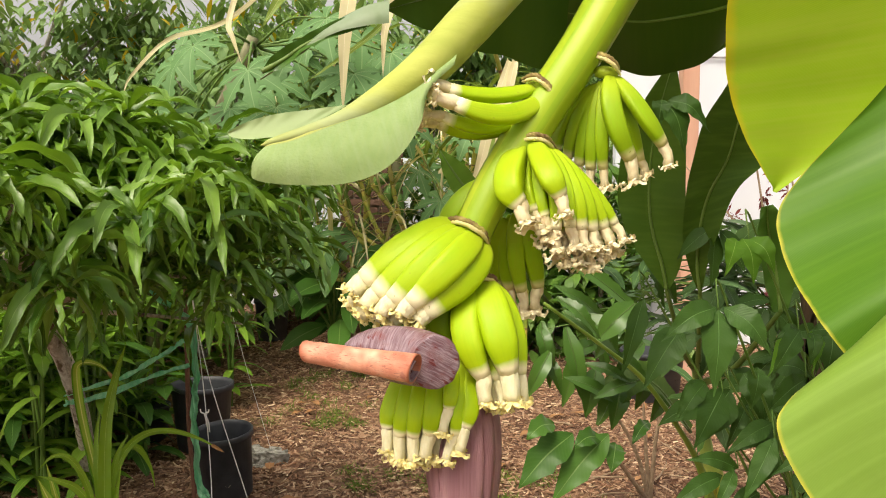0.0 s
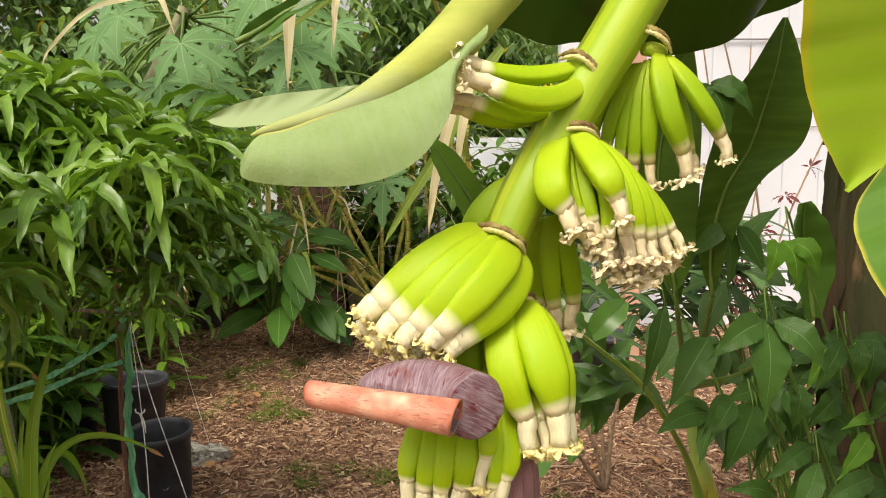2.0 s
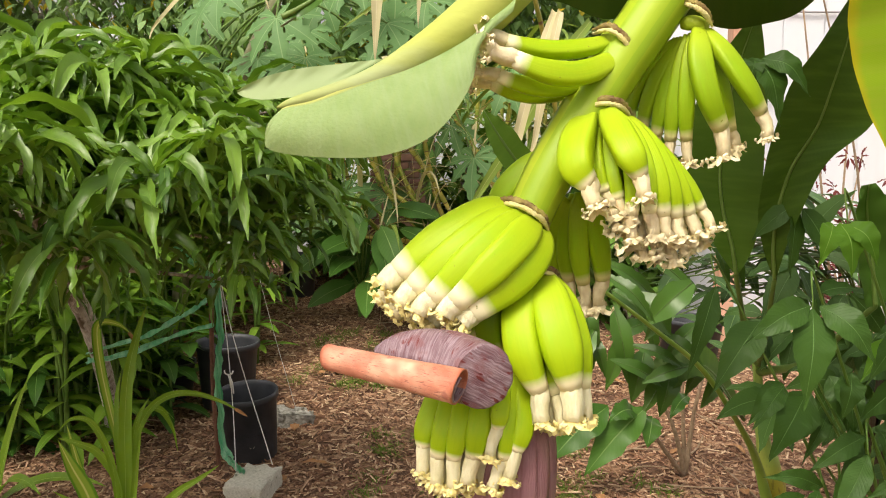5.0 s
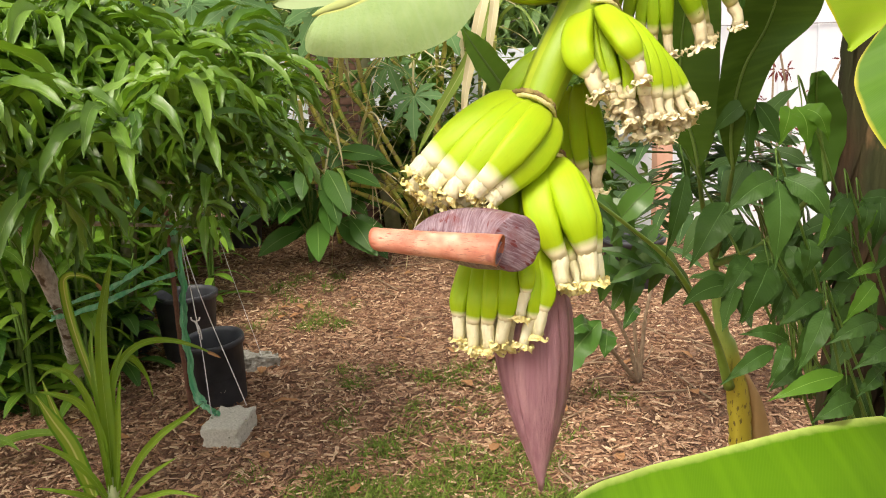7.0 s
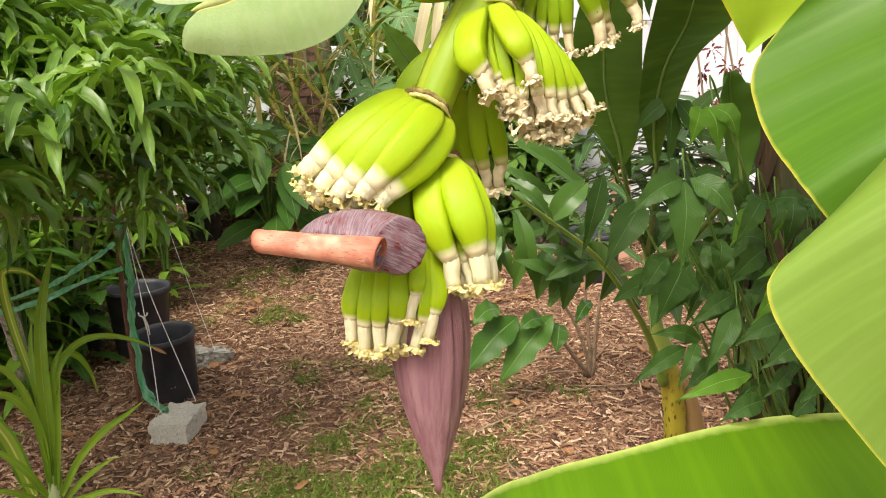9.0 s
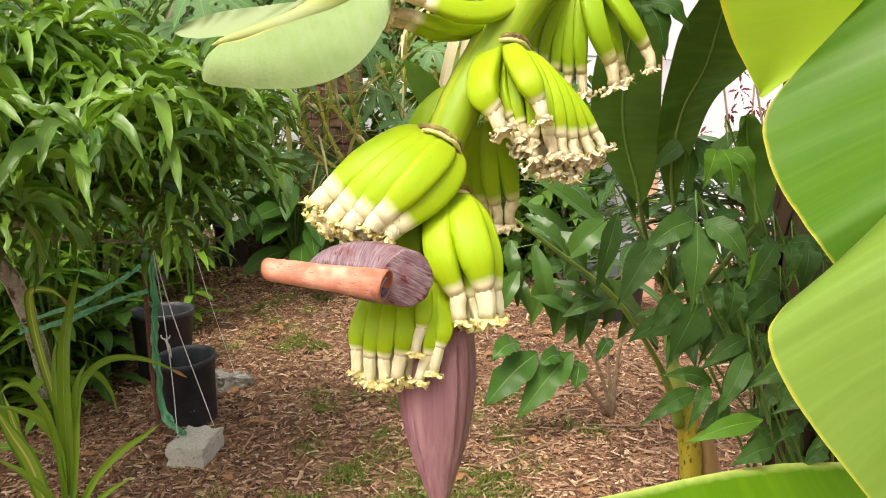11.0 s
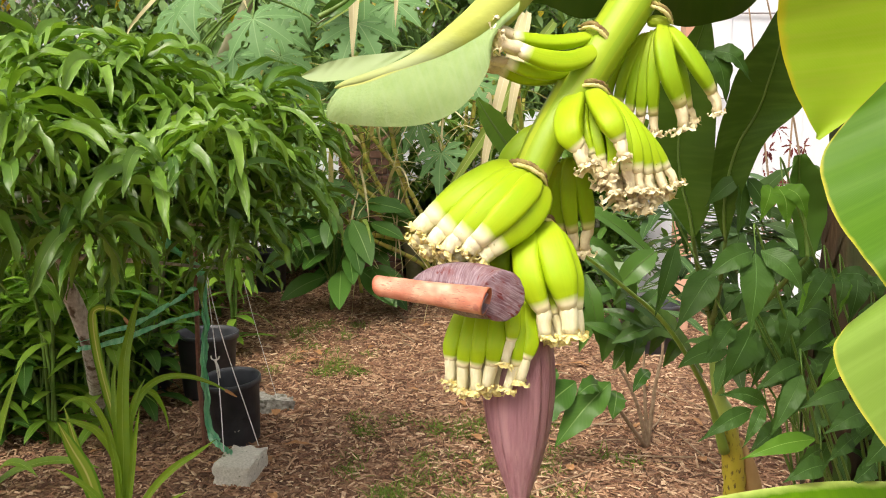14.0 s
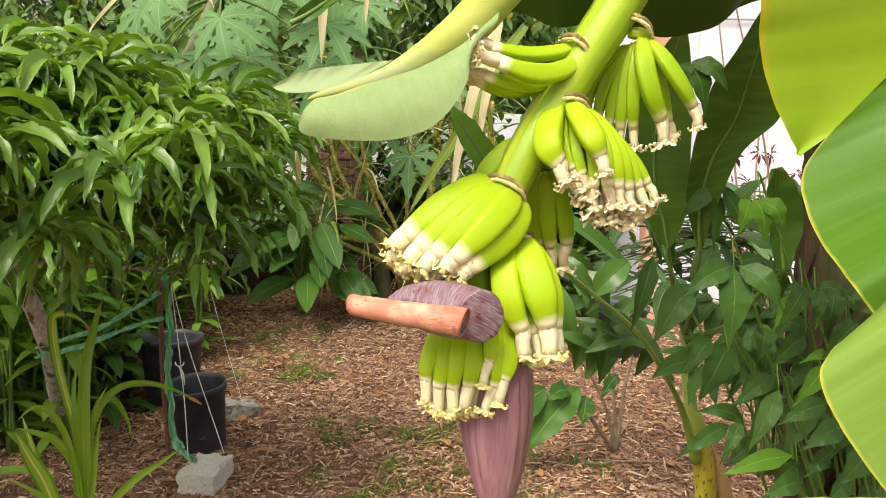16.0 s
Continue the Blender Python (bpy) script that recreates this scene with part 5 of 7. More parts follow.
for b, c, t, w in (
    ((0.443, 2.85, 1.14), (0.463, 2.82, 1.063), (0.482, 2.83, 0.962), 0.025),
    ((0.484, 2.8, 1.059), (0.538, 2.77, 1.05), (0.592, 2.78, 1.018), 0.015),
    ((0.388, 2.9, 1.147), (0.398, 2.87, 1.075), (0.408, 2.88, 0.98), 0.020),
    ((0.563, 2.82, 0.961), (0.498, 2.79, 1.006), (0.434, 2.8, 1.026), 0.018),
    ((0.476, 2.75, 1.186), (0.513, 2.72, 1.155), (0.55, 2.73, 1.101), 0.033),
    ((0.405, 2.86, 1.076), (0.377, 2.83, 1.033), (0.349, 2.84, 0.966), 0.022),
    ((0.524, 2.88, 1.093), (0.484, 2.85, 1.086), (0.443, 2.86, 1.055), 0.021),
    ((0.609, 2.8, 1.015), (0.557, 2.77, 1.009), (0.505, 2.78, 0.979), 0.018),
    ((0.602, 2.75, 1.194), (0.494, 2.72, 1.281), (0.387, 2.73, 1.345), 0.021),
    ((0.536, 2.8, 1.158), (0.47, 2.77, 1.219), (0.403, 2.78, 1.256), 0.018),
    ((0.582, 2.7, 1.222), (0.535, 2.67, 1.19), (0.488, 2.68, 1.134), 0.030),
    ((0.552, 2.5, 1.353), (0.574, 2.47, 1.312), (0.595, 2.48, 1.246), 0.011),
    ((0.565, 2.45, 1.323), (0.585, 2.42, 1.304), (0.606, 2.43, 1.262), 0.015),
):
    banana_leaf("banana_leaf", sucker, [b, c, t], (0.1, -0.8, 0.6), (w * 0.3, w, w * 0.9, 0.002), (w * 0.3, w, w * 0.9, 0.002), "banana_young", "narrow half-open dark green leaf", 0.3, 0.003, 14, 4, rib=0.003)

for b, t, w in (
    ((0.583, 2.85, 1.0), (0.555, 2.82, 0.888), 0.054),
    ((0.52, 2.85, 1.037), (0.49, 2.82, 0.919), 0.060),
    ((0.487, 2.9, 1.074), (0.438, 2.87, 0.931), 0.050),
    ((0.391, 2.6, 1.251), (0.484, 2.57, 1.163), 0.033),
    ((0.41, 2.65, 1.212), (0.482, 2.62, 1.142), 0.037),
    ((0.538, 2.8, 1.089), (0.639, 2.77, 1.012), 0.037),
    ((0.381, 2.9, 1.136), (0.402, 2.87, 1.028), 0.042),
    ((0.397, 2.9, 1.057), (0.438, 2.87, 0.96), 0.036),
    ((0.576, 2.8, 1.168), (0.503, 2.77, 1.077), 0.045),
    ((0.637, 2.85, 1.102), (0.557, 2.82, 1.017), 0.043),
    ((0.672, 2.9, 1.018), (0.622, 2.87, 0.924), 0.042),
    ((0.731, 2.95, 0.959), (0.673, 2.92, 0.878), 0.043),
    ((0.52, 2.9, 1.125), (0.55, 2.87, 1.014), 0.042),
):
    b, t = Vector(b), Vector(t)
    banana_leaf("banana_leaf", sucker, [b, b.lerp(t, 0.5) + Vector((0, -0.02, 0.015)), t], (0.1, -0.8, 0.6), (w * 0.12, w * 0.42, w * 0.5, w * 0.3, 0.001), (w * 0.12, w * 0.42, w * 0.5, w * 0.3, 0.001), "banana_young", "narrow half-open dark green leaf", 0.3, 0.003, 16, 4, rib=0.003)

# ---- compound-leaved shrub beside the stem ----
shrub = empty("compound_leaf_shrub", (0.95, 2.25, ground_z(0.95, 2.25)))
tagged(shrub, "scrambling shrub with blue green compound leaves", "shrub")


def palmate(base, way, size, n, mat, spread=2.2, droop=0.9, shape=OVATE, w=0.42, parent=None, name="leaf"):
    """n leaflets spread like a hand from one point."""
    bm = bmesh.new()
    way = Vector(way).normalized()
    side = way.cross(Vector((0, -0.75, 0.65))).normalized()
    for k in range(n):
        a = (k / max(1, n - 1) - 0.5) * spread + random.uniform(-0.12, 0.12)
        d = way * math.cos(a) + side * math.sin(a)
        ln = size * (1.0 - 0.28 * abs(a) / max(0.1, spread / 2)) * random.uniform(0.9, 1.08)
        simple_leaf(bm, Vector(base) + d * 0.008, d, ln, ln * w, droop * random.uniform(0.5, 1.2), shape, 7, random.uniform(0.05, 0.22), 0.003, up=Vector((random.uniform(-0.9, 0.9), random.uniform(-1.0, -0.1), 0.7)), seed=k)
    return part(name, bm, M[mat], parent)


UPPER = (
    ((0.538, 1.95, 1.324), (0.525, 1.92, 1.21), 0.051),
    ((0.535, 1.95, 1.328), (0.452, 1.92, 1.285), 0.037),
    ((0.546, 1.95, 1.328), (0.601, 1.92, 1.267), 0.040),
    ((0.48, 2.15, 1.312), (0.439, 2.12, 1.183), 0.035),
    ((0.535, 2.12, 1.271), (0.467, 2.09, 1.174), 0.053),
    ((0.566, 2.1, 1.184), (0.517, 2.07, 1.13), 0.030),
    ((0.623, 2.15, 1.161), (0.559, 2.12, 1.072), 0.061),
    ((0.639, 2.1, 1.197), (0.652, 2.07, 1.125), 0.038),
    ((0.676, 2.08, 1.123), (0.586, 2.05, 1.084), 0.035),
    ((0.661, 2.05, 1.111), (0.6, 2.02, 1.021), 0.045),
    ((0.603, 2.05, 1.416), (0.615, 2.03, 1.348), 0.040),
    ((0.594, 2.05, 1.415), (0.572, 2.03, 1.360), 0.032),
    ((0.612, 2.05, 1.415), (0.645, 2.03, 1.364), 0.033),
)
LOWER = (
    ((0.687, 2.12, 1.162), (0.738, 2.09, 1.131), 0.043),
    ((0.688, 2.15, 1.201), (0.744, 2.12, 1.187), 0.038),
    ((0.784, 2.2, 1.246), (0.716, 2.18, 1.236), 0.028),
    ((0.763, 2.15, 1.249), (0.751, 2.13, 1.191), 0.027),
    ((0.794, 2.2, 1.246), (0.846, 2.18, 1.221), 0.024),
)
# lower tier; the last number marks the fresher leaflets
TIER = (
    ((0.595, 2.02, 1.076), (0.508, 1.99, 1.099), 0.023, 0),
    ((0.566, 2.0, 1.073), (0.475, 1.97, 1.031), 0.026, 0),
    ((0.583, 2.0, 1.081), (0.543, 1.97, 1.021), 0.020, 0),
    ((0.639, 2.0, 1.129), (0.584, 1.97, 1.039), 0.029, 0),
    ((0.652, 2.04, 1.139), (0.569, 2.01, 1.097), 0.027, 0),
    ((0.716, 2.0, 1.108), (0.623, 1.97, 1.083), 0.029, 0),
    ((0.733, 1.98, 1.08), (0.654, 1.95, 1.052), 0.033, 0),
    ((0.647, 1.96, 1.042), (0.525, 1.93, 1.02), 0.027, 1),
    ((0.725, 2.0, 1.03), (0.672, 1.97, 1.001), 0.026, 0),
    ((0.751, 1.94, 1.055), (0.694, 1.91, 1.016), 0.038, 0),
    ((0.719, 2.02, 1.158), (0.657, 1.99, 1.106), 0.028, 1),
    ((0.736, 2.04, 1.172), (0.671, 2.01, 1.168), 0.016, 1),
    ((0.595, 2.1, 1.171), (0.543, 2.07, 1.087), 0.047, 0),
    ((0.581, 2.14, 1.176), (0.523, 2.11, 1.122), 0.035, 0),
    ((0.633, 2.12, 1.196), (0.654, 2.09, 1.121), 0.036, 0),
    ((0.724, 2.1, 1.192), (0.651, 2.07, 1.144), 0.035, 0),
    ((0.702, 2.1, 1.264), (0.653, 2.07, 1.202), 0.028, 1),
    ((0.716, 2.06, 1.276), (0.703, 2.03, 1.216), 0.021, 1),
    ((0.702, 2.08, 1.274), (0.651, 2.05, 1.259), 0.016, 0),
    ((0.655, 2.16, 1.135), (0.609, 2.13, 1.06), 0.021, 0),
    ((0.672, 1.97, 0.998), (0.594, 1.94, 0.981), 0.030, 0),
    ((0.686, 2.02, 1.002), (0.633, 1.99, 0.985), 0.023, 0),
    ((0.74, 2.05, 1.077), (0.714, 2.02, 1.052), 0.021, 0),
    ((0.693, 2.1, 1.132), (0.695, 2.07, 1.091), 0.020, 0),
    ((0.78, 2.08, 1.207), (0.731, 2.05, 1.166), 0.033, 0),
    ((0.663, 2.12, 1.001), (0.599, 2.09, 0.968), 0.034, 0),
    ((0.788, 2.12, 1.257), (0.797, 2.09, 1.226), 0.029, 0),
    ((0.762, 2.0, 0.988), (0.71, 1.97, 0.963), 0.031, 0),
)
ROOT = Vector((0.98, 2.2, ground_z(0.98, 2.2)))


def leaflet(base, tip, w, mat, parent, sag=0.012):
    base, tip = Vector(base), Vector(tip)
    bm = bmesh.new()
    pts = curve_through([base, base.lerp(tip, 0.5) + Vector((0, -0.012, sag)), tip], 26)
    shape = (0.05, 0.52, 0.86, 1.0, 0.97, 0.84, 0.62, 0.36, 0.14, 0.01)
    hw = [w / 2 * at(shape, i / 26) * (1.016 if i % 2 else 0.984) for i in range(27)]
    blade(bm, pts, Vector((random.uniform(-0.25, 0.25), -1, random.uniform(0.25, 0.6))), hw, hw, 3, random.uniform(0.08, 0.25), 0.0016, 4, base.x * 40)
    return part("leaf", bm, M[mat], parent)


LEAFLETS = [(b, t, w, k in (10, 11, 12)) for k, (b, t, w) in enumerate(UPPER + LOWER)] + [(b, t, w * 1.12, fresh) for b, t, w, fresh in TIER]
for k, (b, t, w, fresh) in enumerate(LEAFLETS):
    leaflet(b, t, w, "cassava_lime" if fresh else "cassava", shrub)
    if k % 3 == 0:
        bm = bmesh.new()
        b = Vector(b)
        m1 = ROOT.lerp(b, 0.6) + Vector((0.06, 0.06, 0.06)) + rv(0.03)
        tube(bm, curve_through([ROOT + rv(0.04), m1, b + Vector((0.02, 0.03, 0.01)), b], 14), (0.0045, 0.003, 0.0018, 0.0008), 6)
        part("stalk", bm, M["stalk"], shrub)
for k in range(26):
    c = Vector((random.uniform(0.74, 1.12), random.uniform(2.14, 2.3), random.uniform(0.80, 1.2)))
    if c.x < 0.70 + (1.2 - c.z) * 0.3:
        c.x += 0.12
    palmate(c, (random.uniform(-0.9, 0.3), random.uniform(-0.5, 0.0), random.uniform(-0.8, 0.0)), random.uniform(0.09, 0.13), 3, "cassava", 2.0, w=0.38, parent=shrub)
for k in range(44):
    c = Vector((random.uniform(0.84, 1.35), random.uniform(2.12, 2.26), random.uniform(0.55, 1.22)))
    if c.x < 0.84 + (c.z - 0.9) * 0.3:
        c.x += 0.2
    palmate(c, (random.uniform(-0.8, 0.2), random.uniform(-0.5, 0.0), random.uniform(-0.7, 0.1)), random.uniform(0.115, 0.165), random.choice((3, 3, 5)), "cassava", 2.0, w=0.31, parent=shrub)
for k in range(22):
    c = Vector((random.uniform(0.68, 1.0), random.uniform(2.3, 2.65), random.uniform(1.0, 1.36)))
    palmate(c, (random.uniform(-0.7, 0.5), random.uniform(-0.4, 0.1), random.uniform(-0.9, 0.1)), random.uniform(0.10, 0.15), random.choice((3, 4, 5)), "cassava", 2.2, w=0.40, parent=shrub)
for b, t, w in (((0.473, 2.0, 1.613), (0.503, 2.0, 1.535), 0.04), ((0.477, 2.0, 1.615), (0.536, 2.0, 1.57), 0.03), ((0.467, 2.0, 1.615), (0.461, 2.0, 1.567), 0.026)):
    leaflet(b, t, w, "cassava", shrub)
for b, t, w in (
    ((0.71, 2.05, 1.275), (0.699, 2.03, 1.223), 0.021),
    ((0.692, 2.05, 1.279), (0.642, 2.03, 1.210), 0.031),
    ((0.711, 2.06, 1.276), (0.757, 2.04, 1.261), 0.022),
    ((0.712, 2.22, 1.448), (0.733, 2.2, 1.344), 0.045),
    ((0.627, 2.04, 1.223), (0.612, 2.02, 1.163), 0.032),
    ((0.77, 2.03, 1.229), (0.705, 2.01, 1.174), 0.035),
    ((0.762, 2.1, 1.275), (0.744, 2.08, 1.190), 0.036),
):
    leaflet(b, t, w * 1.1, "cassava", shrub)
palmate((0.64, 2.3, 1.42), (-0.1, -0.2, -1), 0.12, 3, "cassava", 1.8, w=0.4, parent=shrub)

# ---- narrow-leaved bush and twigs by the path ----
bush = empty("narrow_leaf_bush", (1.75, 4.3, ground_z(1.75, 4.3)))
tagged(bush, "bush with narrow grey green leaves", "bush")
for k in range(20):
    top = Vector((random.uniform(0.45, 1.05), random.uniform(3.3, 3.9), random.uniform(0.85, 1.42)))
    bm = bmesh.new()
    pts = curve_through([(1.75 + random.uniform(-0.1, 0.1), 4.3, ground_z(1.75, 4.3) - 0.02), Vector((1.65, 4.2, 1.0)).lerp(top, 0.3) + rv(0.06), top], 14)
    tube(bm, pts, (0.006, 0.004, 0.002), 6)
    branch = part("branch", bm, M["stalk"], bush)
    bm = bmesh.new()
    for j in range(11):
        p = pts[8 + (j * 6) // 11]
        a = j * 2.4
        simple_leaf(bm, p, (math.cos(a), math.sin(a), 0.35), random.uniform(0.18, 0.28), random.uniform(0.035, 0.06), random.uniform(0.5, 1.3), LANCE, 6, 0.15, 0.003)
    part("leaves", bm, M["olea"], branch)

seedling = empty("leggy_seedling", (1.07, 4.62, ground_z(1.07, 4.62)))
tagged(seedling, "leggy seedling with bare twigs and large lobed leaves", "seedling")
for k, pts in enumerate(([(1.07, 4.62, -0.02), (1.0, 4.55, 0.22), (0.91, 4.5, 0.40), (0.79, 4.4, 0.57)], [(1.07, 4.62, -0.02), (1.09, 4.6, 0.3), (1.12, 4.6, 0.5), (1.09, 4.6, 0.72)], [(1.06, 4.6, 0.0), (0.96, 4.5, 0.14), (0.84, 4.42, 0.3), (0.70, 4.36, 0.36), (0.52, 4.3, 0.42)], [(1.07, 4.62, 0.0), (1.04, 4.6, 0.3), (1.02, 4.58, 0.55)])):
    bm = bmesh.new()
    tube(bm, curve_through(pts, 14), (0.012, 0.009, 0.007, 0.005), 7)
    part("twig", bm, M["twig"], seedling)
for base, tip, wd in (
    ((0.663, 4.32, 0.41), (0.419, 4.2, 0.209), 0.147),
    ((0.824, 4.35, 0.4), (0.564, 4.23, 0.139), 0.139),
    ((0.788, 4.36, 0.382), (0.656, 4.24, 0.374), 0.087),
    ((0.865, 4.4, 0.34), (0.826, 4.28, 0.25), 0.097),
    ((0.578, 4.3, 0.461), (0.45, 4.18, 0.427), 0.094),
    ((1.032, 4.5, 0.411), (0.933, 4.38, 0.344), 0.065),
):
    bm = bmesh.new()
    base, tip = Vector(base), Vector(tip)
    mid = curve_through([base, base.lerp(tip, 0.5) + Vector((0, -0.02, 0.03)), tip], 18)
    edge = [wd / 2 * at((0.05, 0.5, 0.8, 0.95, 1.0, 0.82, 0.98, 0.72, 0.5, 0.25, 0.02), i / 18) for i in range(19)]
    blade(bm, mid, Vector((0.1, -0.8, 0.6)), edge, edge, 3, 0.15, 0.006, 3)
    part("leaf", bm, M["broad"], seedling)

# ---- red-leaved shrub ----
redbush = empty("red_leaf_shrub", (1.75, 4.6, ground_z(1.75, 4.6)))
tagged(redbush, "thin shrub with dark red palmate leaves", "shrub")
for k in range(7):
    top = Vector((random.uniform(1.2, 2.3), random.uniform(4.1, 4.8), random.uniform(1.1, 2.2)))
    bm = bmesh.new()
    pts = curve_through([(1.75, 4.6, 0.2), Vector((1.7, 4.5, 0.8)).lerp(top, 0.3) + rv(0.08), top], 12)
    tube(bm, pts, (0.008, 0.005, 0.003), 6)
    branch = part("branch", bm, M["twig"], redbush)
    for j in range(6):
        p = pts[5 + (j * 7) // 8] + rv(0.08)
        palmate(p, rv(1) + Vector((0, -0.2, -0.5)), random.uniform(0.05, 0.075), 6, "red", 4.2, 0.6, LANCE, 0.24, branch, "leaf")

# ---- mango tree ----
mango = empty("mango_tree", (-1.68, 4.78, 0))
tagged(mango, "young mango tree with long drooping glossy leaves", "mango tree")
TRUNK = curve_through([(-1.68, 4.78, -0.03), (-1.595, 4.56, 0.25), (-1.48, 4.26, 0.55), (-1.49, 4.17, 0.76), (-1.52, 4.02, 1.0), (-1.48, 3.8, 1.2)], 26)
bm = bmesh.new()
tube(bm, TRUNK, (0.044, 0.036, 0.035, 0.036, 0.034, 0.028), 14)
for v in bm.verts:
    v.co += rv(0.003)
part("trunk", bm, M["bark"], mango)
LIMB_ENDS = []
N_WHORL = 96
for k in range(N_WHORL):
    a = k * 2.39996
    rr = math.sqrt(((k * 37) % N_WHORL + 0.5) / N_WHORL)
    lift = ((k * 7) % 11) / 11
    top = Vector((-1.33 + 0.92 * rr * math.cos(a), 3.5 + 0.72 * rr * math.sin(a), 1.76 - 0.22 * rr ** 2 - 0.46 * lift ** 1.3))
    if top.x > -0.46 - 0.10 * (1.72 - top.z):
        top.x = -0.46 - random.uniform(0, 0.35)
    LIMB_ENDS.append(top)
for k in range(0, 30, 2):
    LIMB_ENDS.append(Vector((-2.2 + 1.35 * ((k * 11) % 30) / 30, 3.15 + 0.8 * ((k * 7) % 30) / 30, 1.06 + 0.22 * ((k * 13) % 30) / 30)))
for k in range(26):
    LIMB_ENDS.append(Vector((-0.92 + 0.46 * ((k * 11) % 26) / 26, 3.35 + 0.85 * ((k * 7) % 26) / 26, 1.16 + 0.50 * ((k * 17) % 26) / 26)))
N_WHORL += 41
LIMB_ENDS += [Vector(p) for p in ((-0.846, 4.1, 0.98), (-0.70, 4.15, 0.92), (-0.93, 4.05, 0.95))]
for k, top in enumerate(LIMB_ENDS):
    if k % 2 == 0:
        bm = bmesh.new()
        start = TRUNK[-1 - (k % 7)]
        pts = curve_through([start, start.lerp(top, 0.5) + Vector((0, 0, 0.06)) + rv(0.05), top], 12)
        tube(bm, pts, (0.016, 0.008, 0.004), 7)
        part("limb", bm, M["bark"], mango)
    bm = bmesh.new()
    small = k >= N_WHORL
    n = random.randint(13, 19) if not small else 6
    for j in range(n):
        a = j * 2.399 + random.uniform(-0.3, 0.3)
        el = random.uniform(-0.1, 1.1)
        d = Vector((math.cos(a) * math.cos(el), math.sin(a) * math.cos(el), math.sin(el)))
        ln = random.uniform(0.165, 0.30) * (0.7 if small else 1)
        droop = random.uniform(0.7, 2.1) + 0.9 * el
        simple_leaf(bm, top + d * 0.012 + rv(0.03), d, ln * 1.02, ln * random.uniform(0.125, 0.165), droop * 1.0, MANGO, 14, random.uniform(0.4, 1.1), random.uniform(0.003, 0.009), up=Vector((random.uniform(-0.8, 0.8) + d.x * 0.3, random.uniform(-0.6, 0.6), 1.0)), seed=a)
    # low whorls take the copy with shade in its colour
    part("leaf_whorl", bm, M["mango" if top.z > 1.42 else "mango_shaded"], mango)

kept_state = random.getstate()
for top in LIMB_ENDS[:137]:
    top = top + Vector((random.uniform(-0.14, 0.08), random.uniform(-0.12, 0.12), random.uniform(-0.12, 0.04)))
    bm = bmesh.new()
    for j in range(random.randint(8, 12)):
        a, el = random.uniform(0, 6.28), random.uniform(-0.3, 1.0)
        d = Vector((math.cos(a) * math.cos(el), math.sin(a) * math.cos(el), math.sin(el)))
        ln = random.uniform(0.12, 0.24)
        simple_leaf(bm, top + d * 0.012 + rv(0.03), d, ln, ln * random.uniform(0.125, 0.165), random.uniform(0.6, 2.1) + 0.9 * el, MANGO, 11, random.uniform(0.3, 0.8), random.uniform(0.002, 0.006), up=Vector((random.uniform(-0.8, 0.8) + d.x * 0.3, random.uniform(-0.6, 0.6), 1.0)), seed=a)
    part("leaf_whorl", bm, M["mango" if top.z > 1.42 else "mango_shaded"], mango)
random.setstate(kept_state)

# ---- shade plants under the mango ----
def ginger(x, y, low=0.7, high=1.25, wide=(0.04, 0.08), label="leafy green shade plant with cane stems", mat="ginger"):
    g = ground_z(x, y)
    clump = empty("ginger_clump", (x, y, g))
    tagged(clump, label, "shade plant", "shade plants under the mango")
    lf = bmesh.new()
    for j in range(4):
        top = Vector((x + random.uniform(-0.25, 0.25), y + random.uniform(-0.25, 0.2), g + random.uniform(low, high)))
        pts = curve_through([(x + random.uniform(-0.06, 0.06), y, g - 0.02), Vector((x, y, g + 0.4 * low / 0.7)).lerp(top, 0.35), top], 10)
        bm = bmesh.new()
        tube(bm, pts, (0.010, 0.008, 0.004), 6)
        part("stem", bm, M["stalk"], clump)
        for i in range(12):
            a = i * 2.4 + j
            simple_leaf(lf, pts[1 + (i * 9) // 12], (math.cos(a), math.sin(a), 0.45), random.uniform(0.18, 0.32), random.uniform(*wide), random.uniform(0.6, 1.6), LANCE, 6, 0.15)
    tagged(part("foliage", lf, M[mat], clump), kind="stuff")


for k in range(30):
    x, y = random.uniform(-2.7, -1.25), random.uniform(4.55, 6.3)
    if x > -1.5 and y < 5.5:
        x -= 0.4
    ginger(x, y)
kept_state = random.getstate()
for x, y, low, high in ((-1.56, 5.05, 0.42, 0.85), (-1.98, 5.0, 0.4, 0.7), (-2.1, 4.6, 0.35, 0.65)):
    ginger(x, y, low, high, (0.06, 0.10), "dark broad-leaved shade plant behind the stake", "broad")
random.setstate(kept_state)


# ---- strap-leaved plants ----
def strap_plant(at, specs, label):
    ob = empty("strap_leaf_plant", at)
    tagged(ob, label, "strap plant", "strap-leaved plants")
    for way, ln, wd, dr in specs:
        bm = bmesh.new()
        d = Vector(way).normalized()
        simple_leaf(bm, Vector(at) + Vector((d.x, d.y, 0)) * 0.02, d, ln, wd, dr, STRAP, 14, 0.28, 0.0, up=Vector((-d.x * 0.4, -0.5 - d.y * 0.4, 0.8)))
        part("leaf", bm, M["lily"], ob)
    return ob


def arched(parent, pts, w, mat="lily"):
    bm = bmesh.new()
    hw = [w * 0.5 * v for v in STRAP]
    blade(bm, curve_through(pts, 22), Vector((random.uniform(-0.2, 0.7), -1, 0.45)), hw, hw, 2, random.uniform(0.35, 0.75), 0.0015, 3)
    return part("leaf", bm, M[mat], parent)


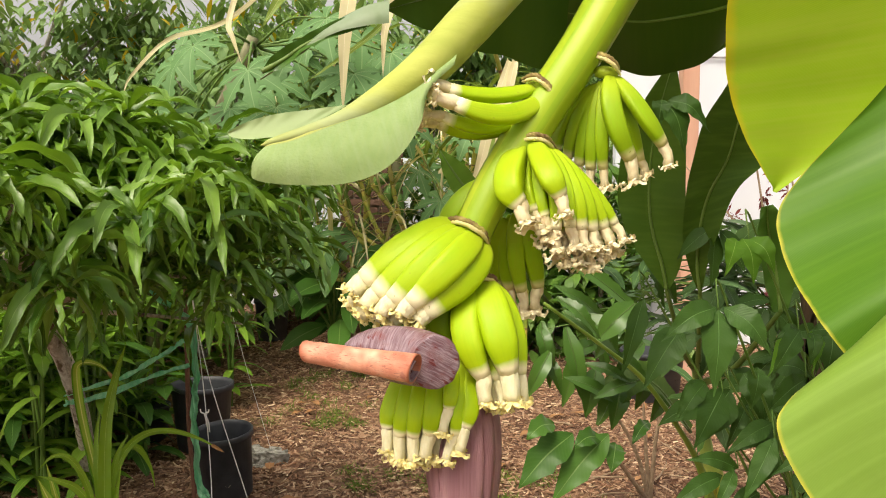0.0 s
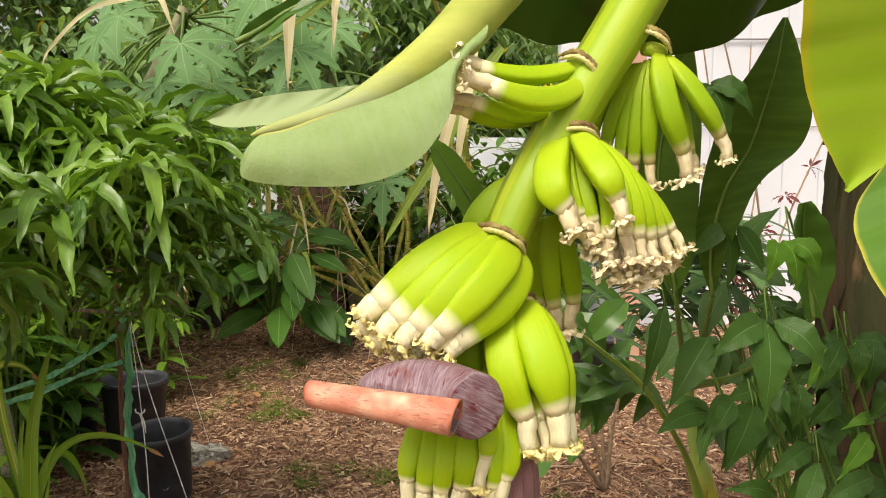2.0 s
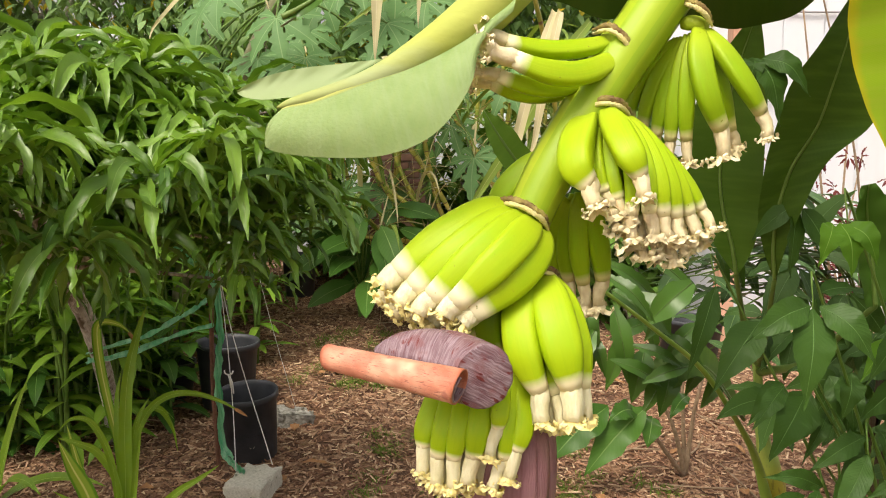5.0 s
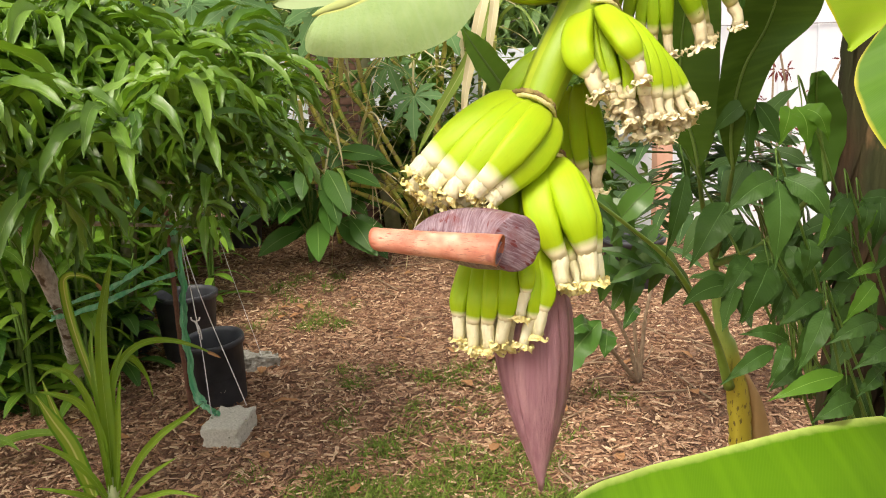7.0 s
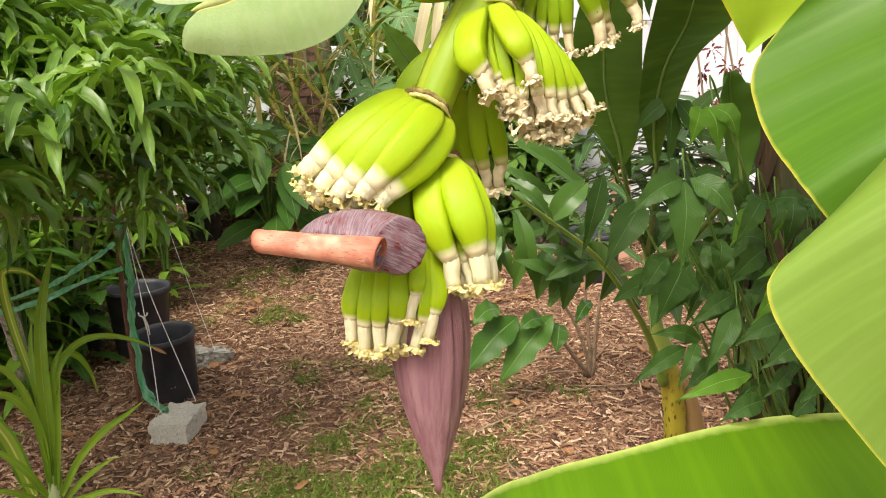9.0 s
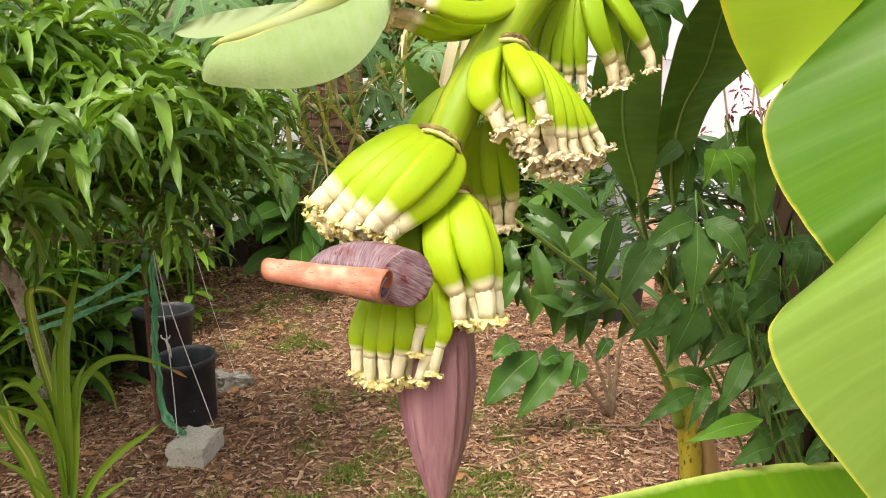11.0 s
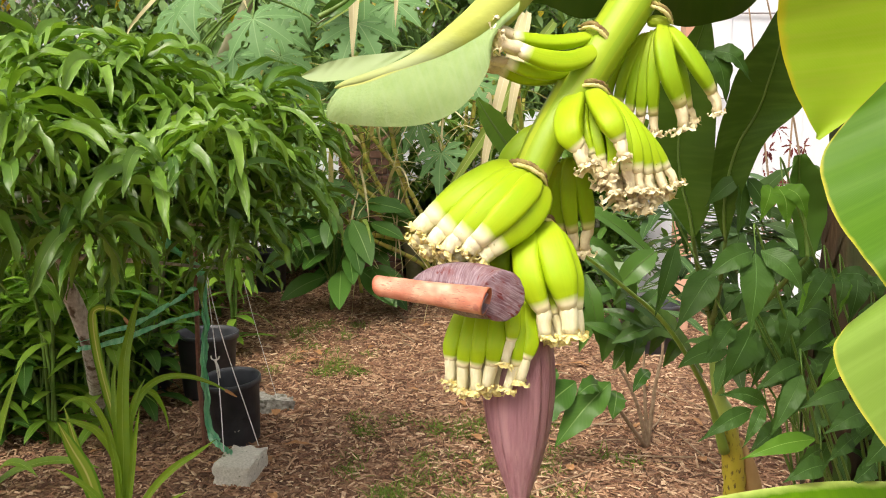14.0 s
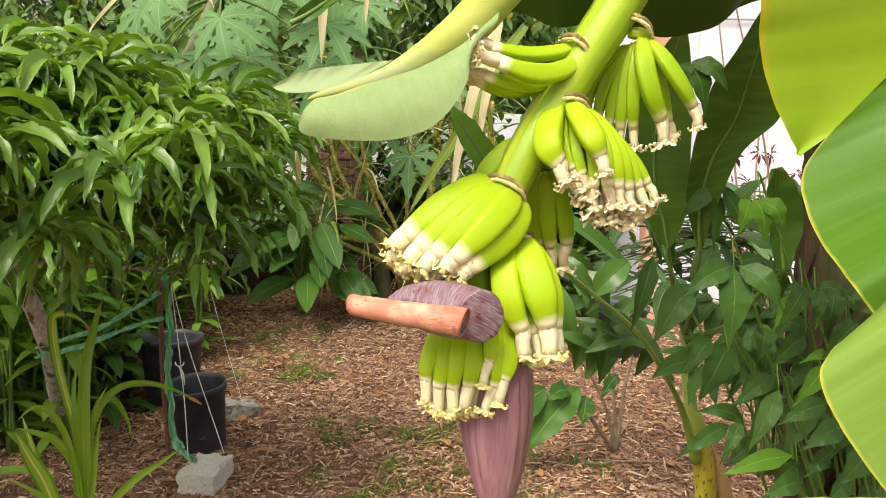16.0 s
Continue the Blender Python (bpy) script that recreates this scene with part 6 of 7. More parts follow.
tall = empty("strap_leaf_plant", (-1.095, 3.6, ground_z(-1.095, 3.6)))
tagged(tall, "strap-leaved plant with arching leaves and scorched tips", "strap plant", "strap-leaved plants")
bm = bmesh.new()
tube(bm, curve_through([(-1.098, 3.61, -0.03), (-1.096, 3.605, 0.06), (-1.092, 3.6, 0.14)], 8), (0.026, 0.022, 0.010), 10)
part("leaf_base", bm, M["lily_base"], tall, "pale sheathing leaf bases")
ROSETTE = (
    ([(-1.092, 3.6, 0.083), (-1.082, 3.6, 0.302), (-1.086, 3.62, 0.504), (-1.082, 3.65, 0.679), (-1.063, 3.7, 0.827), (-1.036, 3.72, 0.922)], 0.052),
    ([(-1.091, 3.6, 0.083), (-1.1, 3.62, 0.294), (-1.128, 3.66, 0.491), (-1.142, 3.7, 0.604), (-1.138, 3.72, 0.681)], 0.031),
    ([(-1.083, 3.6, 0.082), (-1.047, 3.58, 0.267), (-1.024, 3.57, 0.417), (-0.998, 3.56, 0.539)], 0.026),
    ([(-1.101, 3.6, 0.109), (-1.102, 3.58, 0.291), (-1.114, 3.55, 0.451), (-1.153, 3.52, 0.561), (-1.206, 3.5, 0.579), (-1.247, 3.48, 0.541)], 0.028),
    ([(-1.1, 3.6, 0.088), (-1.098, 3.58, 0.323), (-1.144, 3.55, 0.442), (-1.2, 3.52, 0.487), (-1.261, 3.5, 0.511)], 0.037),
    ([(-1.096, 3.6, 0.083), (-1.087, 3.56, 0.194), (-1.081, 3.53, 0.293), (-1.079, 3.52, 0.369)], 0.017),
    ([(-1.066, 3.6, 0.059), (-0.976, 3.56, 0.209), (-0.873, 3.52, 0.323), (-0.785, 3.5, 0.387), (-0.704, 3.48, 0.45)], 0.033),
    ([(-1.058, 3.6, 0.041), (-0.962, 3.53, 0.149), (-0.889, 3.5, 0.209), (-0.811, 3.48, 0.26)], 0.024),
    ([(-1.059, 3.6, 0.03), (-0.938, 3.5, 0.106), (-0.829, 3.44, 0.153), (-0.716, 3.4, 0.148)], 0.025),
    ([(-1.113, 3.6, 0.044), (-1.136, 3.54, 0.175), (-1.192, 3.5, 0.272), (-1.265, 3.46, 0.346)], 0.031),
    ([(-1.116, 3.6, 0.018), (-1.136, 3.5, 0.118), (-1.188, 3.44, 0.174), (-1.265, 3.4, 0.213)], 0.025),
    ([(-1.106, 3.6, 0.039), (-1.101, 3.5, 0.145), (-1.118, 3.46, 0.18), (-1.141, 3.42, 0.191)], 0.018),
    ([(-1.072, 3.6, 0.086), (-1.073, 3.62, 0.335), (-1.059, 3.65, 0.512), (-1.02, 3.68, 0.604)], 0.031),
    ([(-1.096, 3.6, 0.083), (-1.135, 3.75, 0.326), (-1.119, 3.85, 0.464), (-1.056, 3.9, 0.529), (-0.961, 3.92, 0.54), (-0.854, 3.93, 0.509), (-0.761, 3.94, 0.455)], 0.034),
    ([(-1.096, 3.6, 0.083), (-1.166, 3.8, 0.261), (-1.139, 3.9, 0.447), (-1.096, 3.95, 0.461), (-1.059, 3.97, 0.383), (-1.043, 3.97, 0.29)], 0.036),
)
for pts, w in ROSETTE:
    arched(tall, pts, w * 0.82)
STRIPED = (
    ([(-1.164, 3.6, 0.065), (-1.225, 3.62, 0.247), (-1.28, 3.62, 0.357), (-1.325, 3.62, 0.454)], 0.057),
    ([(-1.158, 3.6, 0.065), (-1.24, 3.66, 0.196), (-1.289, 3.68, 0.342), (-1.337, 3.7, 0.487)], 0.043),
)
for pts, w in STRIPED:
    arched(tall, pts, w, "lily_pale")
arched(tall, [(-1.083, 3.63, 0.3), (-1.20, 3.72, 0.62), (-1.235, 3.75, 0.80), (-1.213, 3.75, 0.846), (-1.147, 3.74, 0.841), (-1.097, 3.73, 0.809)], 0.034, "lily_pale")
for a, b in (((-1.110, 3.732, 0.818), (-1.066, 3.72, 0.766)), ((-0.800, 3.930, 0.480), (-0.752, 3.936, 0.450))):
    a, b = Vector(a), Vector(b)
    arched(tall, [a, a.lerp(b, 0.5) + Vector((0, -0.003, 0.002)), b], 0.013, "dead")
strap_plant((-1.85, 4.05, 0.0), [((0.2, 0, 1), 0.6, 0.05, 0.8), ((-0.3, 0, 1), 0.6, 0.05, 0.7), ((0.6, -0.1, 0.6), 0.55, 0.05, 1.1), ((0.4, -0.3, 0.8), 0.5, 0.05, 1.5)], "strap-leaved plant beside the mango trunk")


# ---- pots, blocks, stake ----
def pot(at, r, h, lean, label, ribs=False):
    ob = empty("nursery_pot", at)
    tagged(ob, label, "plant pot", "black nursery pots")
    bm = bmesh.new()
    n = 40
    prof = ((0.80, 0.0), (0.82, 0.01), (0.97, 0.90), (1.04, 0.905), (1.05, 0.985), (1.03, 1.0), (0.99, 1.0), (0.96, 0.93), (0.80, 0.2))
    rings = []
    for pr, pz in prof:
        ring = []
        for k in range(n):
            a = 2 * math.pi * k / n
            rr = r * pr * (1 + (0.008 * math.cos(a * 20) if ribs and pz < 0.89 else 0) + 0.012 * math.sin(a * 2 + pz * 2))
            ring.append(bm.verts.new(Vector((rr * math.cos(a), rr * math.sin(a), pz * h))))
        rings.append(ring)
    for r0, r1 in zip(rings, rings[1:]):
        for k in range(n):
            bm.faces.new((r0[k], r0[(k + 1) % n], r1[(k + 1) % n], r1[k]))
    bm.faces.new(rings[0][::-1])
    mt = Matrix.Translation(at) @ pose(0, 0, 0, *lean)
    bmesh.ops.transform(bm, matrix=mt, verts=bm.verts)
    part("shell", bm, M["plastic"], ob)
    bm = bmesh.new()
    g = bmesh.ops.create_circle(bm, cap_ends=True, segments=28, radius=r * 0.9)["verts"]
    bmesh.ops.transform(bm, matrix=mt @ Matrix.Translation((0, 0, h * 0.45)), verts=bm.verts)
    part("soil", bm, M["soil"], ob)
    for a in (-1.25, -0.2, 1.9):
        bm = bmesh.new()
        bmesh.ops.create_circle(bm, cap_ends=True, segments=14, radius=0.013)
        bmesh.ops.transform(bm, matrix=mt @ pose(r * 0.855 * math.cos(a), r * 0.855 * math.sin(a), 0.09 * h / 0.3, 0, 0, math.degrees(a)) @ pose(0, 0, 0, 0, 90, 0), verts=bm.verts)
        part("drain_hole", bm, M["concrete"], ob)
    return ob


pot((-0.955, 4.66, 0.0), 0.140, 0.325, (5, -3, 0), "empty black plastic pot leaning on the mulch")
pot((-1.265, 5.25, 0.04), 0.165, 0.36, (0, 0, 20), "black ribbed nursery pot on the mulch", True)
pot((-1.60, 5.35, 0.05), 0.11, 0.2, (0, 0, 0), "small black pot under the leaves")
pot((-1.40, 7.5, ground_z(-1.4, 7.5)), 0.14, 0.34, (0, 0, 0), "black pot in the shade of the far bed")
pot((1.42, 6.1, ground_z(1.42, 6.1)), 0.2, 0.32, (0, 0, 0), "black pot behind the banana stems")


def block(at, sx, sy, sz, turn, label, rough=0.016, mat="concrete"):
    bm = bmesh.new()
    box(bm, -sx / 2, sx / 2, -sy / 2, sy / 2, 0, sz, 0.004)
    bmesh.ops.subdivide_edges(bm, edges=bm.edges[:], cuts=9, use_grid_fill=True)
    for v in bm.verts:
        worn = sum((abs(v.co.x) > sx * 0.46, abs(v.co.y) > sy * 0.46, v.co.z > sz * 0.92)) >= 2
        chip = max(0.0, noise.noise(v.co * 30 + Vector((2, 7, 1))) - 0.05) * (rough * 2.2 if worn else rough * 0.4)
        v.co -= Vector((v.co.x / sx, v.co.y / sy, v.co.z / sz - 0.3)) * chip
        v.co += Vector((noise.noise(v.co * 12), noise.noise(v.co * 12 + Vector((5, 0, 0))), noise.noise(v.co * 12 + Vector((0, 9, 0))))) * rough * 0.16 + rv(0.0012)
    bmesh.ops.transform(bm, matrix=Matrix.Translation(at) @ pose(0, 0, 0, *turn), verts=bm.verts)
    ob = part("concrete_block", bm, M[mat], smooth=False)
    tagged(ob, label, "concrete block", "concrete blocks")


block((-0.825, 4.23, -0.005), 0.168, 0.235, 0.092, (2, 1, -8), "pale broken concrete block anchoring strings on the mulch")
block((-0.86, 5.04, 0.01), 0.21, 0.15, 0.085, (0, 9, 25), "rough grey concrete lump behind the black pot", 0.09, "concrete_shaded")

bm = bmesh.new()
tube(bm, curve_through([(-1.048, 4.45, -0.05), (-1.056, 4.45, 0.2), (-1.066, 4.45, 0.38), (-1.066, 4.45, 0.74), (-1.06, 4.44, 1.1)], 60), (0.011, 0.011), 8, ridge=0.0)
for i, v in enumerate(bm.verts):
    if (i // 8) % 2:
        v.co += rv(0.0018)
stake = part("rusty_stake", bm, M["rebar"])
tagged(stake, "rusty ribbed steel stake standing in the mulch", "stake")


def ribbon(name, pts, w, up, label, strands=1, twist=0.0):
    """Thin crumpled plastic tape; with more strands they wind round one another."""
    bm = bmesh.new()
    for q in range(strands):
        P = curve_through(pts, 70)
        for i, p in enumerate(P):
            a = twist * i / 70 * 6.283 + q * 6.283 / strands
            p += Vector((math.cos(a), 0.6 * math.sin(a), 0)) * (w * 0.45 if strands > 1 else 0)
            p += Vector((0.006 * noise.noise(p * 14), 0.006 * noise.noise(p * 17 + Vector((3, q, 0))), 0.004 * noise.noise(p * 12)))
        ws = [w * random.uniform(0.35, 1.05) for _ in range(24)]
        blade(bm, P, Vector(up) + Vector((0.9 * (q - 1) if strands > 1 else 0, 0, 0)), ws, [w * random.uniform(0.35, 1.05) for _ in range(24)], 3, random.uniform(0.3, 0.7), w * 0.3, 17, q)
    bmesh.ops.solidify(bm, geom=bm.faces[:], thickness=0.0008)
    ob = part(name, bm, M["tape"])
    tagged(ob, label, "tie tape", "green tie tapes")


ribbon("green_tape", [(-1.520, 4.24, 0.564), (-1.49, 4.19, 0.574), (-1.345, 4.24, 0.600), (-1.193, 4.3, 0.655), (-1.03, 4.38, 0.70)], 0.015, (0, -1, 0.25), "green plastic tape tied round the mango trunk")
ribbon("green_tape", [(-1.520, 4.24, 0.602), (-1.469, 4.19, 0.620), (-1.268, 4.25, 0.678), (-1.12, 4.3, 0.76), (-1.04, 4.38, 0.81)], 0.014, (0, -1, 0.3), "green plastic tape stretched to the stake")
ribbon("green_tape", [(-1.42, 4.2, 1.16), (-1.209, 4.3, 1.085), (-1.109, 4.32, 0.985), (-1.025, 4.38, 0.895), (-1.012, 4.40, 0.70), (-1.018, 4.40, 0.56), (-1.026, 4.40, 0.46), (-1.020, 4.40, 0.27), (-0.992, 4.38, 0.13), (-0.93, 4.30, 0.105), (-0.868, 4.23, 0.100)], 0.016, (0.1, -1, 0.1), "crumpled green plastic tape hanging down the stake to the block", 3, 4.0)


def string(pts, label, r=0.0022):
    bm = bmesh.new()
    tube(bm, curve_through(pts, 16), (r, r), 5)
    ob = part("string", bm, M["string"])
    tagged(ob, label, "string", "white strings")
    return ob


string([(-1.0, 4.2, 1.45), (-0.987, 4.38, 0.76), (-0.93, 4.3, 0.38), (-0.895, 4.22, 0.105)], "white string tied to the concrete block")
string([(-1.0, 4.2, 1.45), (-0.976, 4.4, 0.74), (-0.76, 4.3, 0.105)], "white string stretched down to the block")
string([(-0.99, 4.6, 1.3), (-0.934, 4.9, 0.63), (-0.84, 5.08, 0.06)], "thin white string behind the pot", 0.0014)
bm = bmesh.new()
for dx, dz in ((0.022, 0.020), (-0.016, 0.022), (0.010, -0.055), (0.022, -0.080)):
    c = Vector((-0.950, 4.315, 0.495))
    tube(bm, curve_through([c, c + Vector((dx * 0.8, -0.006, dz * 0.4)), c + Vector((dx, -0.004, dz))], 6), (0.004, 0.0035, 0.003), 6)
knot = part("string_knot", bm, M["string"])
tagged(knot, "white knot in the string", "knot")

# ---- far bed: papaya, canes, broad leaves ----
papaya = empty("papaya_tree", (-0.2, 7.3, ground_z(-0.2, 7.3)))
tagged(papaya, "papaya tree with lobed leaves and green fruit", "papaya tree")
bm = bmesh.new()
PT = curve_through([(-0.17, 7.35, 0.1), (-0.22, 7.33, 0.6), (-0.33, 7.32, 1.2), (-0.36, 7.32, 1.8), (-0.4, 7.3, 2.4)], 24)
tube(bm, PT, (0.07, 0.06, 0.05, 0.04), 12)
part("trunk", bm, M["papaya_stem"], papaya)
for c, ln, wd, tilt in (((-0.33, 7.24, 1.30), 0.125, 0.055, 8), ((-0.46, 7.25, 1.53), 0.08, 0.045, 60), ((-0.30, 7.22, 1.10), 0.09, 0.055, -10), ((-0.34, 7.24, 1.50), 0.09, 0.045, 0), ((-0.40, 7.26, 1.42), 0.09, 0.045, 15)):
    bm = bmesh.new()
    bmesh.ops.create_uvsphere(bm, u_segments=16, v_segments=12, radius=1)
    for v in bm.verts:
        v.co = Vector((v.co.x * wd * (1 - 0.18 * v.co.z), v.co.y * wd * (1 - 0.18 * v.co.z), v.co.z * ln))
    bmesh.ops.transform(bm, matrix=Matrix.Translation(c) @ pose(0, 0, 0, 0, tilt, 0), verts=bm.verts)
    part("fruit", bm, M["papaya_fruit"], papaya)


def lobed_leaf(bm, c, face, size, turn):
    """A deeply cut papaya leaf round the point c, looking towards face."""
    uvl = bm.loops.layers.uv.verify()
    face = Vector(face).normalized()
    ex = face.cross(Vector((0, 0, 1))).normalized()
    ey = ex.cross(face)
    cv = bm.verts.new(c)
    lobes = 7
    for k in range(lobes):
        a0 = turn + (k - 3) * 0.80
        ln = size * (1.0 - 0.09 * abs(k - 3)) * random.uniform(0.9, 1.1)
        prof = ((0.0, 0.0), (0.25, 0.10), (0.42, 0.12), (0.50, 0.24), (0.58, 0.13), (0.68, 0.20), (0.78, 0.10), (0.90, 0.09), (1.0, 0.0))

        def point(s, w):
            d = (ex * math.sin(a0) + ey * math.cos(a0)) * (s * ln) + (ex * math.cos(a0) - ey * math.sin(a0)) * (w * ln)
            return Vector(c) + d - face * (0.35 * s * s * ln) + face * (0.25 * abs(w) * ln)
        prev = None
        for s, w in prof[1:]:
            row = [bm.verts.new(point(s, -w)), bm.verts.new(point(s + (0.05 if s < 1 else 0), 0)), bm.verts.new(point(s, w))]
            uvs = [(s, 0.5 - w * 2), (s, 0.5), (s, 0.5 + w * 2)]
            if prev is None:
                quads = [((cv, (0, 0.5)), (row[0], uvs[0]), (row[1], uvs[1])), ((cv, (0, 0.5)), (row[1], uvs[1]), (row[2], uvs[2]))]
            else:
                pr, pu = prev
                quads = [((pr[0], pu[0]), (row[0], uvs[0]), (row[1], uvs[1]), (pr[1], pu[1])), ((pr[1], pu[1]), (row[1], uvs[1]), (row[2], uvs[2]), (pr[2], pu[2]))]
            for q in quads:
                f = bm.faces.new([v for v, _ in q])
                for loop, (_, uvv) in zip(f.loops, q):
                    loop[uvl].uv = uvv
            prev = (row, uvs)


PAP = [(-1.28, 5.3, 2.25), (-0.93, 5.1, 2.09), (-0.83, 5.3, 1.92), (-1.14, 5.5, 1.93), (-1.52, 5.7, 2.21), (0.03, 6.6, 1.38), (-0.15, 6.95, 1.60), (-0.86, 6.6, 1.12), (-1.05, 6.8, 1.48), (-0.25, 5.9, 2.30), (-0.62, 6.3, 2.25), (-0.62, 6.9, 1.10), (-1.25, 6.3, 1.0), (-1.45, 6.6, 1.3), (-0.6, 5.6, 2.45), (-1.75, 6.0, 1.9), (0.25, 6.9, 1.9)]
prnd = random.Random(77)
PAP += [(prnd.uniform(-1.9, -0.15), prnd.uniform(5.6, 6.9), prnd.uniform(1.75, 2.6)) for _ in range(18)]
for k, c in enumerate(PAP):
    near_crown = c[1] < 6.05
    if k == 0:
        second = empty("papaya_tree", (-1.95, 6.2, ground_z(-1.95, 6.2)))
        tagged(second, "papaya tree with broad lobed leaves above the mango", "papaya tree")
        bm = bmesh.new()
        tube(bm, curve_through([(-1.95, 6.2, 0.05), (-1.7, 6.05, 1.2), (-1.1, 5.9, 2.4)], 16), (0.055, 0.045, 0.035), 10)
        part("trunk", bm, M["papaya_stem"], second)
    owner = second if near_crown or c[0] < -1.2 else papaya
    bm = bmesh.new()
    lobed_leaf(bm, c, (random.uniform(-0.3, 0.3), -0.7, random.uniform(0.45, 0.9)), random.uniform(0.24, 0.32), math.pi + random.uniform(-0.5, 0.5))
    lf = part("leaf", bm, M["papaya"], owner)
    bm = bmesh.new()
    hub = Vector((-1.1, 5.95, 2.35)) if owner == second else Vector((-0.38, 7.3, 2.2))
    tube(bm, curve_through([hub, hub.lerp(Vector(c), 0.5) + Vector((0, 0, 0.08)), Vector(c)], 12), (0.009, 0.007, 0.005), 6)
    part("leaf_stalk", bm, M["stalk"], lf)


def cane_clump(at, stalks, label, spread, height, y_lean=0.0, leafy=6, seed=1):
    rnd = random.Random(seed)
    ob = empty("cane_clump", at)
    tagged(ob, label, "cane plant", "cane clumps")
    for k in range(stalks):
        top = Vector((at[0] + rnd.uniform(-spread, spread), at[1] + rnd.uniform(-0.4, 0.3) + y_lean, at[2] + height * rnd.uniform(0.75, 1.1)))
        base = Vector((at[0] + rnd.uniform(-0.15, 0.15), at[1] + rnd.uniform(-0.12, 0.12), at[2] - 0.02))
        pts = curve_through([base, base.lerp(top, 0.45) + Vector(((top.x - base.x) * 0.15, 0, -0.05)), top], 28)
        bm = bmesh.new()
        tube(bm, pts, [0.014 if i % 3 else 0.018 for i in range(29)], 8)
        cane = part("cane", bm, M["cane"], ob)
        for j in range(leafy):
            a = rnd.uniform(0, 6.28)
            dry = rnd.random() < 0.33
            d = Vector((math.cos(a), math.sin(a) * 0.8, rnd.uniform(0.5, 1.3)))
            bm = bmesh.new()
            simple_leaf(bm, pts[-1 - rnd.randint(0, 8)], d, rnd.uniform(0.6, 1.1), rnd.uniform(0.03, 0.06), rnd.uniform(1.2, 2.6) if not dry else 2.6, STRAP, 14, 0.2, 0.004, seed=a)
            part("dry_leaf" if dry else "leaf", bm, M["straw" if dry else "strap"], cane)


CB = (0.0, 7.45, ground_z(0.0, 7.45))
fan = empty("cane_clump", CB)
tagged(fan, "clump of thick ringed yellow green canes leaning over the mulch", "cane plant", "cane clumps")
for k, pts in enumerate(([(-0.112, 6.95, 0.522), (-0.594, 6.85, 0.782), (-0.785, 6.8, 0.999)], [(-0.165, 6.95, 0.643), (-0.474, 6.9, 0.951), (-0.686, 6.88, 1.259), (-0.781, 6.85, 1.64)], [(-0.044, 7.0, 0.693), (-0.354, 6.95, 1.003), (-0.52, 6.95, 1.286), (-0.60, 6.95, 1.6)],
                        [(-0.065, 6.95, 0.50), (-0.286, 6.92, 0.884), (-0.45, 6.9, 1.12)], [(-0.044, 7.05, 0.645), (-0.213, 7.0, 0.954), (-0.321, 7.0, 1.356), (-0.38, 7.0, 1.7)], [(0.16, 7.1, 0.7), (0.191, 7.0, 1.078), (0.069, 6.95, 1.361), (-0.119, 6.95, 1.65)],
                        [(0.0, 7.0, 0.62), (-0.42, 6.88, 0.75), (-0.78, 6.8, 0.80)], [(-0.05, 7.0, 0.6), (-0.40, 6.9, 0.98), (-0.62, 6.86, 1.15)], [(-0.02, 7.05, 0.66), (-0.25, 6.98, 1.15), (-0.50, 6.95, 1.50)], [(0.1, 7.3, 0.7), (0.2, 7.3, 1.2), (0.3, 7.3, 1.9)], [(0.0, 7.3, 0.7), (0.0, 7.3, 1.3), (0.06, 7.3, 2.1)])):
    bm = bmesh.new()
    base = Vector(CB) + Vector((random.uniform(-0.1, 0.15), random.uniform(-0.1, 0.1), -0.02))
    line = curve_through([base] + [Vector(p) for p in pts], 40)
    tube(bm, line, [0.016 if i % 4 else 0.020 for i in range(41)], 9)
    cane = part("cane", bm, M["cane"], fan)
    for j in range(7):
        a = random.uniform(0, 6.28)
        dry = j % 3 == 0
        bm = bmesh.new()
        simple_leaf(bm, line[-1 - random.randint(0, 8)], (math.cos(a), math.sin(a) * 0.7, random.uniform(0.6, 1.4)), random.uniform(0.55, 1.0), random.uniform(0.02, 0.045), random.uniform(1.2, 2.6), STRAP, 14, 0.2, 0.004, seed=a)
        part("dry_leaf" if dry else "leaf", bm, M["straw" if dry else "strap"], cane)
rnd = random.Random(61)
for k in range(60):
    b = Vector((rnd.uniform(-0.75, 0.15), rnd.uniform(6.7, 6.95), rnd.uniform(0.55, 1.7)))
    bm = bmesh.new()
    simple_leaf(bm, b, (rnd.uniform(-1, 1), rnd.uniform(-0.4, 0.1), rnd.uniform(-1, 0.6)), rnd.uniform(0.3, 0.65), rnd.uniform(0.008, 0.020), rnd.uniform(0.3, 1.8), STRAP, 8, 0.3, 0.003, seed=k)
    part("dry_leaf", bm, M["straw"], fan)
cane_clump((0.35, 7.55, ground_z(0.35, 7.55)), 6, "clump of ringed canes with arching dry leaves", 0.35, 2.0, 0.0, 8, 5)
cane_clump((-0.75, 7.6, ground_z(-0.75, 7.6)), 5, "tall canes with long strap leaves", 0.5, 2.3, -0.2, 6, 9)


def hanging(pts, w):
    bm = bmesh.new()
    blade(bm, curve_through(pts, 24), Vector((0.2, -1, 0.1)), [w * v for v in STRAP], [w * v for v in STRAP], 2, 0.2, 0.004, 4)
    return bm


